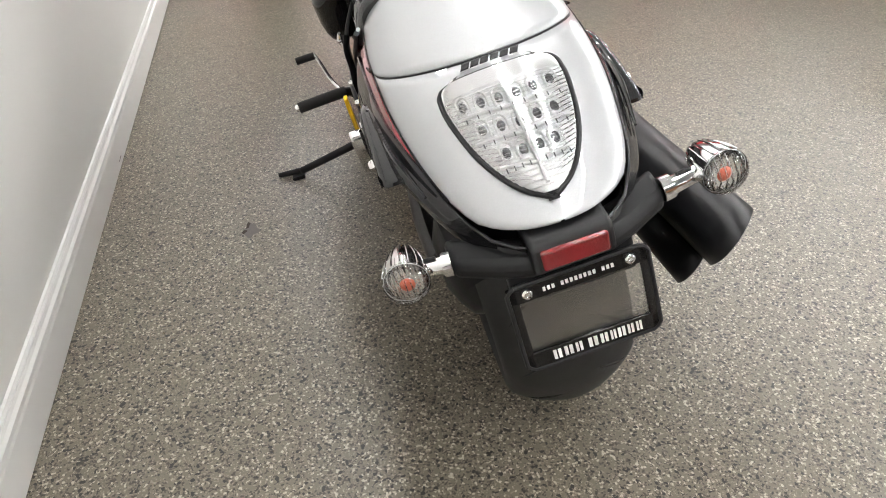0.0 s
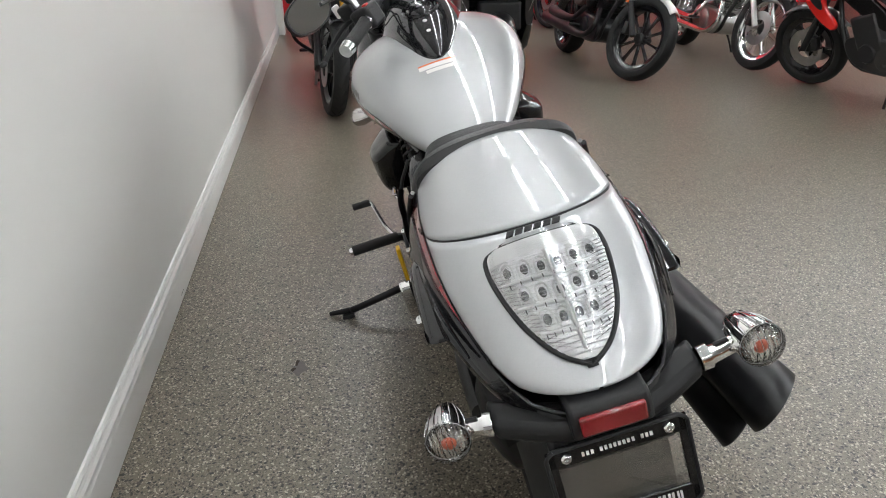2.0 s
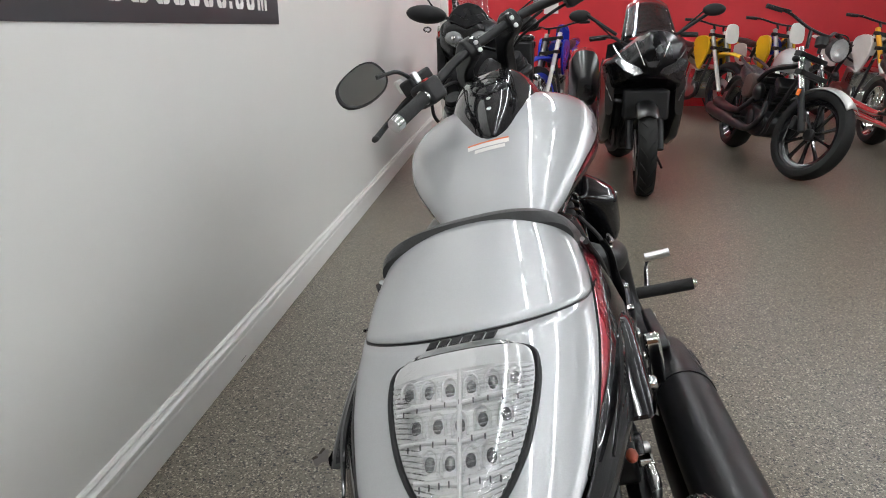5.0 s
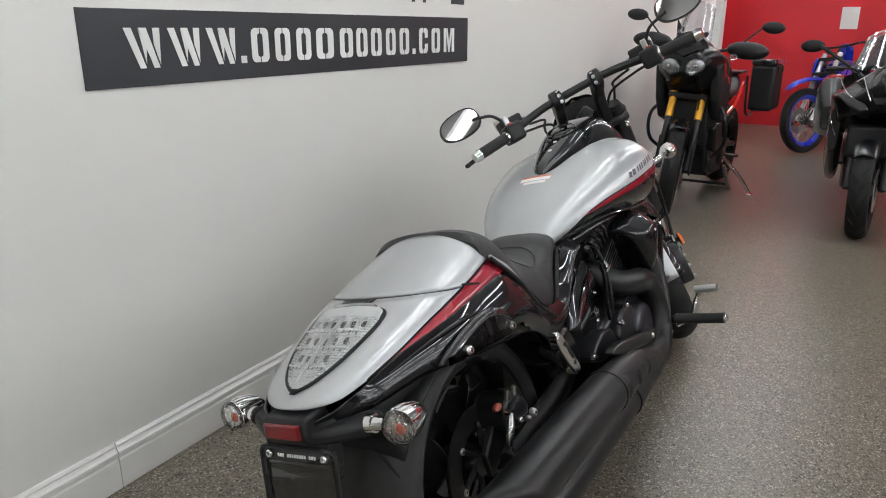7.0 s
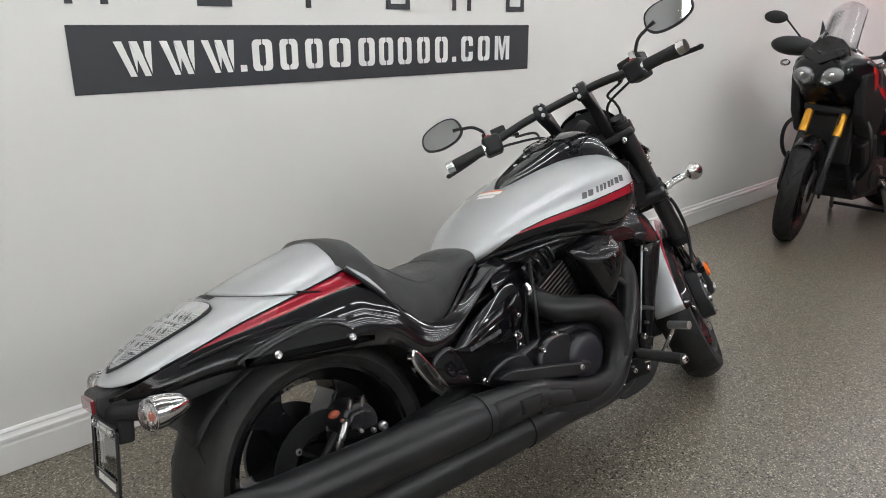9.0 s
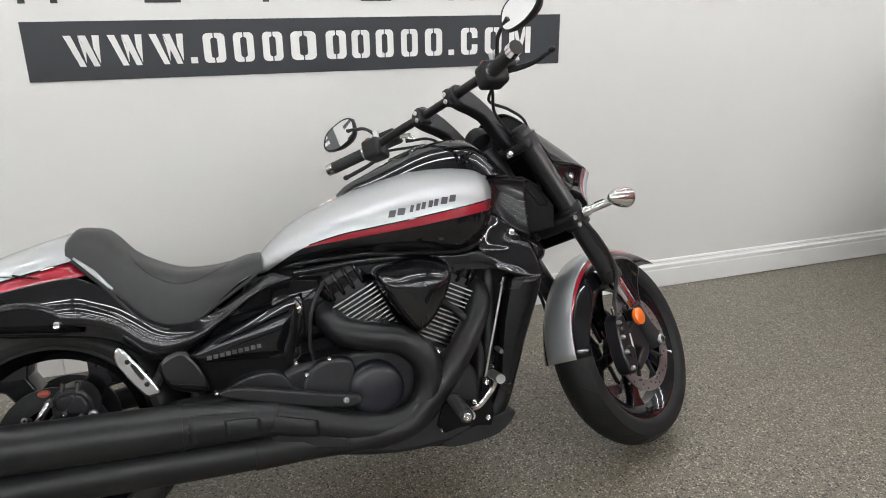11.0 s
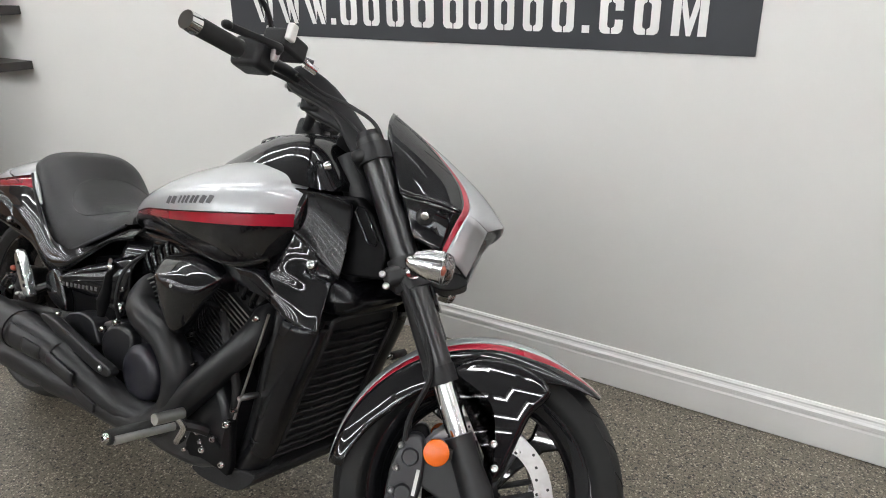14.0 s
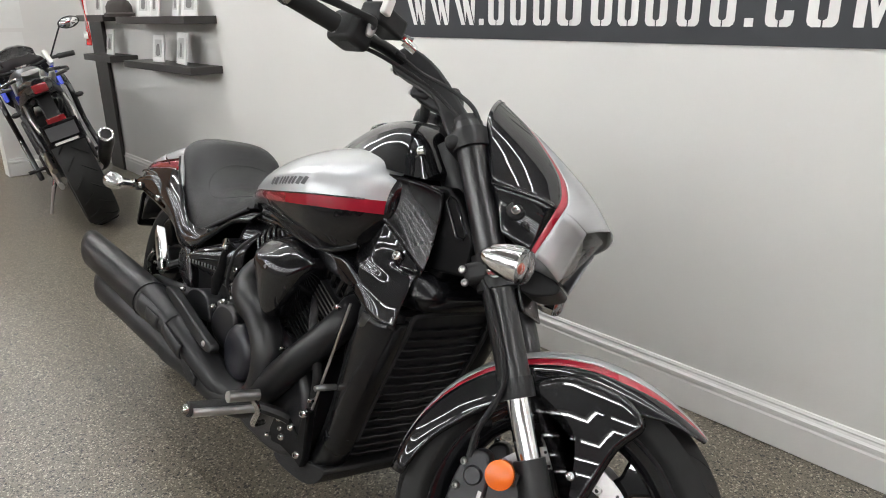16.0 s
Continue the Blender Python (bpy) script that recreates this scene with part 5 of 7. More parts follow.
fender = bike("front_fender", front(sheet(lambda t, v: fender_pt(t, v), TS, steps(-.37, .37, 12))), SILVER, "silver front fender with red lines and black sides", solid=.004)
for s in (-1, 1):
    part("fender_line", front(sheet(lambda t, v: fender_pt(t, s * (.37 + fender_red(t) * v)), TS, steps(0, 1, 4))), RED, fender, "dark red line", solid=.004)
    part("fender_side", front(sheet(lambda t, v: fender_pt(t, s * (.37 + fender_red(t) + (.63 - fender_red(t)) * v)), TS, steps(0, 1, 9))), BLACK, fender, "gloss black fender side", solid=.004)
    part("fender_brace", front(pillow(rounded([(1.55, .555), (1.62, .60), (1.72, .60), (1.775, .56), (1.742, .50), (1.722, .42), (1.705, .36), (1.678, .36), (1.668, .43), (1.645, .50), (1.58, .535)], 4), s * .062, s * .089, .014)), BLACK, fender)
    for bx, bz in ((1.69, .385), (1.678, .432), (1.555, .405)):
        part("fender_bolt", front(bolt_head((bx, s * .100, bz), (0, s, 0), .009, .006)), CHROME, fender)


def fork_x(z):
    return 1.275 + (1.0 - z) * (.400 / .69)


for s in (-1, 1):
    y = s * .118
    leg = bike("fork_leg", front(rod((fork_x(1.0), y, 1.0), (fork_x(.535), y, .535), .031, 24)), FORKBLACK, "thick satin black fork leg")
    part("fork_collar", front(rod((fork_x(.56), y, .56), (fork_x(.528), y, .528), .034, 20)), PLASTIC, leg)
    part("fork_tube", front(rod((fork_x(.535), y, .535), (fork_x(.40), y, .40), .0225, 18)), CHROME, leg, "polished chrome fork tube")
    part("fork_foot", front(tube([(fork_x(.435), y, .435), (fork_x(.37), y, .37), (1.665, y, .33), (1.68, y, .30)], [.030, .031, .034, .030], 16)), DARKMETAL, leg, "black cast fork foot")
    part("axle_bolt", front(bolt_head((1.674, s * .148, .312), (0, s, 0), .017, .008)), STEEL, leg)
    part("axle_socket", front(bolt_head((1.674, s * .1562, .312), (0, s, 0), .011, .001)), PLASTIC, leg)
    part("fork_cap", front(rod((fork_x(1.0), y, 1.0), (fork_x(1.012), y, 1.012), .026, 16)), PLASTIC, leg)
    ref = bike("fork_reflector", front((lambda b: (b.transform(Matrix.Translation((1.568, s * .160, .396)) @ Matrix.Rotation(radians(0 if s > 0 else 180), 4, "X")), b)[1])(lathe([(0, .008), (.020, .008), (.026, .004), (.027, -.006), (0, -.006)], 24))), ORANGE, "round amber fork reflector")
    part("reflector_mount", front(box(1.585, s * .145, .398, .03, .02, .02)), PLASTIC, ref)
    cal = bike("brake_caliper", front(slab(rounded([(1.497, .405), (1.535, .415), (1.553, .34), (1.545, .26), (1.522, .232), (1.492, .25), (1.483, .33)], 3), s * .078, s * .128)), CASE, "black front brake caliper", bevel=.008)
    part("caliper_arm", front(slab([(1.545, .37), (1.63, .40), (1.66, .33), (1.62, .27), (1.56, .235), (1.55, .26), (1.60, .30), (1.55, .32)], s * .095, s * .125)), DARKMETAL, cal, bevel=.006)
    for z in (.39, .345, .30, .25):
        part("caliper_bolt", front(bolt_head((1.495 + .01 * (z < .3), s * .128, z), (0, s, 0), .007, .010)), STEEL, cal)
    for z in (.372, .30):
        part("piston_cover", front(rod((1.518, s * .126, z), (1.518, s * .136, z), .019, 18, .015)), CASE, cal)
    part("banjo_bolt", front(rod((1.500, s * .120, .415), (1.498, s * .122, .440), .008, 10)), CHROME, cal)
    part("caliper_mark", front(box(1.540, s * .1290, .325, .007, .001, .052)), LETTER, cal)
    bike("brake_hose", front(tube([(1.50, s * .125, .40), (1.50, s * .13, .45), (1.52, s * .155, .55), (1.46, s * .16, .66), (1.40, s * .14, .74)], .006, 8)), PLASTIC, "black rubber brake hose")
    clampu = bike("upper_clamp", front(box(0, s * .077, 0, .072, .150, .030, m=Matrix.Translation((1.283, 0, .962)) @ Matrix.Rotation(radians(-30), 4, "Y"))), MATT, "matt black upper triple clamp", bevel=.012)
    part("clamp_ring", front(rod((fork_x(.985), y, .985), (fork_x(.952), y, .952), .039, 20)), MATT, clampu)
    part("clamp_bolt", front(bolt_head((1.205, s * .118, .925), (-.86, 0, -.5), .010, .012)), CHROME, clampu)
    lc = bike("lower_clamp", front(box(0, s * .078, 0, .080, .156, .045, m=Matrix.Translation((1.415, 0, .728)) @ Matrix.Rotation(radians(-30), 4, "Y"))), MATT, "matt black lower triple clamp", bevel=.014)
    part("clamp_ring", front(rod((fork_x(.765), y, .765), (fork_x(.705), y, .705), .040, 20)), MATT, lc)
    for dz in (0, -.022):
        part("clamp_bolt", front(bolt_head((1.378 - dz * .6, s * .158, .717 + dz), (0, s, 0), .0075, .004)), STEEL, lc)
    ris = bike("bar_riser", front(slab(rounded([(1.300, .975), (1.262, .955), (1.222, .985), (1.165, 1.050), (1.060, 1.085), (1.058, 1.128), (1.092, 1.142), (1.165, 1.108), (1.250, 1.035)], 3), s * .057, s * .093)), MATT, "matt black swept handlebar riser plate", bevel=.010)
    part("bar_clamp", front(box(1.075, s * .064, 1.110, .050, .024, .052, m=Matrix())), MATT, ris, bevel=.008)
    for dz in (.010, -.012):
        part("clamp_screw", front(bolt_head((1.0455, s * .064, 1.108 + dz), (-1, 0, .1), .0065, .003)), FINEDGE, ris)
    for dx in (-.016, .016):
        part("clamp_screw", front(bolt_head((1.073 + dx, s * .064, 1.133), (0, 0, 1), .0065, .003)), FINEDGE, ris)
bike("fork_shroud", front(slab([(fork_x(.95) + .030, .95), (fork_x(.95) + .044, .95), (fork_x(.68) + .044, .68), (fork_x(.68) + .030, .68)], -.085, .150)), SATIN, "flat black shroud between the fork legs", bevel=.006)
bike("steering_stem", front(rod((1.268, 0, .97), (1.40, 0, .73), .028, 16)), MATT)
lock = bike("ignition_lock", front(rod((1.372, -.035, .762), (1.368, -.074, .765), .0145, 18)), STEEL, "silver ignition lock beside the steering neck")
part("lock_face", front(bolt_head((1.368, -.0745, .765), (-.05, -1, .1), .011, .002)), FINEDGE, lock)
part("key_slot", front(box(1.368, -.077, .765, .003, .001, .012)), PLASTIC, lock)
bars = bike("handlebar", front(tube([(.988, -.33, 1.070), (1.014, -.275, 1.080), (1.058, -.15, 1.104), (1.075, -.06, 1.110), (1.075, .06, 1.110), (1.058, .15, 1.104), (1.014, .275, 1.080), (.988, .33, 1.070)], .0135, 12)), MATT, "matt black swept handlebar")
for s in (-1, 1):
    sweep = Matrix.Translation((1.010, s * .282, 1.078)) @ Matrix.Rotation(radians(s * 20), 4, "Z") @ Matrix.Translation((-.957, -s * .288, -1.065))

    def ctl(b):
        b.transform(sweep)
        return front(b)
    g = part("grip", ctl(rod((.957, s * .29, 1.065), (.948, s * .41, 1.055), .0185, 16)), GRIP, bars, "ribbed black rubber grip")
    part("bar_end", ctl(rod((.9485, s * .402, 1.0555), (.947, s * .426, 1.054), .0205, 20, .0185)), CHROME, bars, "chrome bar end")
    part("grip_ring", ctl(rod((.9575, s * .284, 1.0655), (.957, s * .292, 1.065), .0205, 16)), CHROME, bars)
    part("switch_pod", ctl(box(.970, s * .256, 1.068, .072, .062, .064, m=Matrix())), PLASTIC, bars, "black switch pod", bevel=.012)
    part("kill_switch", ctl(box(.950, s * .262, 1.098, .016, .016, .012)), surface("red_switch", (.5, .02, .02), .4), bars, bevel=.003)
    part("master_cylinder", ctl(box(1.018, s * .232, 1.104, .058, .082, .042)), PLASTIC, bars, "black fluid reservoir", bevel=.008)
    part("lever", ctl(tube([(1.012, s * .245, 1.083), (1.050, s * .280, 1.076), (1.058, s * .34, 1.062), (1.046, s * .425, 1.046)], [.010, .008, .007, .008], 8, flat=.6)), MATT, bars, "black hand lever")
    part("lever_tip", ctl(ball((1.046, s * .427, 1.046), .0105, 1, 1.1, .8, 12, 8)), MATT, bars)
    part("stem_adaptor", ctl(box(.99, s * .252, 1.118, .016, .018, .032)), FINEDGE, bars, "silver mirror stem adaptor", bevel=.003)
    part("reservoir_window", ctl(box(1.05, s * .262, 1.118, .016, .020, .036, m=Matrix())), WHITEPL, bars, "pale reservoir window", bevel=.004)
    part("hose_fitting", ctl(rod((1.035, s * .178, 1.092), (1.05, s * .155, 1.085), .010, 10)), CHROME, bars)
    part("lever_pivot", ctl(bolt_head((1.015, s * .25, 1.095), (0, 0, -1), .010, .03)), STEEL, bars)
    part("hose_fitting", ctl(rod((1.02, s * .19, 1.10), (1.045, s * .165, 1.098), .008, 8)), CHROME, bars)
    bike("control_cable", front(tube([(1.105, s * .190, 1.085), (1.15, s * .135, 1.075), (1.225, s * .14, 1.055), (1.292, s * .135, 1.02), (1.33, s * .09, .93), (1.37, s * .07, .82)], .0045, 8)), PLASTIC, "black control cable")
    bike("control_cable", front(tube([(1.035, s * .24, 1.065), (1.09, s * .20, 1.065), (1.18, s * .12, 1.05), (1.27, s * .09, 1.0)], .0045, 8)), PLASTIC, "black control cable")
    mir = bike("mirror", front(tube([(1.056, s * .262, 1.10), (1.058, s * .270, 1.135), (1.045, s * .295, 1.168), (1.03, s * .33, 1.180), (1.02, s * .358, 1.187)], .0055, 8)), MATT, "black teardrop mirror on a bent stem")
    mm = Matrix.Translation((1.02, s * .400, 1.190)) @ Matrix.Scale(1.28, 4) @ Matrix.Rotation(radians(s * 8), 4, "Z") @ Matrix.Rotation(radians(12), 4, "Y")
    ol = rounded([(-.056 * s, -.002), (-.048 * s, .026), (-.022 * s, .037), (.018 * s, .034), (.048 * s, .022), (.059 * s, -.002), (.050 * s, -.024), (.016 * s, -.036), (-.024 * s, -.034), (-.048 * s, -.022)], 4)
    b = bmesh.new()
    rows = [[(d, y * k, z * k) for y, z in ol] for d, k in ((-.002, .93), (-.002, 1.0), (.006, 1.03), (.018, .86), (.026, .5), (.028, .05))]
    grid(rows, True, False, b); b.transform(mm)
    part("mirror_shell", front(b), PLASTIC, mir)
    b = bmesh.new(); vs = [b.verts.new((-.0015, y * .94, z * .94)) for y, z in ol]; b.faces.new(vs); b.transform(mm)
    part("mirror_glass", front(b), MIRROR, mir, "silvered mirror glass", smooth=False)
    turn_base = STEER @ Vector((1.43, s * .155, .735)); tip = STEER @ Vector((1.486, s * .262, .745))
    turn_signal("turn_signal", turn_base, tip, STEER.to_3x3() @ Vector((1, .1 * s, 0)), "chrome bullet turn signal with clear lens")

# headlight cowl
# stations from the rear edge to the nose, each from the centre ridge out to the crease
H_T = (0, .5, .8, 1)
H_ROW = (((1.291, 0, 1.102), (1.300, .050, 1.091), (1.303, .092, 1.060), (1.311, .119, 1.018), (1.340, .133, .955), (1.370, .146, .895)),
         ((1.453, 0, 1.014), (1.457, .046, 1.005), (1.461, .087, .982), (1.465, .118, .953), (1.469, .142, .915), (1.470, .157, .889)),
         ((1.550, 0, .947), (1.552, .043, .940), (1.552, .081, .926), (1.550, .111, .907), (1.545, .132, .888), (1.537, .145, .873)),
         ((1.604, 0, .892), (1.604, .040, .889), (1.599, .075, .881), (1.591, .092, .874), (1.581, .103, .866), (1.569, .112, .858)))
H_LOW = ((1.422, .146, .808), (1.478, .139, .791), (1.524, .122, .772), (1.546, .088, .757))
h_up = [[hermite(H_T, [H_ROW[i][j][c] for i in range(4)]) for c in range(3)] for j in range(6)]
h_lo = [hermite(H_T, [p[c] for p in H_LOW]) for c in range(3)]
h_bound = hermite([0, .10, .2, .32, .46, .6, .8, 1], [.02, .09, .20, .36, .50, .585, .645, .665])


def cowl(t, a):
    """Upper shell of the cowl: t from the rear edge to the nose, a from the centre ridge to the crease."""
    return Vector([hermite(range(6), [h_up[j][c](t) for j in range(6)])(abs(a) * 5) * (math.copysign(1, a) if c == 1 else 1) for c in range(3)])


def cheek(t, b, s):
    """Lower side face: b from the crease down to the lower edge."""
    k = [h_up[5][c](t) for c in range(3)]
    l = [h_lo[c](t) for c in range(3)]
    p = [k[c] + (l[c] - k[c]) * b for c in range(3)]
    return Vector((p[0], s * (p[1] - .010 * math.sin(math.pi * b)), p[2]))


def stripe_w(a):
    return float(np.interp(a, [0, .10, .3, .5, 1], [.0, .012, .034, .050, .056]))


AH = steps(0, 1, 20)
b = sheet(lambda k, a: cowl((h_bound(abs(a)) + stripe_w(abs(a))) * (1 - k) + k, a), steps(0, 1, 16), [-a for a in reversed(AH[1:])] + AH)
for s in (-1, 1):
    sheet(lambda k, q: cheek((h_bound(1) - .12 * q + .056) * (1 - k) + k, q, s), steps(0, 1, 10), steps(0, 1, 8), b)
head = bike("headlight_cowl", front(b), SILVER, "silver headlight cowl with red stripe and black sides", solid=.004)
for s in (-1, 1):
    b = sheet(lambda k, a: cowl(h_bound(a) + stripe_w(a) * k, s * a), steps(0, 1, 3), [x for x in AH if x > .08])
    sheet(lambda k, q: cheek(h_bound(1) - .12 * q + .056 * k, q, s), steps(0, 1, 3), steps(0, 1, 8), b)
    part("cowl_stripe", front(b), RED, head, "dark red stripe", solid=.004)
    b = sheet(lambda k, a: cowl(h_bound(a) * k, s * a), steps(0, 1, 14), AH)
    sheet(lambda k, q: cheek((h_bound(1) - .12 * q) * k, q, s), steps(0, 1, 10), steps(0, 1, 8), b)
    part("cowl_side", front(b), BLACK, head, "gloss black cowl side", solid=.004)
    part("cowl_seam", front(tube([cheek(t, .02, s) + Vector((0, s * .002, -.001)) for t in (.01, .15, .3, .45, .6, .66)], .0022, 8)), BLACK, head, "raised seam along the cowl side")
    part("cowl_bolt", front(bolt_head(cheek(.27, .38, s) + Vector((0, s * .002, 0)), (0, s, 0), .011, .008)), CHROME, head)
    b = lathe([(.011, .001), (.017, .003), (.020, -.001)], 20)
    b.transform(Matrix.Translation(cheek(.27, .38, s)) @ Matrix.Rotation(radians(0 if s > 0 else 180), 4, "X"))
    part("bolt_recess", front(b), PLASTIC, head)
    part("cheek_vent", front(tube([cheek(.33, .62, s), cheek(.40, .58, s) + Vector((0, s * .004, 0)), cheek(.47, .66, s)], [.002, .007, .002], 8)), BLACK, head, "small moulded vent")
part("cowl_back", front(sheet(lambda k, a: cowl(.015, a).lerp(cowl(.015, -a), k) + Vector((.004, 0, 0)), steps(0, 1, 6), steps(0.02, .99, 12))), PLASTIC, head, "matt black back plate")
part("cowl_floor", front(sheet(lambda k, t: cheek(t, .97, -1).lerp(cheek(t, .97, 1), k), steps(0, 1, 4), steps(0, 1, 8))), PLASTIC, head)
part("headlight_lens", front(sheet(lambda a, v: Vector((1.590 - .050 * a - .030 * v * v, .095 * v, .872 - .108 * a)), steps(0, 1, 8), steps(-1, 1, 12))), LENS, head, "clear headlight lens")
part("headlight_bowl", front(ball((1.50, 0, .83), .078, .75, 1, .9)), REFLECTOR, head)
part("headlight_chin", front(slab(rounded([(1.44, .77), (1.535, .760), (1.548, .738), (1.50, .718), (1.44, .735)], 3), -.075, .075)), PLASTIC, head, bevel=.008)
bike("gauge", front((lambda b: (b.transform(Matrix.Translation((1.215, 0, 1.02)) @ Matrix.Rotation(radians(60), 4, "X") @ Matrix.Rotation(radians(0), 4, "Z")), b)[1])(lathe([(0, .02), (.03, .02), (.036, .012), (.036, -.02), (0, -.03)], 24))), PLASTIC, "small round black gauge")


# ---------- wall sign ----------
SX0, SX1, SZ0, SZ1 = -2.05, 0.0, 1.131, 1.333
sign = thing("wall_sign", pose(SX0, -0.0005, SZ0), "long charcoal wall banner with white stencil lettering", "sign")
part("banner", box((SX1 - SX0) / 2, -.0015, (SZ1 - SZ0) / 2, SX1 - SX0, .003, SZ1 - SZ0), SIGN, sign, smooth=False)


LZ, LH = .048, .106


def pieces(name, x0, w, polys):
    """Stencil pieces of one letter, given in fractions of its width and height."""
    for p in polys:
        part(name, slab([(x0 + w * x, LZ + LH * z) for x, z in p], -.0042, -.0032), LETTER, sign, smooth=False)


RING = [(0, .14), (.06, .05), (.18, 0), (.47, 0), (.47, .15), (.36, .19), (.34, .25), (.34, .75), (.36, .81), (.47, .85), (.47, 1), (.18, 1), (.06, .95), (0, .86)]
FLIP = [(1 - x, z) for x, z in RING]
STENCIL = dict(
    W=[[(0, 1), (.21, 1), (.53, 0), (.36, 0)], [(.40, .98), (.585, .50), (.545, .10)], [(.41, 1), (.62, 1), (.92, 0), (.75, 0)], [(.80, 1), (1, 1), (.945, .08), (.80, .58)]],
    O=[RING, FLIP],
    C=[RING, [(.53, 1), (.82, 1), (.94, .95), (1, .86), (1, .62), (.66, .62), (.66, .76), (.64, .81), (.53, .85)], [(.53, 0), (.82, 0), (.94, .05), (1, .14), (1, .38), (.66, .38), (.66, .24), (.64, .19), (.53, .15)]],
    M=[[(0, 0), (0, 1), (.21, 1), (.24, .9), (.24, 0)], [(1, 0), (1, 1), (.79, 1), (.76, .9), (.76, 0)], [(.26, 1), (.35, 1), (.50, .42), (.65, 1), (.74, 1), (.74, .72), (.56, 0), (.44, 0), (.26, .72)]])
for ch, a, c in (("W", .128, .243), ("W", .269, .383), ("W", .407, .523), ("C", 1.601, 1.673), ("O", 1.706, 1.781), ("M", 1.816, 1.914)):
    pieces("letter", a, c - a, STENCIL[ch])
for a in (.542, 1.546):
    part("full_stop", box(a + .012, -.0036, LZ + .011, .024, .001, .022), LETTER, sign, smooth=False)
for a, c in ((.59, .668), (.698, .772), (.804, .879), (.909, 1.006), (1.044, 1.123), (1.145, 1.217), (1.242, 1.314), (1.346, 1.415), (1.446, 1.519)):
    pieces("mark_block", a, c - a, [RING, FLIP])
# lower ends of the large thin lettering above the banner, as plain strokes
upper = thing("wall_lettering", pose(SX0, -0.0005, 1.392), "large thin charcoal wall lettering above the banner", "sign")
for x, w, k in ((.02, .10, 2), (.42, .10, 3), (.83, .01, 1), (1.20, .10, 3), (1.56, .09, 2), (1.90, .10, 3)):
    for d in ((0,) if k == 1 else (0, w)):
        part("stroke", box(x + d, -.0015, .13, .022, .003, .26), SIGN, upper, smooth=False)
    if k == 3:
        part("stroke", box(x + w / 2, -.0015, .011, w - .022, .003, .022), SIGN, upper, smooth=False)

# a dried stain on the floor
b = bmesh.new()
vs = [b.verts.new((.030 * math.cos(t) * (1 + .35 * math.sin(2.3 * t + 1) + .2 * math.sin(5 * t)), .022 * math.sin(t) * (1 + .3 * math.cos(3 * t)), 0)) for t in (2 * math.pi * i / 28 for i in range(28))]
b.faces.new(vs)
st = tagged(part("floor_stain", b, STAIN, smooth=False), "small dark dried stain on the epoxy floor", "stain")
st.location = (-1.248, -.43, .0012)

# skirting joint with a crack, black heel scuffs, a wall nail
tagged(part("skirting_scuff", box(-1.05, -.0168, .045, .03, .0006, .003, m=Matrix.Rotation(radians(4), 4, "Y")), MATT, smooth=False), "short black heel scuff on the skirting board", "scuff mark")
tagged(part("skirting_scuff", box(-.72, -.0168, .05, .045, .0006, .0022, m=Matrix.Rotation(radians(-2), 4, "Y")), GREYVINYL, smooth=False), "short black heel scuff on the skirting board", "scuff mark")


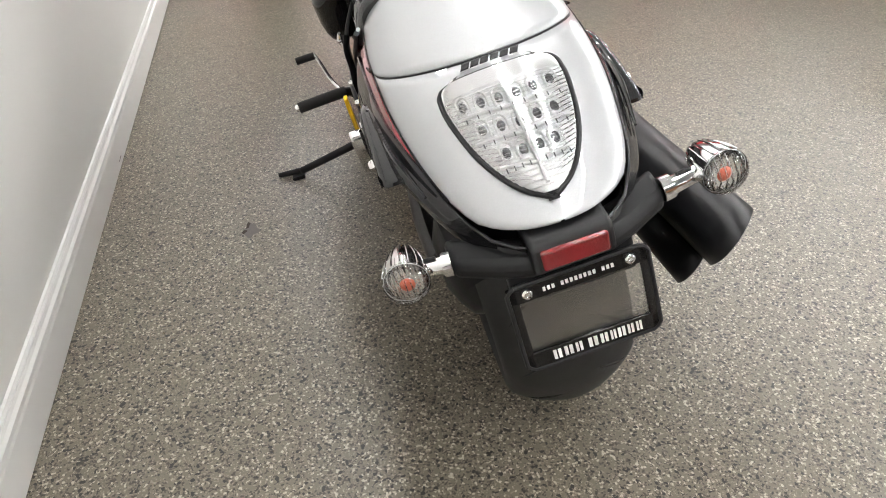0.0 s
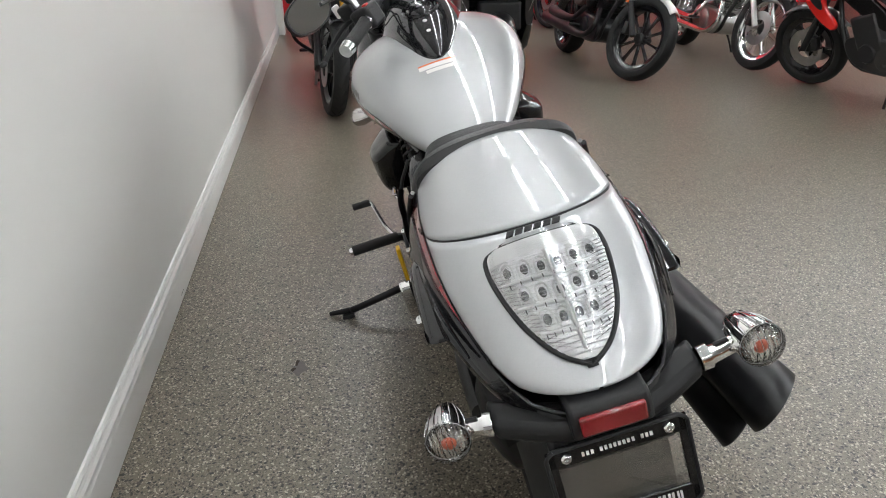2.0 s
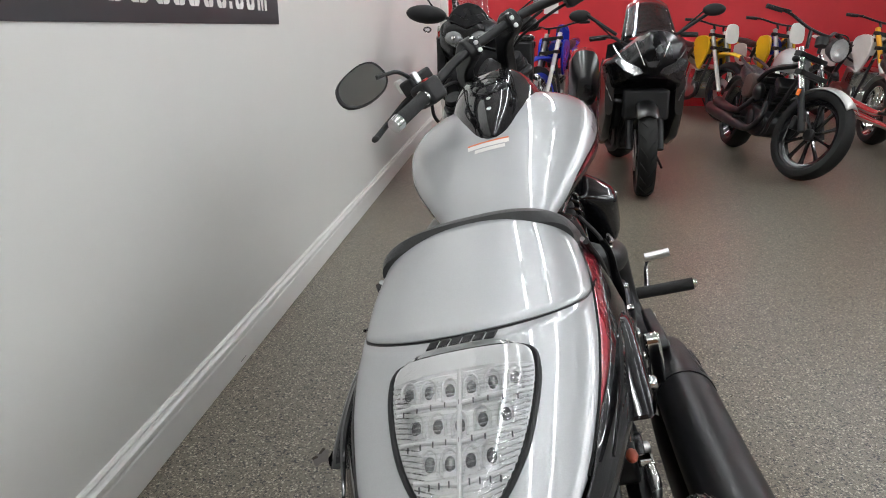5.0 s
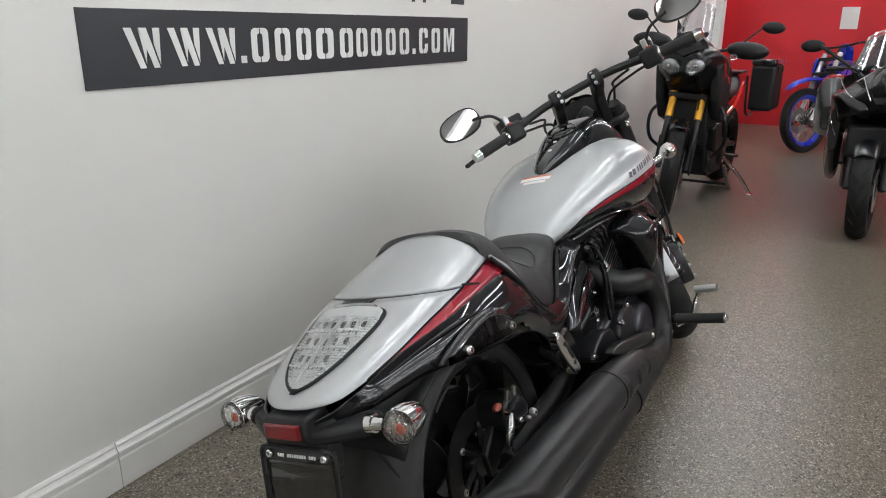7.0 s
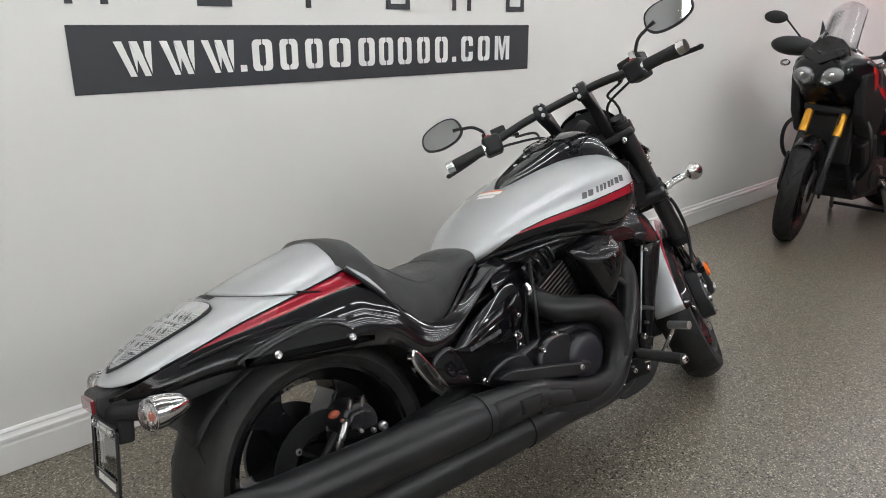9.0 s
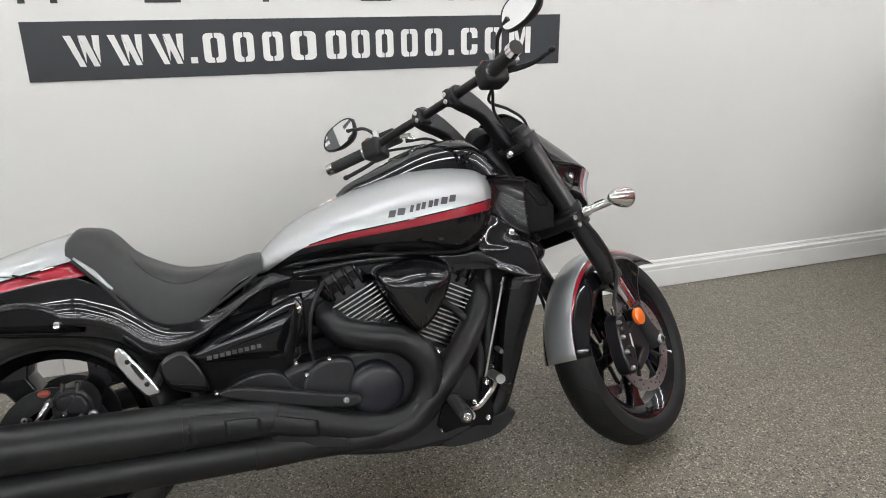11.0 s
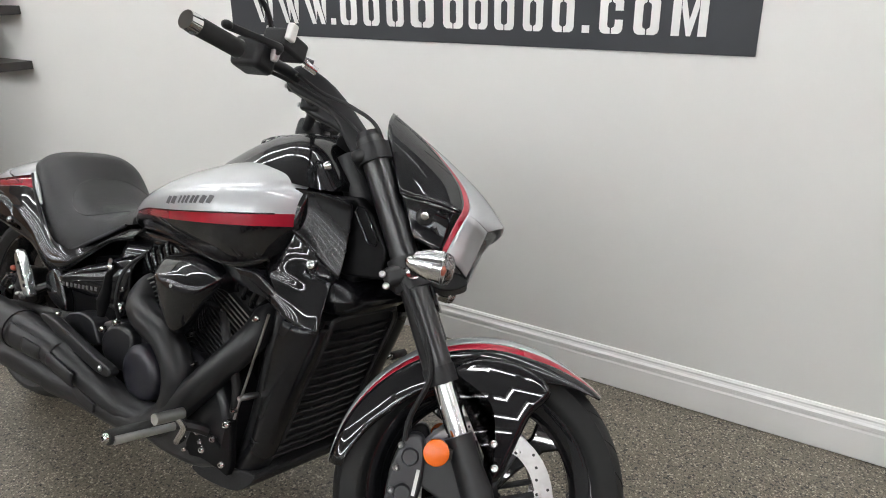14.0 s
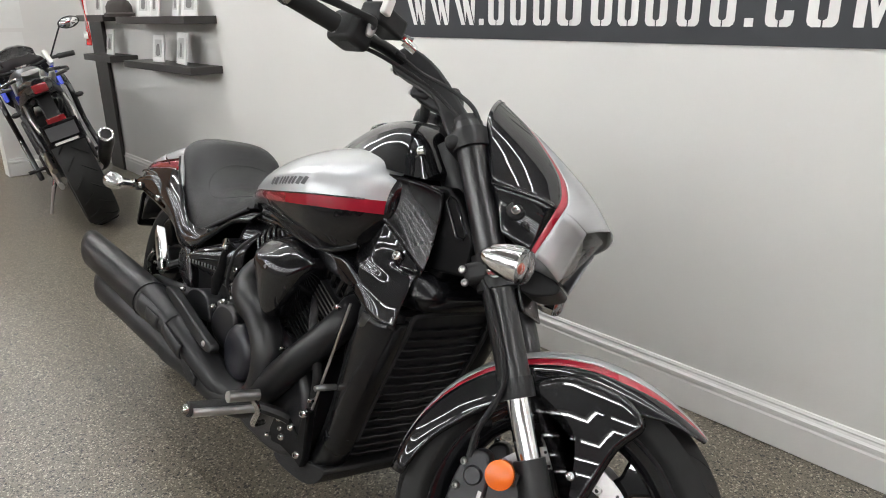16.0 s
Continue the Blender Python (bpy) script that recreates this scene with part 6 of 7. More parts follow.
# ---------- other motorcycles ----------
def other_bike(m, label, st):
    """A parked motorcycle, built with its rear contact at the origin and heading along x."""
    root = thing("motorcycle", m, label, "motorcycle", "parked motorcycles")
    g = st.get
    wb, Rf, Rr = g("wb", 1.45), g("Rf", .31), g("Rr", .31)
    rake = radians(g("rake", 26)); steer = radians(g("steer", 0)); lean = 0
    ax = Vector((-math.sin(rake), 0, math.cos(rake)))
    hz = g("head", .88)
    hp = Vector((wb - .04 - (hz - Rf) * math.tan(rake), 0, hz))
    SM = Matrix.Translation(hp) @ Matrix.Rotation(steer, 4, ax) @ Matrix.Translation(-hp)
    P = lambda n, b, mt, par=None, lb="", **k: part(n, b, mt, par or root, lb, **k)

    def F(b):
        b.transform(SM)
        return b
    body, frame_m = g("body", GUNMETAL), g("frame", MATT)
    kind, nsp = g("wheel", ("cast", 5))
    wheel_at("rear_wheel", (0, 0, Rr), Rr, g("Wr", .18), Rr - g("tr", .085), g("Wr", .18) * .8, kind, root, Matrix(), rim_mat=g("rim", BLACK), nspoke=nsp, seg=40)
    fw = wheel_at("front_wheel", (wb, 0, Rf), Rf, g("Wf", .12), Rf - g("tf", .08), g("Wf", .12) * .75, kind, root, SM, rim_mat=g("rim", BLACK), nspoke=nsp, seg=40)
    for s in ((-1, 1), (-1,), ())[2 - g("discs", 2)]:
        b = lathe([(.07, s * .065 - .002), (.14, s * .065 - .002), (.14, s * .065 + .002), (.07, s * .065 + .002)], 32, True); b.transform(SM @ Matrix.Translation((wb, 0, Rf)))
        part("brake_disc", b, DISC, fw)
    fy = g("fork_y", .10)
    top = hp + ax * .06
    bot = Vector((wb, 0, Rf))
    d = bot - top
    for s in (-1, 1):
        o = Vector((0, s * fy, 0))
        a, c = (top + o, top + d * .52 + o)
        leg = P("fork_leg", F(rod(a, c, g("fork_r", .026), 12)), g("fork_up", MATT), lb=g("fork_label", ""))
        part("fork_slider", F(rod(top + d * .5 + o, bot + o, g("fork_r2", .024), 12)), g("fork_lo", MATT), leg)
        if g("caliper", True):
            part("brake_caliper", F(box(wb - .10, s * (fy - .01), Rf + .05, .05, .05, .10)), DARKMETAL, leg, bevel=.008)
        if g("reflector", False):
            part("reflector", F(box(*(top + d * .55 + Vector((.0, s * (fy + .03), 0))), .03, .012, .05)), ORANGE, leg, bevel=.003)
    P("fork_clamp", F(box(*(top + d * .08), .07, fy * 2 + .07, .04)), MATT, bevel=.006)
    P("fork_clamp", F(box(*(top + d * .30), .07, fy * 2 + .07, .04)), MATT, bevel=.006)
    # frame, engine, exhaust
    for s in (-1, 1):
        P("frame_tube", tube([tuple(hp + Vector((0, s * .05, -.05))), (wb * .55, s * .13, hz - .12), (wb * .32, s * .12, .55), (wb * .26, s * .11, .42)], g("frame_r", .022), 8), frame_m)
        P("frame_tube", tube([tuple(hp + Vector((.03, s * .04, -.12))), (wb * .72, s * .12, .42), (wb * .62, s * .12, .24), (wb * .32, s * .12, .26), (wb * .27, s * .12, .42)], .017, 8), frame_m)
        P("swing_arm", tube([(0, s * .11, Rr), (wb * .15, s * .10, Rr + .03), (wb * .29, s * .08, .40)], .022, 8), g("swing", DARKMETAL))
        P("foot_peg", rod((wb * .42, s * .14, .33), (wb * .42, s * .27, .33), .012, 8), GRIP)
    P("seat_rail", tube([(wb * .35, -.08, .66), (.05, -.09, .78), (-.12, -.06, .82)], .014, 8), frame_m)
    P("seat_rail", tube([(wb * .35, .08, .66), (.05, .09, .78), (-.12, .06, .82)], .014, 8), frame_m)
    em = g("engine", DARKMETAL)
    P("engine", slab(rounded([(wb * .30, .30), (wb * .36, .24), (wb * .60, .22), (wb * .66, .32), (wb * .60, .42), (wb * .34, .45)], 3), -.15, .15), em, lb="engine crankcase", bevel=.02)
    for s in (-1, 1):
        b = lathe([(0, .012), (.06, .012), (.085, 0), (.085, -.05)], 24); b.transform(Matrix.Translation((wb * .47, s * .16, .33)) @ Matrix.Rotation(radians(0 if s > 0 else 180), 4, "X"))
        P("engine_cover", b, em, bevel=0)
    if g("vee", True):
        for tx, bx in ((wb * .40, wb * .45), (wb * .63, wb * .53)):
            a, c = Vector((bx, 0, .40)), Vector((tx, 0, .66))
            mm = Matrix.Translation(a) @ Vector((0, 0, 1)).rotation_difference(c - a).to_matrix().to_4x4()
            h = (c - a).length
            cy = P("cylinder", box(0, 0, h / 2, .10, .16, h, m=mm), em, bevel=.01)
            for k in range(8):
                part("cooling_fin", box(0, 0, h * (.12 + .08 * k), .15, .21, .007, m=mm), g("fins", em), cy, smooth=False)
            part("head_cover", box(0, 0, h * .92, .14, .19, h * .22, m=mm), g("heads", em), cy, bevel=.015)
        P("air_cleaner", ball((wb * .50, -.15, .56), .075, 1, .6, 1), g("air", em))
    else:
        P("cylinder_block", slab([(wb * .48, .40), (wb * .62, .36), (wb * .68, .58), (wb * .54, .64)], -.17, .17), em, bevel=.02)
    for pts, r, mt in g("pipes", [([(wb * .62, -.10, .42), (wb * .66, -.13, .28), (wb * .5, -.15, .2), (wb * .25, -.17, .27), (.12, -.20, .34), (-.22, -.22, .42)], [.022, .022, .024, .03, .05, .052], MATT)]):
        P("exhaust", tube(pts, r, 14), mt, lb="exhaust pipe")
    # tank and seat
    tz, tw, t0, t1 = g("tank_z", .98), g("tank_w", .15), g("tank0", wb * .40), g("tank1", wb * .70)
    tb = g("tank_b", tz - .22)
    rows = []
    for i in range(13):
        f = i / 12
        x = t0 + (t1 - t0) * f
        w = tw * (math.sin(math.pi * min(1, .12 + f * .78)) ** .55) * (.75 + .35 * f)
        zt = tb + (tz - tb) * (math.sin(math.pi * (.14 + .62 * f)) ** .7)
        rows.append([Vector((x, w * math.copysign(abs(math.sin(a)) ** .7, math.sin(a)), tb + (zt - tb) * max(0, math.cos(a * .5)) ** .8)) for a in steps(-math.pi, math.pi, 20)])
        for j, p in enumerate(rows[-1]):
            a = -math.pi + 2 * math.pi * j / 20
            p.y = w * math.copysign(math.sin(abs(a) / 2) ** .8, a) if abs(a) < math.pi else math.copysign(w * .9, a)
    P("fuel_tank", grid(rows, False, True), g("tank", body), lb=g("tank_label", ""))
    P("fuel_cap", rod((t1 - .10, 0, tz - .02), (t1 - .10, 0, tz + .006), .035, 18), g("cap", CHROME))
    sz, s0, s1, sw = g("seat_z", .80), g("seat0", -.10), g("seat1", wb * .44), g("seat_w", .14)
    rows = []
    for i in range(15):
        f = i / 14
        x = s0 + (s1 - s0) * f
        zt = sz + g("seat_rise", .06) * max(0, 1 - f * 2.2) - .03 * math.sin(math.pi * min(1, max(0, f - .25) / .75)) + g("seat_front", .02) * max(0, f - .8) * 5
        w = sw * (math.sin(math.pi * min(1, .10 + f * .8)) ** .5)
        rows.append([Vector((x, w * math.copysign(abs(math.sin(a)) ** .6, a), zt - .07 + .07 * abs(math.cos(a)) ** .6)) for a in steps(-math.pi / 2, math.pi / 2, 12)])
    P("seat", grid(rows, False, True), g("seat_m", VINYL), lb="black seat", solid=.01)
    # fenders
    if g("rear_fender", True):
        rf = Rr + .045
        P("rear_fender", sheet(lambda t, v: Vector((rf * math.cos(t), g("Wr", .18) * .58 * v, Rr + rf * math.sin(t) - .03 * v * v)), steps(radians(40), radians(g("rf_end", 150)), 18), steps(-1, 1, 6)), g("rf_m", body), solid=.004)
    if g("front_fender", "low") == "low":
        ff = Rf + .022
        P("front_fender", F(sheet(lambda t, v: Vector((wb + ff * math.cos(t), g("Wf", .12) * .58 * v, Rf + ff * math.sin(t) - .03 * v * v)), steps(radians(g("ff0", 50)), radians(g("ff1", 150)), 16), steps(-1, 1, 6))), g("ff_m", body), solid=.004)
    else:
        P("front_fender", F(grid([[Vector((x, w * v, z - .03 * v * v)) for v in steps(-1, 1, 6)] for x, w, z in ((wb - .36, .05, .74), (wb - .22, .075, .79), (wb, .07, .80), (wb + .18, .055, .765), (wb + .30, .025, .70))])), g("ff_m", body), lb="high plastic front fender", solid=.005)
    # bars
    bz = g("bar_z", 1.08); bx = hp.x - .10 + g("bar_dx", 0); bw = g("bar_w", .38)
    hb = P("handlebar", F(tube([(bx - .10, -bw, bz - .01), (bx - .05, -bw * .62, bz), (bx + .05, -.10, bz - g("bar_drop", .06)), (bx + .05, .10, bz - g("bar_drop", .06)), (bx - .05, bw * .62, bz), (bx - .10, bw, bz - .01)], .012, 8)), g("bar_m", MATT))
    for s in (-1, 1):
        part("grip", F(rod((bx - .066, s * bw * .72, bz - .002), (bx - .10, s * (bw + .01), bz - .01), .018, 10)), GRIP, hb)
        part("lever", F(tube([(bx - .02, s * bw * .62, bz), (bx + .02, s * bw * .75, bz), (bx - .04, s * bw, bz - .01)], .006, 6)), MATT, hb)
        part("riser", F(rod(tuple(hp + Vector((-.02, s * .06, .06))), (bx + .05, s * .07, bz - g("bar_drop", .06)), .014, 8)), MATT, hb)
        if g("mirrors", True):
            q = Vector(g("mirror_at", (bx + .02, bw + .06, bz + .16)))
            mr = P("mirror", F(rod((bx + .02, s * min(bw * .6, abs(q.y) * .75), bz), (q.x, s * (q.y - .06), q.z), .006, 6)), MATT, lb="black mirror")
            part("mirror_shell", F(ball((q.x, s * q.y, q.z), .075, .3, 1, .55, 14, 8)), g("mirror_m", PLASTIC), mr)
            part("mirror_glass", F(ball((q.x - .012, s * q.y, q.z), .066, .22, 1, .52, 14, 8)), MIRROR, mr)
        if g("guards", False):
            P("hand_guard", F(ball((bx + .03, s * (bw - .07), bz + .0), .15, .45, .95, .42, 16, 10)), PLASTIC, lb="black hand guard")
    for s in (-1, 1):
        if g("signals", True):
            c = hp + Vector((.08, s * g("sig_y", .20), g("sig_dz", -.05)))
            sg = P("turn_signal", F(ball(c, .03, 1.2, .8, .8, 12, 8)), g("sig_m", ORANGE), lb="turn signal")
            part("stalk", F(rod(hp + Vector((.05, s * .08, -.05)), c, .006, 6)), MATT, sg)
    # lights
    if g("lamp", "round") == "round":
        c = hp + Vector((.14 + g("lamp_dx", 0), 0, g("lamp_dz", -.02)))
        b = lathe([(0, -.08), (.05, -.07), (.082, -.01), (.086, .02)], 24); b.transform(Matrix.Translation(c) @ Matrix.Rotation(radians(-90), 4, "Z"))
        hl = P("headlight", F(b), g("lamp_m", CHROME), lb="round headlight")
        b = lathe([(0, .035), (.05, .03), (.082, .018)], 24); b.transform(Matrix.Translation(c) @ Matrix.Rotation(radians(-90), 4, "Z"))
        part("headlight_lens", F(b), LENS, hl)
        b = lathe([(0, -.04), (.05, -.02), (.08, .015)], 24); b.transform(Matrix.Translation(c) @ Matrix.Rotation(radians(-90), 4, "Z"))
        part("headlight_reflector", F(b), REFLECTOR, hl)
        P("gauge", F(rod(tuple(hp + Vector((.04, 0, .10))), tuple(hp + Vector((.02, 0, .16))), .045, 16)), MATT, lb="round instrument")
    if g("tail_light", True):
        P("tail_light", box(-.22, 0, .80, .05, .09, .05), REDLENS, lb="red tail light", bevel=.01)
    if g("stand", True):
        P("side_stand", tube([(wb * .42, .12, .26), (wb * .40, .22, .12), (wb * .39, .28, .012)], .010, 8), g("stand_m", MATT), lb="side stand")
    return root, P, F, hp


def at_ground(x, y, yaw, lean=0):
    return Matrix.Translation((x, y, 0)) @ Matrix.Rotation(radians(yaw), 4, "Z") @ Matrix.Rotation(radians(-lean), 4, "X")


def facing(front_xy, yaw, wb, lean=0):
    """Pose from the front wheel's place."""
    return at_ground(front_xy[0] - wb * math.cos(radians(yaw)), front_xy[1] - wb * math.sin(radians(yaw)), yaw, lean)


def loft(stations, n=16, ends=True):
    """Body through stations (x, half width, bottom, top, roundness)."""
    rows = []
    for x, w, z0, z1, e in stations:
        c, h = (z0 + z1) / 2, (z1 - z0) / 2
        rows.append([Vector((x, w * math.copysign(abs(math.cos(a)) ** e, math.cos(a)), c + h * math.copysign(abs(math.sin(a)) ** e, math.sin(a)))) for a in (2 * math.pi * k / n for k in range(n))])
    return grid(rows, True, ends)


def pannier(P, s, x, y, z, sx, sy, sz, label):
    c = P("pannier", box(x, s * y, z, sx, sy, sz), PLASTIC, lb=label, bevel=.03)
    part("pannier_lid", box(x, s * y, z + sz / 2 + .02, sx * 1.02, sy * 1.02, .05), GUNMETAL, c, bevel=.015)
    for d in (-.25, .25):
        part("latch", box(x + sx * d, s * (y + sy / 2 + .004), z + sz / 2 - .04, .04, .012, .05), MATT, c, bevel=.003)


def shell(stations):
    """Angular faired body through half sections listed from the top centre line down to the bottom one."""
    rows = []
    for x, half in stations:
        rows.append([Vector((x, y, z)) for y, z in half] + [Vector((x, -y, z)) for y, z in reversed(half[1:-1])])
    return grid(rows, True, True)


def facing_plate(outline, x0, x1, tilt=0):
    """A piece seen from the front: outline in (y, z), thickness along x."""
    b = slab(outline, x0, x1)
    for v in b.verts:
        v.co = Vector((v.co.y, v.co.x, v.co.z))
    bmesh.ops.recalc_face_normals(b, faces=b.faces)
    if tilt:
        z0 = sum(p[1] for p in outline) / len(outline)
        for v in b.verts:
            v.co.x -= (v.co.z - z0) * tilt + abs(v.co.y) * .25
    return b


def HB(pts):
    return [(.005 + y * 1.22, 1.045 + (z - 1.045) * 1.22) for y, z in pts]


def tyre_tread(root, F, c, R, W, n):
    """Slanted tread grooves round a front tyre, their recess shade put into the colour."""
    b = bmesh.new()
    for k in range(n):
        for s in (-1, 1):
            pts = []
            for i in range(5):
                f = i / 4
                y = s * W * (.03 + .36 * f)
                t = 2 * math.pi * (k + (.5 if s > 0 else 0)) / n + .20 * f
                r = float(np.interp(abs(y), [0, W * .22, W * .36, W * .5], [R + .001, R - .004, R - .011, R - .03]))
                pts.append((r * math.cos(t), y, r * math.sin(t)))
            tube(pts, [.003, .005, .004], 5, True, 2, bm=b)
    b.transform(Matrix.Translation(c))
    return part("tread_groove", F(b), bpy.data.materials["groove_shade_rubber"], root)


# adventure tourer by the wall, gold forks
r, P, F, hp = other_bike(facing((1.93, -.62), 177, 1.52), "black adventure touring motorcycle with gold forks and panniers", dict(
    wb=1.52, Rf=.335, Rr=.33, head=.98, fork_up=GOLD, fork_label="gold fork leg", fork_r=.027, lamp="none", discs=2, bar_z=1.17, bar_w=.40, bar_drop=.03, guards=True, seat_z=.86, tank_z=1.08, tank_w=.20, tank=GUNMETAL,
    mirror_at=(1.16, .46, 1.34), signals=False, vee=False, ff_m=SATIN, ff0=62, ff1=125, rear_fender=False, steer=13, stand=False, wheel=("cast", 10), Wf=.105))
P("nose_fairing", shell([(1.47, [(0, 1.12), (.06, 1.13), (.13, 1.12), (.15, 1.05), (.09, .97), (0, .99)]), (1.40, [(0, 1.19), (.09, 1.19), (.18, 1.13), (.19, 1.03), (.11, .92), (0, .93)]),
    (1.25, [(0, 1.20), (.11, 1.20), (.21, 1.12), (.22, .95), (.13, .84), (0, .84)]), (1.05, [(0, 1.14), (.12, 1.13), (.22, 1.06), (.22, .84), (.13, .76), (0, .76)]), (.90, [(0, 1.06), (.1, 1.06), (.19, .98), (.19, .80), (.1, .74), (0, .74)])]), SATIN, lb="black angular front fairing", bevel=.024)
P("radiator", box(1.18, 0, .66, .06, .30, .38), PLASTIC, lb="black radiator", bevel=.02)
P("fork_shield", box(1.20, 0, .86, .10, .26, .16), PLASTIC, bevel=.02)
P("screen_base", facing_plate([(-.15, 1.14), (-.04, 1.11), (0, 1.09), (.04, 1.11), (.15, 1.14), (.12, 1.20), (.07, 1.25), (0, 1.27), (-.07, 1.25), (-.12, 1.20)], 1.40, 1.425, .45), SATIN, lb="dark plastic screen base", bevel=.004)
for s in (-1, 1):
    P("side_fairing", slab([(1.34, 1.04), (1.29, .80), (1.20, .66), (1.06, .62), (.94, .74), (.92, .98), (1.1, 1.08)], s * .16, s * .225), PLASTIC, lb="gloss black side fairing", smooth=False, bevel=.02)
    P("side_badge", slab([(1.14, .98), (1.02, .94), (.98, .88), (1.06, .92)], s * .2265, s * .229), REDPAINT, smooth=False)
    P("crash_bar", tube([(1.1, s * .14, .80), (1.22, s * .26, .70), (1.18, s * .27, .50), (1.0, s * .16, .36)], .013, 8), MATT)
    hl = P("headlight", facing_plate([(s * y, z) for y, z in HB(((.014, 1.010), (.022, 1.062), (.070, 1.092), (.128, 1.098), (.140, 1.068), (.108, 1.020), (.050, .992)))], 1.45, 1.487, .35), MATT, lb="almond-shaped headlight", bevel=.004)
    part("lamp_bowl", ball((1.462, s * .088, 1.046), .050, .62, 1.2, .9, 16, 10), LEDLENS, hl)
    part("lamp_bowl", ball((1.468, s * .042, 1.033), .024, .8, 1, 1, 14, 8), LEDLENS, hl)
    part("lamp_bulb", ball((1.492, s * .088, 1.046), .014, .8, 1, 1, 12, 8), CHROME, hl)
    part("headlight_lens", facing_plate([(s * y, z) for y, z in HB(((.020, 1.014), (.027, 1.058), (.072, 1.086), (.124, 1.092), (.133, 1.066), (.104, 1.024), (.052, .998)))], 1.488, 1.4905, .35), LENS, hl)
    pannier(P, s, -.02, .31, .82, .40, .19, .37, "black hard pannier case")
    P("signal", ball((1.30, s * .29, 1.10), .03, 1.3, 1, .7, 12, 8), LENS)
P("windscreen", sheet(lambda u, v: Vector((1.35 - .20 * u, .14 * v * (1 - .25 * u), 1.13 + .34 * u - .05 * v * v)), steps(0, 1, 8), steps(-1, 1, 12)), GLASS, lb="clear tall windscreen", solid=.003)
P("screen_bracket", facing_plate([(-.05, 1.22), (-.12, 1.22), (-.14, 1.36), (-.10, 1.30)], 1.255, 1.262, .4), PLASTIC, lb="black screen bracket")
for bz in (1.25, 1.30):
    P("bracket_knob", rod((1.262 - .4 * (bz - 1.28), -.10, bz), (1.275 - .4 * (bz - 1.28), -.10, bz), .010, 12), MATT)
P("skid_plate", slab([(.5, .18), (.95, .2), (1.02, .34), (.95, .36), (.55, .24)], -.13, .13), DARKMETAL, bevel=.01)
P("centre_stand", tube([(.52, -.16, .22), (.46, -.19, .06), (.42, -.2, .012)], .014, 8), STEEL)
P("centre_stand", tube([(.52, .16, .22), (.46, .19, .06), (.42, .2, .012)], .014, 8), STEEL)
P("centre_stand_bar", rod((.44, -.2, .05), (.44, .2, .05), .012, 8), MATT)
tyre_tread(r, F, (1.52, 0, .335), .335, .105, 22)
for s in (-1, 1):
    P("tank_accent", slab([(1.06, 1.03), (.98, 1.01), (.88, .90), (.90, .86), (.97, .93)], s * .196, s * .212), REDPAINT, lb="red tank side accent", bevel=.004)
    P("fairing_accent", slab([(1.24, 1.10), (1.18, 1.09), (1.13, .97), (1.17, .94)], s * .215, s * .228), REDPAINT, lb="red fairing accent", bevel=.004)
    P("fairing_trim", tube([(1.30, s * .21, 1.12), (1.16, s * .235, 1.06), (1.08, s * .225, .96)], .008, 8), STEEL, lb="brushed metal fairing trim")
    P("rear_frame", tube([(.62, s * .13, .62), (.34, s * .15, .70), (.10, s * .16, .86)], .016, 8), REDPAINT, lb="red rear frame tube")
    P("pannier_rack", tube([(.22, s * .20, .92), (.18, s * .21, .62), (-.16, s * .21, .62), (-.20, s * .20, .92)], .010, 8), MATT)
    P("heel_plate", slab([(.70, .42), (.62, .40), (.56, .30), (.60, .26), (.68, .30)], s * .15, s * .165), STEEL, bevel=.004)
    P("boot_peg", box(.66, s * .23, .33, .05, .11, .02), MATT, bevel=.006)
    P("caliper_line", tube([(1.40, s * .09, .45), (1.34, s * .10, .62), (1.28, s * .09, .80)], .006, 6), PLASTIC)
    P("fork_guard", F(slab([(1.47, .56), (1.50, .55), (1.545, .34), (1.50, .30), (1.47, .40)], s * .112, s * .128)), PLASTIC, lb="black fork guard", bevel=.006)
P("long_stand", tube([(.62, .17, .30), (.56, .30, .14), (.53, .38, .02)], [.015, .013, .011], 10), CHROME, lb="bright steel side stand")
P("stand_foot", box(.525, .385, .008, .07, .045, .014), CHROME, bevel=.004)
P("visor", facing_plate([(-.13, 1.16), (0, 1.105), (.13, 1.16), (.10, 1.20), (.05, 1.185), (0, 1.16), (-.05, 1.185), (-.10, 1.20)], 1.44, 1.47, .45), SATIN, lb="dark peaked brow over the lamps", bevel=.006)
P("luggage_rack", box(-.12, 0, .93, .30, .22, .02), MATT, bevel=.008)

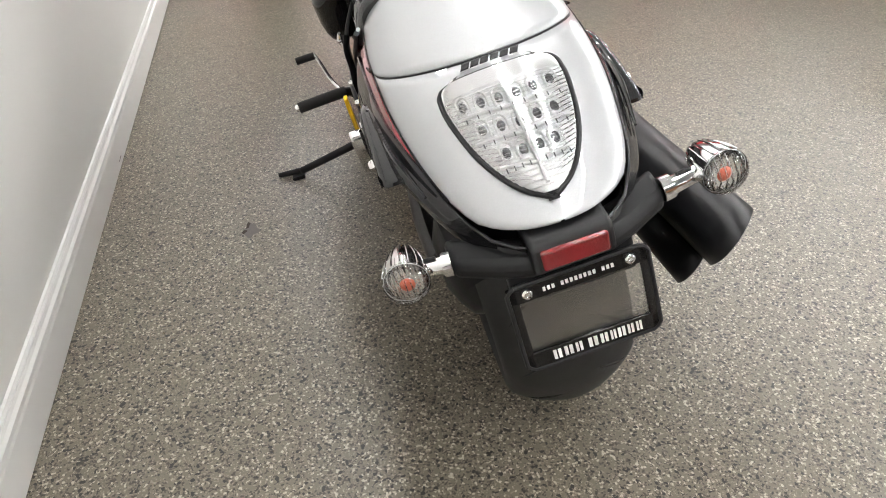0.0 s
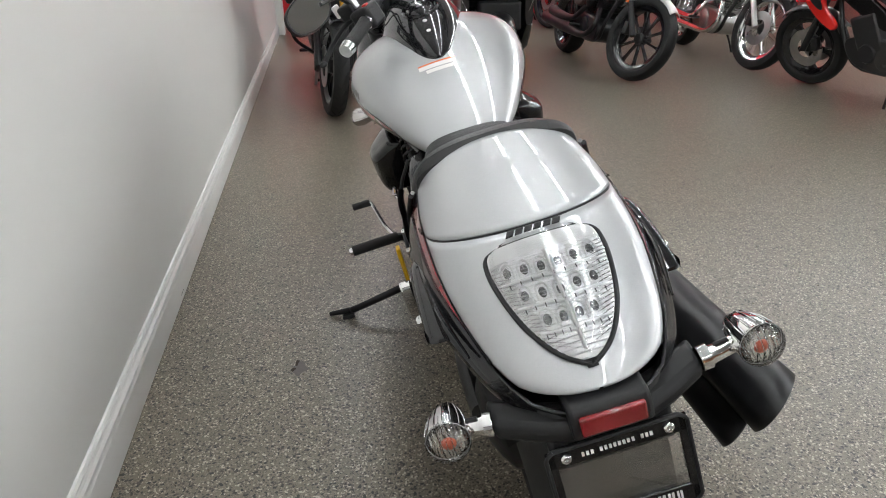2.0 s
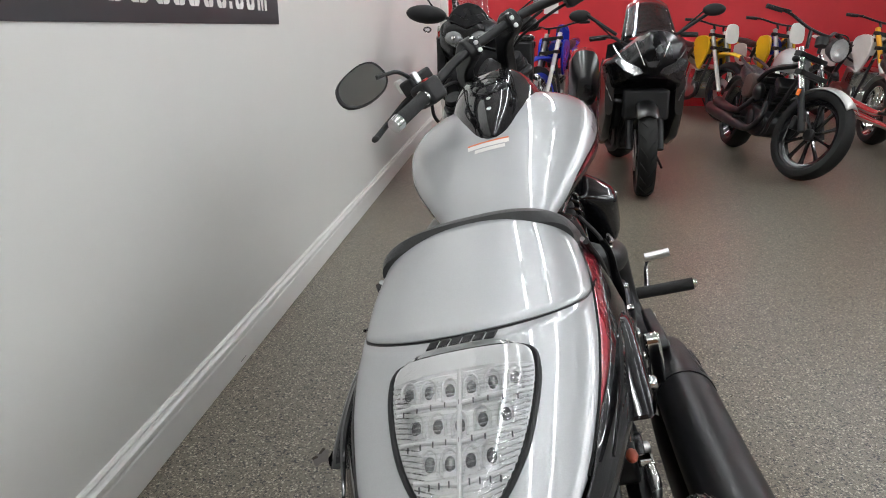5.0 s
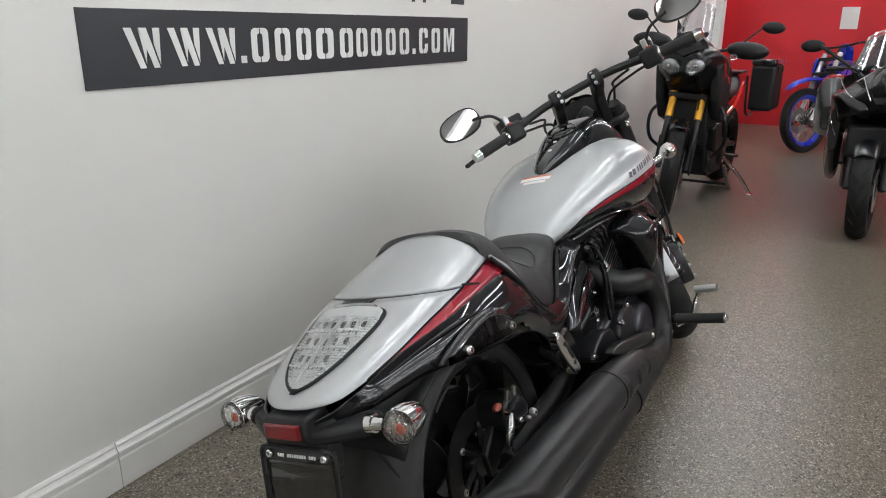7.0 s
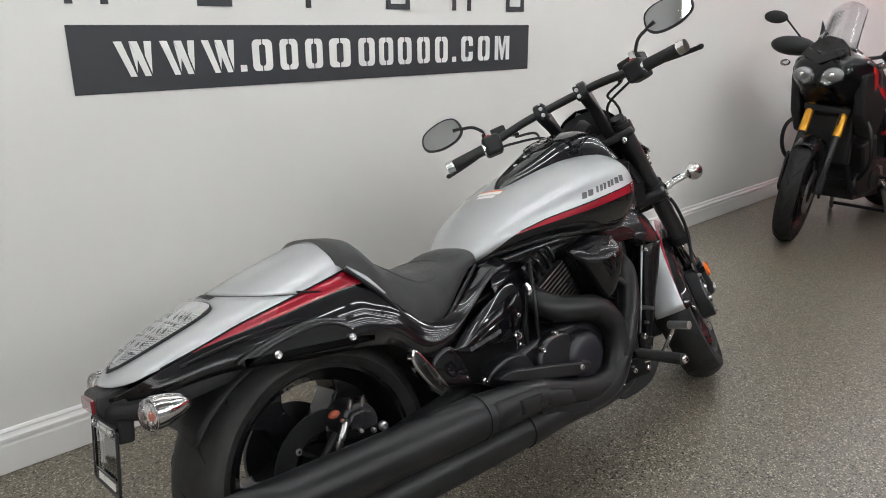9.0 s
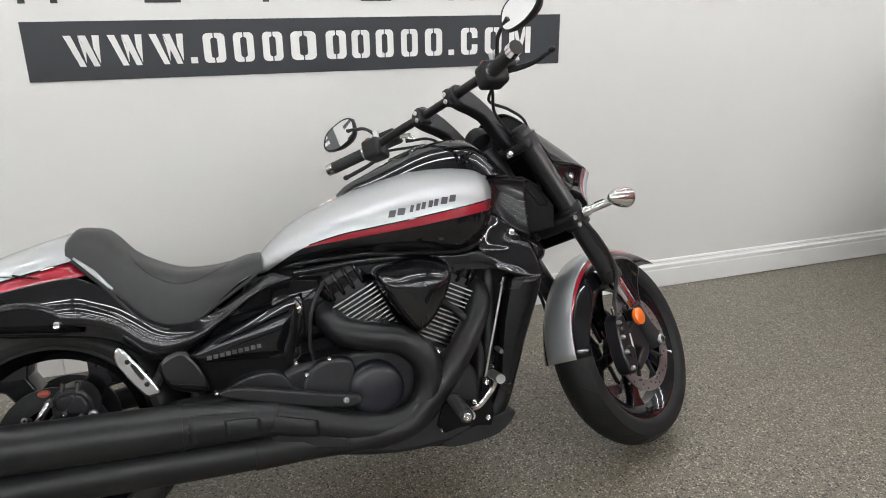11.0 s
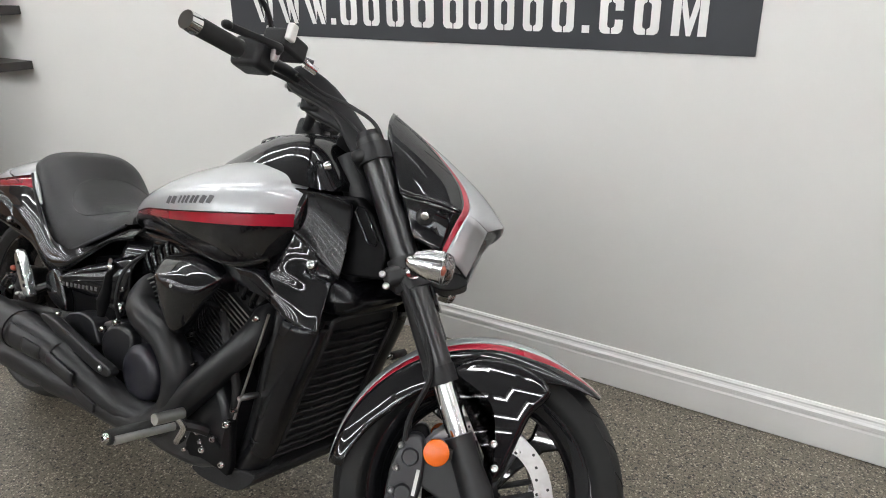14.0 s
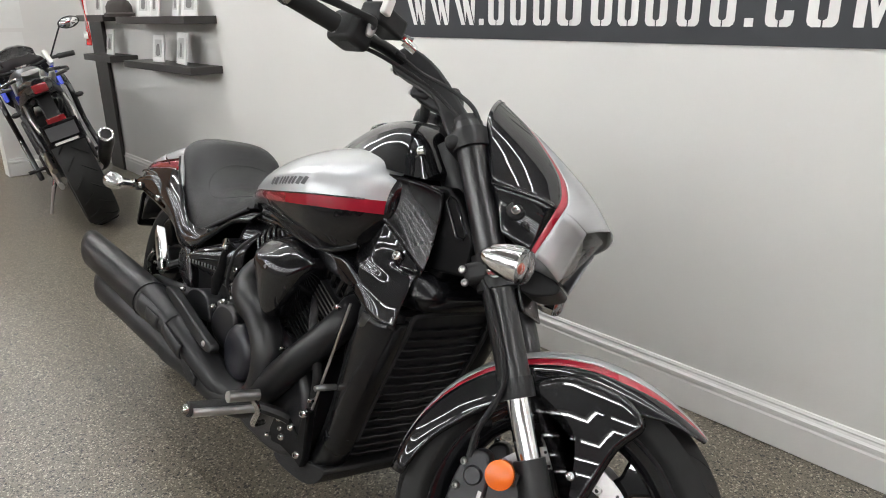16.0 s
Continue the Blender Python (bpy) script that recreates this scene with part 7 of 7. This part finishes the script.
# black sport tourer with round side bags
r, P, F, hp = other_bike(facing((1.97, -1.82), 178, 1.53), "black sport touring motorcycle with full fairing and side bags", dict(
    wb=1.53, Rf=.31, Rr=.315, head=.92, lamp="none", bar_z=1.04, bar_w=.36, seat_z=.80, tank_z=1.0, tank_w=.18, tank=GUNMETAL, mirror_at=(1.20, .44, 1.19), signals=False, vee=False, wheel=("cast", 5), ff_m=GUNMETAL, steer=-4, Wf=.12, Wr=.19, rear_fender=False))
tyre_tread(r, F, (1.53, 0, .31), .31, .12, 20)
P("nose_fairing", shell([(1.60, [(0, .985), (.025, .98), (.04, .93), (.03, .87), (0, .86)]), (1.54, [(0, 1.05), (.07, 1.03), (.14, .94), (.155, .86), (.08, .80), (0, .80)]), (1.42, [(0, 1.08), (.10, 1.07), (.21, 1.0), (.25, .88), (.21, .74), (0, .74)]),
    (1.25, [(0, 1.08), (.12, 1.08), (.25, 1.02), (.29, .86), (.24, .66), (0, .66)]), (1.05, [(0, 1.02), (.12, 1.02), (.24, .98), (.27, .84), (.24, .6), (0, .6)])]), SATIN, lb="angular black nose fairing", bevel=.030)
P("ram_duct", facing_plate([(-.035, .94), (.035, .94), (.05, .90), (.02, .85), (-.02, .85), (-.05, .90)], 1.575, 1.606, .3), PLASTIC, lb="dark central air duct", bevel=.004)
for s in (-1, 1):
    P("edge_strip", tube([(1.535, s * .105, 1.005), (1.575, s * .075, .93), (1.582, s * .048, .868)], .0045, 8), CHROME, lb="thin bright edge strip")
    P("edge_strip", tube([(1.42, s * .235, .985), (1.48, s * .205, .93), (1.55, s * .135, .855)], .0045, 8), CHROME, lb="thin bright edge strip")
P("radiator_mouth", box(1.40, 0, .60, .12, .30, .20), PLASTIC, bevel=.02)
for s in (-1, 1):
    P("side_fairing", loft([(1.34, .03, .52, .80, .6), (1.18, .05, .34, .88, .6), (.98, .05, .26, .90, .6), (.78, .04, .34, .80, .6)]), GUNMETAL, lb="gloss black side fairing").location = (0, s * .235, 0)
    hl = P("headlight", facing_plate([(s * y, z) for y, z in ((.055, .815), (.075, .845), (.13, .868), (.205, .905), (.225, .885), (.17, .835), (.10, .805))], 1.555, 1.60, .5), DARKMETAL, lb="slanted narrow headlight", bevel=.004)
    part("headlight_lens", facing_plate([(s * y, z) for y, z in ((.052, .812), (.073, .848), (.128, .872), (.207, .909), (.23, .885), (.172, .831), (.10, .801))], 1.601, 1.604, .5), LENS, hl)
    P("lower_strip", tube([(1.30, s * .285, .80), (1.36, s * .255, .70), (1.38, s * .22, .62)], .004, 8), CHROME)
    P("side_bag", loft([(.30, .06, .52, .72, .6), (.20, .12, .46, .92, .6), (.0, .13, .46, .94, .6), (-.2, .12, .50, .92, .6), (-.28, .05, .58, .80, .6)]), GUNMETAL, lb="gloss black side bag").location = (0, s * .34, 0)
    P("mirror_arm", rod((1.25, s * .2, 1.05), (1.20, s * .40, 1.18), .012, 8), MATT)
P("windscreen", sheet(lambda u, v: Vector((1.40 - .24 * u, .19 * v * (1 - .3 * u), 1.05 + .24 * u - .05 * v * v)), steps(0, 1, 8), steps(-1, 1, 12)), GLASS, lb="tinted windscreen", solid=.003)

# black bobber with a silver tank
r, P, F, hp = other_bike(facing((2.50, -3.03), 181, 1.57, 8), "black bobber cruiser with silver tank and brown side bag", dict(
    wb=1.57, Rf=.335, Rr=.32, head=.86, rake=29, lamp="round", lamp_m=MATT, bar_z=1.12, bar_w=.40, tank=SILVER, tank_label="silver teardrop tank", tank_z=.93, tank_b=.74, tank_w=.13, tank0=.66, tank1=1.10, seat_z=.70, seat0=.0, seat1=.66, fork_up=CHROME, fork_lo=MATT, fork_r=.022,
    wheel=("cast", 10), Wf=.11, Wr=.16, ff_m=STEEL, rf_m=GUNMETAL, steer=24, discs=0, sig_m=PLASTIC, lamp_dz=.09, lamp_dx=.07, reflector=True, mirrors=False, ff0=45, ff1=140,
    pipes=[([(1.0, -.14, .50), (1.05, -.19, .36), (.9, -.21, .27), (.6, -.22, .28), (.3, -.22, .30), (-.1, -.23, .33)], [.022, .024, .026, .045, .06, .062], MATT), ([(.72, -.14, .52), (.66, -.2, .42), (.55, -.21, .38), (.3, -.22, .37), (.05, -.23, .40)], [.022, .022, .025, .045, .05], MATT)]))
P("side_panel", slab(rounded([(.45, .50), (.66, .52), (.66, .68), (.48, .68)], 3), -.18, -.12), surface("brown_leather", (.10, .06, .05), .5, bump=.3, bump_scale=200), lb="brown leather side bag", bevel=.02)

# silver classic cruiser with wire wheels
r, P, F, hp = other_bike(facing((2.66, -4.20), 176, 1.55, 8), "silver classic cruiser with chrome wire wheels", dict(
    wb=1.55, Rf=.34, Rr=.31, head=.88, rake=31, lamp="round", bar_z=1.10, bar_w=.42, tank=SILVER, tank_label="silver tank", tank_z=.93, tank_b=.74, tank_w=.15, tank0=.64, tank1=1.10, seat_z=.74, seat0=-.1, seat1=.66, fork_up=CHROME, fork_lo=STEEL, wheel=("wire", 36), rim=CHROME, Wf=.10, Wr=.15,
    ff_m=SILVER, rf_m=SILVER, steer=14, engine=STEEL, fins=FINEDGE, heads=CHROME, air=CHROME, discs=1, reflector=True, bar_m=CHROME, mirror_m=CHROME,
    pipes=[([(1.0, -.14, .50), (1.06, -.18, .34), (.92, -.2, .24), (.6, -.2, .24), (.2, -.2, .26), (-.25, -.21, .30)], [.02, .022, .022, .03, .04, .045], CHROME), ([(.70, -.14, .50), (.66, -.2, .38), (.5, -.2, .32), (.1, -.21, .34), (-.2, -.22, .37)], [.02, .022, .028, .038, .04], CHROME)]))

# red sport bike facing the red wall
r, P, F, hp = other_bike(facing((2.03, -4.32), 12, 1.42, 10), "bright red fully faired sport motorcycle on its side stand", dict(
    wb=1.42, Rf=.30, Rr=.31, head=.86, rake=24, lamp="none", bar_z=.95, bar_w=.32, bar_drop=.02, tank=GUNMETAL, tank_z=.95, tank_b=.72, tank_w=.17, seat_z=.80, seat_rise=.10, signals=False, mirrors=True, mirror_at=(1.22, .38, 1.10), vee=False, wheel=("cast", 5), ff_m=GUNMETAL, rear_fender=False, Wr=.19, steer=8))
P("nose_fairing", loft([(1.50, .03, .76, .82, .8), (1.42, .11, .70, .92, .7), (1.28, .17, .70, .99, .7), (1.12, .18, .74, .96, .65)]), REDPAINT, lb="bright red nose fairing")
for s in (-1, 1):
    P("side_fairing", slab(rounded([(1.38, .88), (1.32, .72), (1.20, .58), (1.06, .50), (1.02, .55), (1.12, .66), (1.10, .76), (.98, .84), (1.18, .90)], 3), s * .19, s * .222), REDPAINT, lb="bright red side fairing", bevel=.012)
    P("fairing_vent", slab(rounded([(1.28, .74), (1.20, .66), (1.14, .64), (1.18, .74)], 3), s * .2225, s * .226), PLASTIC)
    P("engine_case", slab(rounded([(.98, .44), (.92, .28), (.66, .22), (.56, .32), (.66, .46)], 3), s * .12, s * .165), DARKMETAL, bevel=.012)
    P("frame_spar", slab(rounded([(1.14, .84), (1.06, .72), (.70, .52), (.62, .58), (.96, .82)], 3), s * .13, s * .16), SATIN, bevel=.010)
    P("engine_cover", rod((.80, s * .165, .36), (.80, s * .18, .36), .07, 20, .06), CASE)
P("tail_fairing", loft([(.42, .12, .72, .80, .7), (.1, .12, .78, .90, .7), (-.2, .07, .86, .95, .7), (-.28, .03, .90, .95, .7)]), REDPAINT)
P("windscreen", sheet(lambda u, v: Vector((1.38 - .22 * u, .15 * v * (1 - .2 * u), .95 + .17 * u - .05 * v * v)), steps(0, 1, 8), steps(-1, 1, 12)), GLASS, lb="smoked windscreen", solid=.003)


def dirt_bike(m, label, col, number, rim, st=None):
    o = dict(wb=1.47, Rf=.345, Rr=.33, head=.98, rake=27, lamp="none", bar_z=1.13, bar_w=.37, bar_drop=.03, tank=col, tank_z=.98, tank_b=.76, tank_w=.10, seat_z=.93, seat0=-.22, seat1=.80, seat_rise=.02, seat_w=.08, fork_up=STEEL, fork_lo=WHITEPL, fork_y=.09, wheel=("wire", 36), rim=rim, Wf=.085, Wr=.11,
             tr=.10, tf=.075, front_fender="high", ff_m=col, rear_fender=False, mirrors=False, signals=False, tail_light=False, vee=False, engine=STEEL, discs=1, frame=DARKMETAL, steer=12)
    o.update(st or {})
    r, P, F, hp = other_bike(m, label, o)
    P("number_plate", F(slab(rounded([(-.07, .90), (.07, .90), (.085, 1.03), (.05, 1.10), (-.05, 1.10), (-.085, 1.03)], 3), -.006, .006)), number, lb="blank front number plate").matrix_basis = Matrix.Translation((hp.x + .12, 0, 0)) @ Matrix.Rotation(radians(90), 4, "Z")
    P("rear_fender", grid([[Vector((x, w * v, z - .02 * v * v)) for v in steps(-1, 1, 6)] for x, w, z in ((.25, .07, .86), (-.05, .09, .90), (-.3, .08, .95), (-.45, .05, .97))]), col, lb="high plastic rear fender", solid=.005)
    for s in (-1, 1):
        P("shroud", slab(rounded([(1.12, .96), (1.15, .78), (1.0, .58), (.92, .62), (.78, .84), (.85, .96)], 3), s * .12, s * .15), col, lb="plastic radiator shroud", bevel=.01)
        P("side_plate", slab(rounded([(.40, .86), (.42, .62), (.12, .66), (.02, .84)], 3), s * .11, s * .125), number, lb="blank side number plate", bevel=.005)


dirt_bike(facing((5.40, -1.22), 165, 1.47, 4), "blue motocross bike with blue wheel rims", BLUE, BLUE, BLUE, dict(steer=-22))
dirt_bike(facing((6.0, -3.42), 192, 1.47, 4), "yellow motocross bike with white fork guards", YELLOW, WHITEPL, BLACK, dict(steer=10))
dirt_bike(facing((5.55, -3.95), 184, 1.47, 4), "yellow and blue motocross bike with white plates", YELLOW, WHITEPL, CHROME, dict(steer=12, tank=BLUE))
dirt_bike(facing((5.1, -4.85), 184, 1.47, 4), "white motocross bike with gold forks", WHITEPL, WHITEPL, BLACK, dict(steer=16, fork_up=GOLD))
dirt_bike(facing((5.3, -5.75), 184, 1.47, 4), "white motocross bike with black seat", WHITEPL, WHITEPL, BLACK, dict(steer=16))

# notices on the red wall
for y, z, w, h in ((-3.9, 1.72, .17, .36), (-1.45, 1.42, .20, .27)):
    tagged(part("wall_notice", box(7.694, y, z, .004, w, h), PAPER, smooth=False), "white paper notice on the red wall", "notice")
tagged(part("wall_stripe", box(7.695, -3.0, 1.9, .003, 1.1, .03, m=Matrix.Translation((0, 0, 0))), LETTER, smooth=False), "white line on the red wall", "wall decal")

# ---------- the other end: sport bike, shelves, corner ----------
r, P, F, hp = other_bike(at_ground(-4.21, -.65, 171, 16), "black, white and blue sport motorcycle seen from behind", dict(
    wb=1.41, Rf=.30, Rr=.33, head=.86, rake=24, lamp="none", bar_z=.94, bar_w=.34, bar_drop=.02, tank=GUNMETAL, tank_z=.95, tank_b=.72, tank_w=.16, seat_z=.82, seat_rise=.10, seat0=-.15, signals=False, mirrors=True, mirror_at=(1.10, .42, 1.12), mirror_m=PLASTIC, vee=False, wheel=("cast", 5), rear_fender=False, Wr=.19, tail_light=False, swing=STEEL,
    pipes=[([(.85, -.1, .3), (.6, -.13, .22), (.4, -.16, .25), (.22, -.19, .36), (.0, -.21, .46), (-.12, -.215, .52)], [.025, .025, .03, .042, .047, .046], DARKMETAL)]))
P("tail_fairing", loft([(.45, .12, .74, .85, .7), (.1, .11, .80, .92, .7), (-.2, .07, .86, .95, .7), (-.32, .03, .90, .95, .7)]), SATIN, lb="black tail fairing")
for s in (-1, 1):
    P("tail_panel", slab(rounded([(.42, .80), (.10, .87), (-.12, .93), (-.10, .955), (.12, .925), (.42, .86)], 2), s * .095, s * .118), WHITEPL, lb="white tail side panel", bevel=.008)
    P("tail_flash", slab(rounded([(.40, .76), (.20, .80), (.16, .85), (.40, .82)], 2), s * .105, s * .128), BLUE, lb="blue flash", bevel=.006)
P("tail_stripe", loft([(.40, .05, .85, .885, .7), (.1, .05, .93, .955, .7), (-.15, .05, .965, .99, .7)]), WHITEPL)
P("tail_light", box(-.31, 0, .90, .04, .08, .05), REDLENS, lb="red tail light", bevel=.01)
P("tail_reflector", box(-.30, 0, .72, .012, .10, .03), REDLENS, bevel=.003)
P("plate_frame", box(-.30, 0, .64, .01, .20, .13), BLACK, lb="black dealer plate frame", bevel=.003)
P("plate", box(-.3065, 0, .65, .002, .16, .075), GREYVINYL)
P("plate_mark", box(-.3065, 0, .592, .001, .13, .014), LETTER, smooth=False)
P("plate_arm", slab([(-.12, .86), (-.06, .86), (-.27, .60), (-.29, .60)], -.04, .04), PLASTIC, bevel=.005)
for s in (-1, 1):
    P("grab_handle", tube([(.12, s * .13, .90), (.0, s * .19, .92), (-.16, s * .17, .95), (-.24, s * .08, .97)], .010, 8), GUNMETAL)
    P("side_fairing", slab(rounded([(1.30, .82), (1.28, .62), (1.14, .40), (.70, .24), (.66, .32), (.92, .5), (.82, .70), (1.0, .82)], 3), s * .20, s * .235), GUNMETAL, bevel=.012)
    P("rear_signal", ball((-.26, s * .17, .80), .018, 1, 1.4, .8, 10, 6), PLASTIC)
P("nose_fairing", loft([(1.46, .05, .76, .84, .8), (1.36, .16, .66, .96, .7), (1.2, .20, .64, 1.0, .7)]), GUNMETAL)
P("windscreen", sheet(lambda u, v: Vector((1.36 - .24 * u, .15 * v * (1 - .15 * u), .97 + .11 * u - .05 * v * v)), steps(0, 1, 8), steps(-1, 1, 12)), GLASS, lb="clear windscreen", solid=.003)
P("muffler_rim", rod((-.115, -.2148, .518), (-.123, -.2155, .5215), .047, 22, .042), STEEL)
P("muffler_hole", rod((-.120, -.2152, .520), (-.1245, -.2157, .5222), .032, 18), PLASTIC)
P("swing_arm_cover", tube([(-.03, .135, .31), (.10, .135, .345), (.28, .125, .40), (.38, .12, .42)], [.026, .036, .040, .030], 12, flat=.6), FINEDGE, lb="bare aluminium swing arm")
P("paddock_leg", tube([(.42, .15, .28), (.40, .24, .12), (.39, .30, .012)], .010, 8), STEEL)
for s in (-1, 1):
    P("tail_bracket", tube([(.05, s * .10, .84), (-.10, s * .11, .74), (-.20, s * .10, .66)], .014, 8), STEEL)
    P("rear_set", slab([(.44, .46), (.36, .42), (.40, .32), (.50, .36)], s * .14, s * .155), STEEL, bevel=.004)
    P("upper_flash", slab([(1.25, .98), (1.05, 1.0), (.85, .92), (.95, .88), (1.20, .90)], s * .17, s * .20), WHITEPL, lb="white tank side panel", bevel=.008)
    P("tank_flash", slab([(.92, .90), (.78, .86), (.70, .78), (.86, .80)], s * .16, s * .19), BLUE, lb="blue tank side flash", bevel=.006)
tyre_tread(r, lambda b: b, (0, 0, .33), .33, .19, 18)
P("chain_guard", tube([(.0, .13, .40), (.2, .13, .42), (.4, .12, .45)], .018, 8), STEEL)

# corner at the far end and the space beyond it
tagged(part("wall_corner", box(-6.20, -.36, 1.55, .16, .88, 3.1), WALL, smooth=False), "short white painted return wall with taped notices", "wall", kind="structure")
bm = grid([[(-6.119 + d, y, z) for d, z in base_profile()] for y in (-.018, -.79)])
tagged(part("baseboard", bm, TRIM, smooth=False), "white moulded skirting board round the corner", "baseboard", kind="structure")
tagged(part("wall_beyond", box(-9.7, .08, 1.55, 6.8, .16, 3.1), BROWN, smooth=False), "tan painted wall beyond the opening", "wall", kind="structure")
tagged(part("carpet", box(-10.5, -4, .004, 5.0, 8.3, .012), surface("brown_carpet", (.13, .06, .035), .9, vary=.15, scale=40, bump=.5, bump_scale=300), smooth=False), "brown carpet beyond the showroom floor", "carpet", kind="structure")
tagged(part("threshold_strip", box(-7.98, -4, .008, .05, 8.3, .016), PAPER, smooth=False, bevel=.003), "pale metal threshold strip", "trim", kind="structure")
tagged(part("low_cabinet", box(-11.6, -2.1, .4, .6, 1.0, .8), SHELFWOOD, smooth=False, bevel=.01), "dark low cabinet on the brown carpet", "cabinet")
for y, z, h in ((-.60, 1.30, .3), (-.62, 1.02, .2), (-.60, .84, .1)):
    tagged(part("wall_notice", box(-6.118, y, z, .003, .22, h), PAPER, smooth=False), "white paper notice taped to the wall", "notice")
tagged(part("dark_panel", box(-5.86, -.02, .62, .30, .03, 1.24), SHELFWOOD, smooth=False, bevel=.004), "tall dark wooden panel standing against the wall", "panel")


def wall_shelf(x, z, w, depth=.2, label="dark floating wall shelf with white card frames"):
    sh = tagged(part("wall_shelf", box(x, -depth / 2 - .001, z, w, depth, .045), SHELFWOOD, smooth=False, bevel=.003), label, "shelf", "wall shelves")
    return sh


def card_frame(x, y, z, w, h, turn, tilt=-9):
    m = Matrix.Translation((x, y, z)) @ Matrix.Rotation(radians(turn), 4, "Z") @ Matrix.Rotation(radians(tilt), 4, "X")
    f = thing("card_frame", m, "white framed grey print standing on a shelf", "picture frame", "framed prints on the shelves")
    part("frame", box(0, 0, h / 2, w, .012, h), PAPER, f, smooth=False, bevel=.002)
    part("print", box(0, -.0072, h / 2, w * .62, .002, h * .66), surface("pale_print", (.5, .5, .48), .5), f, smooth=False)
    part("print_shape", slab(rounded([(-.025, h * .25), (.025, h * .25), (.02, h * .55), (.008, h * .66), (-.008, h * .66), (-.02, h * .55)], 3), -.0092, -.0082), GREYPRINT, f, smooth=False)


for x, z, w in ((-4.25, .915, 1.12), (-4.27, 1.20, 1.14), (-5.40, .93, .62), (-5.42, 1.215, .62)):
    wall_shelf(x, z, w)
for x, z, w, h, t in ((-4.40, .938, .14, .17, 8), (-4.03, .938, .24, .19, -10), (-4.55, 1.223, .19, .20, 6), (-4.36, 1.223, .16, .20, -6), (-4.02, 1.223, .20, .21, -12), (-3.82, 1.223, .14, .20, 14), (-5.35, .953, .15, .18, 0), (-5.48, 1.238, .15, .19, 0)):
    card_frame(x, -.11, z, w, h, t)
tagged(part("wall_outlet", box(-3.9, -.003, .30, .07, .006, .115), TRIM, smooth=False, bevel=.002), "white wall socket plate", "socket")

# clutter on the far shelves
cap = tagged(part("cap", grid([[Vector((r * math.cos(t) * (1.25 if math.cos(t) < -.3 else 1), r * .85 * math.sin(t), z)) for t in steps(0, 2 * math.pi, 20)] for r, z in ((.115, 0), (.118, .02), (.10, .03), (.098, .07), (.075, .105), (.03, .12), (.002, .122))], True, True), surface("dark_cap_cloth", (.05, .042, .038), .8, bump=.3, bump_scale=400), smooth=True), "dark brown cloth cap lying on a shelf", "cap")
cap.location = (-4.98, -.12, 1.223)
sash = thing("red_sash", pose(-5.50, -.205, 1.02), "red and white striped sash hanging over a shelf", "sash")
part("cloth", grid([[Vector((.045 * v + .01 * math.sin(9 * z), -.004 + .008 * math.sin(14 * z + v), z)) for v in steps(-1, 1, 5)] for z in steps(0, .42, 10)]), REDPAINT, sash, solid=.003)
for z in (.05, .33):
    part("stripe", grid([[Vector((.046 * v, -.014, zz)) for v in steps(-1, 1, 4)] for zz in (z, z + .05)]), PAPER, sash, solid=.001)
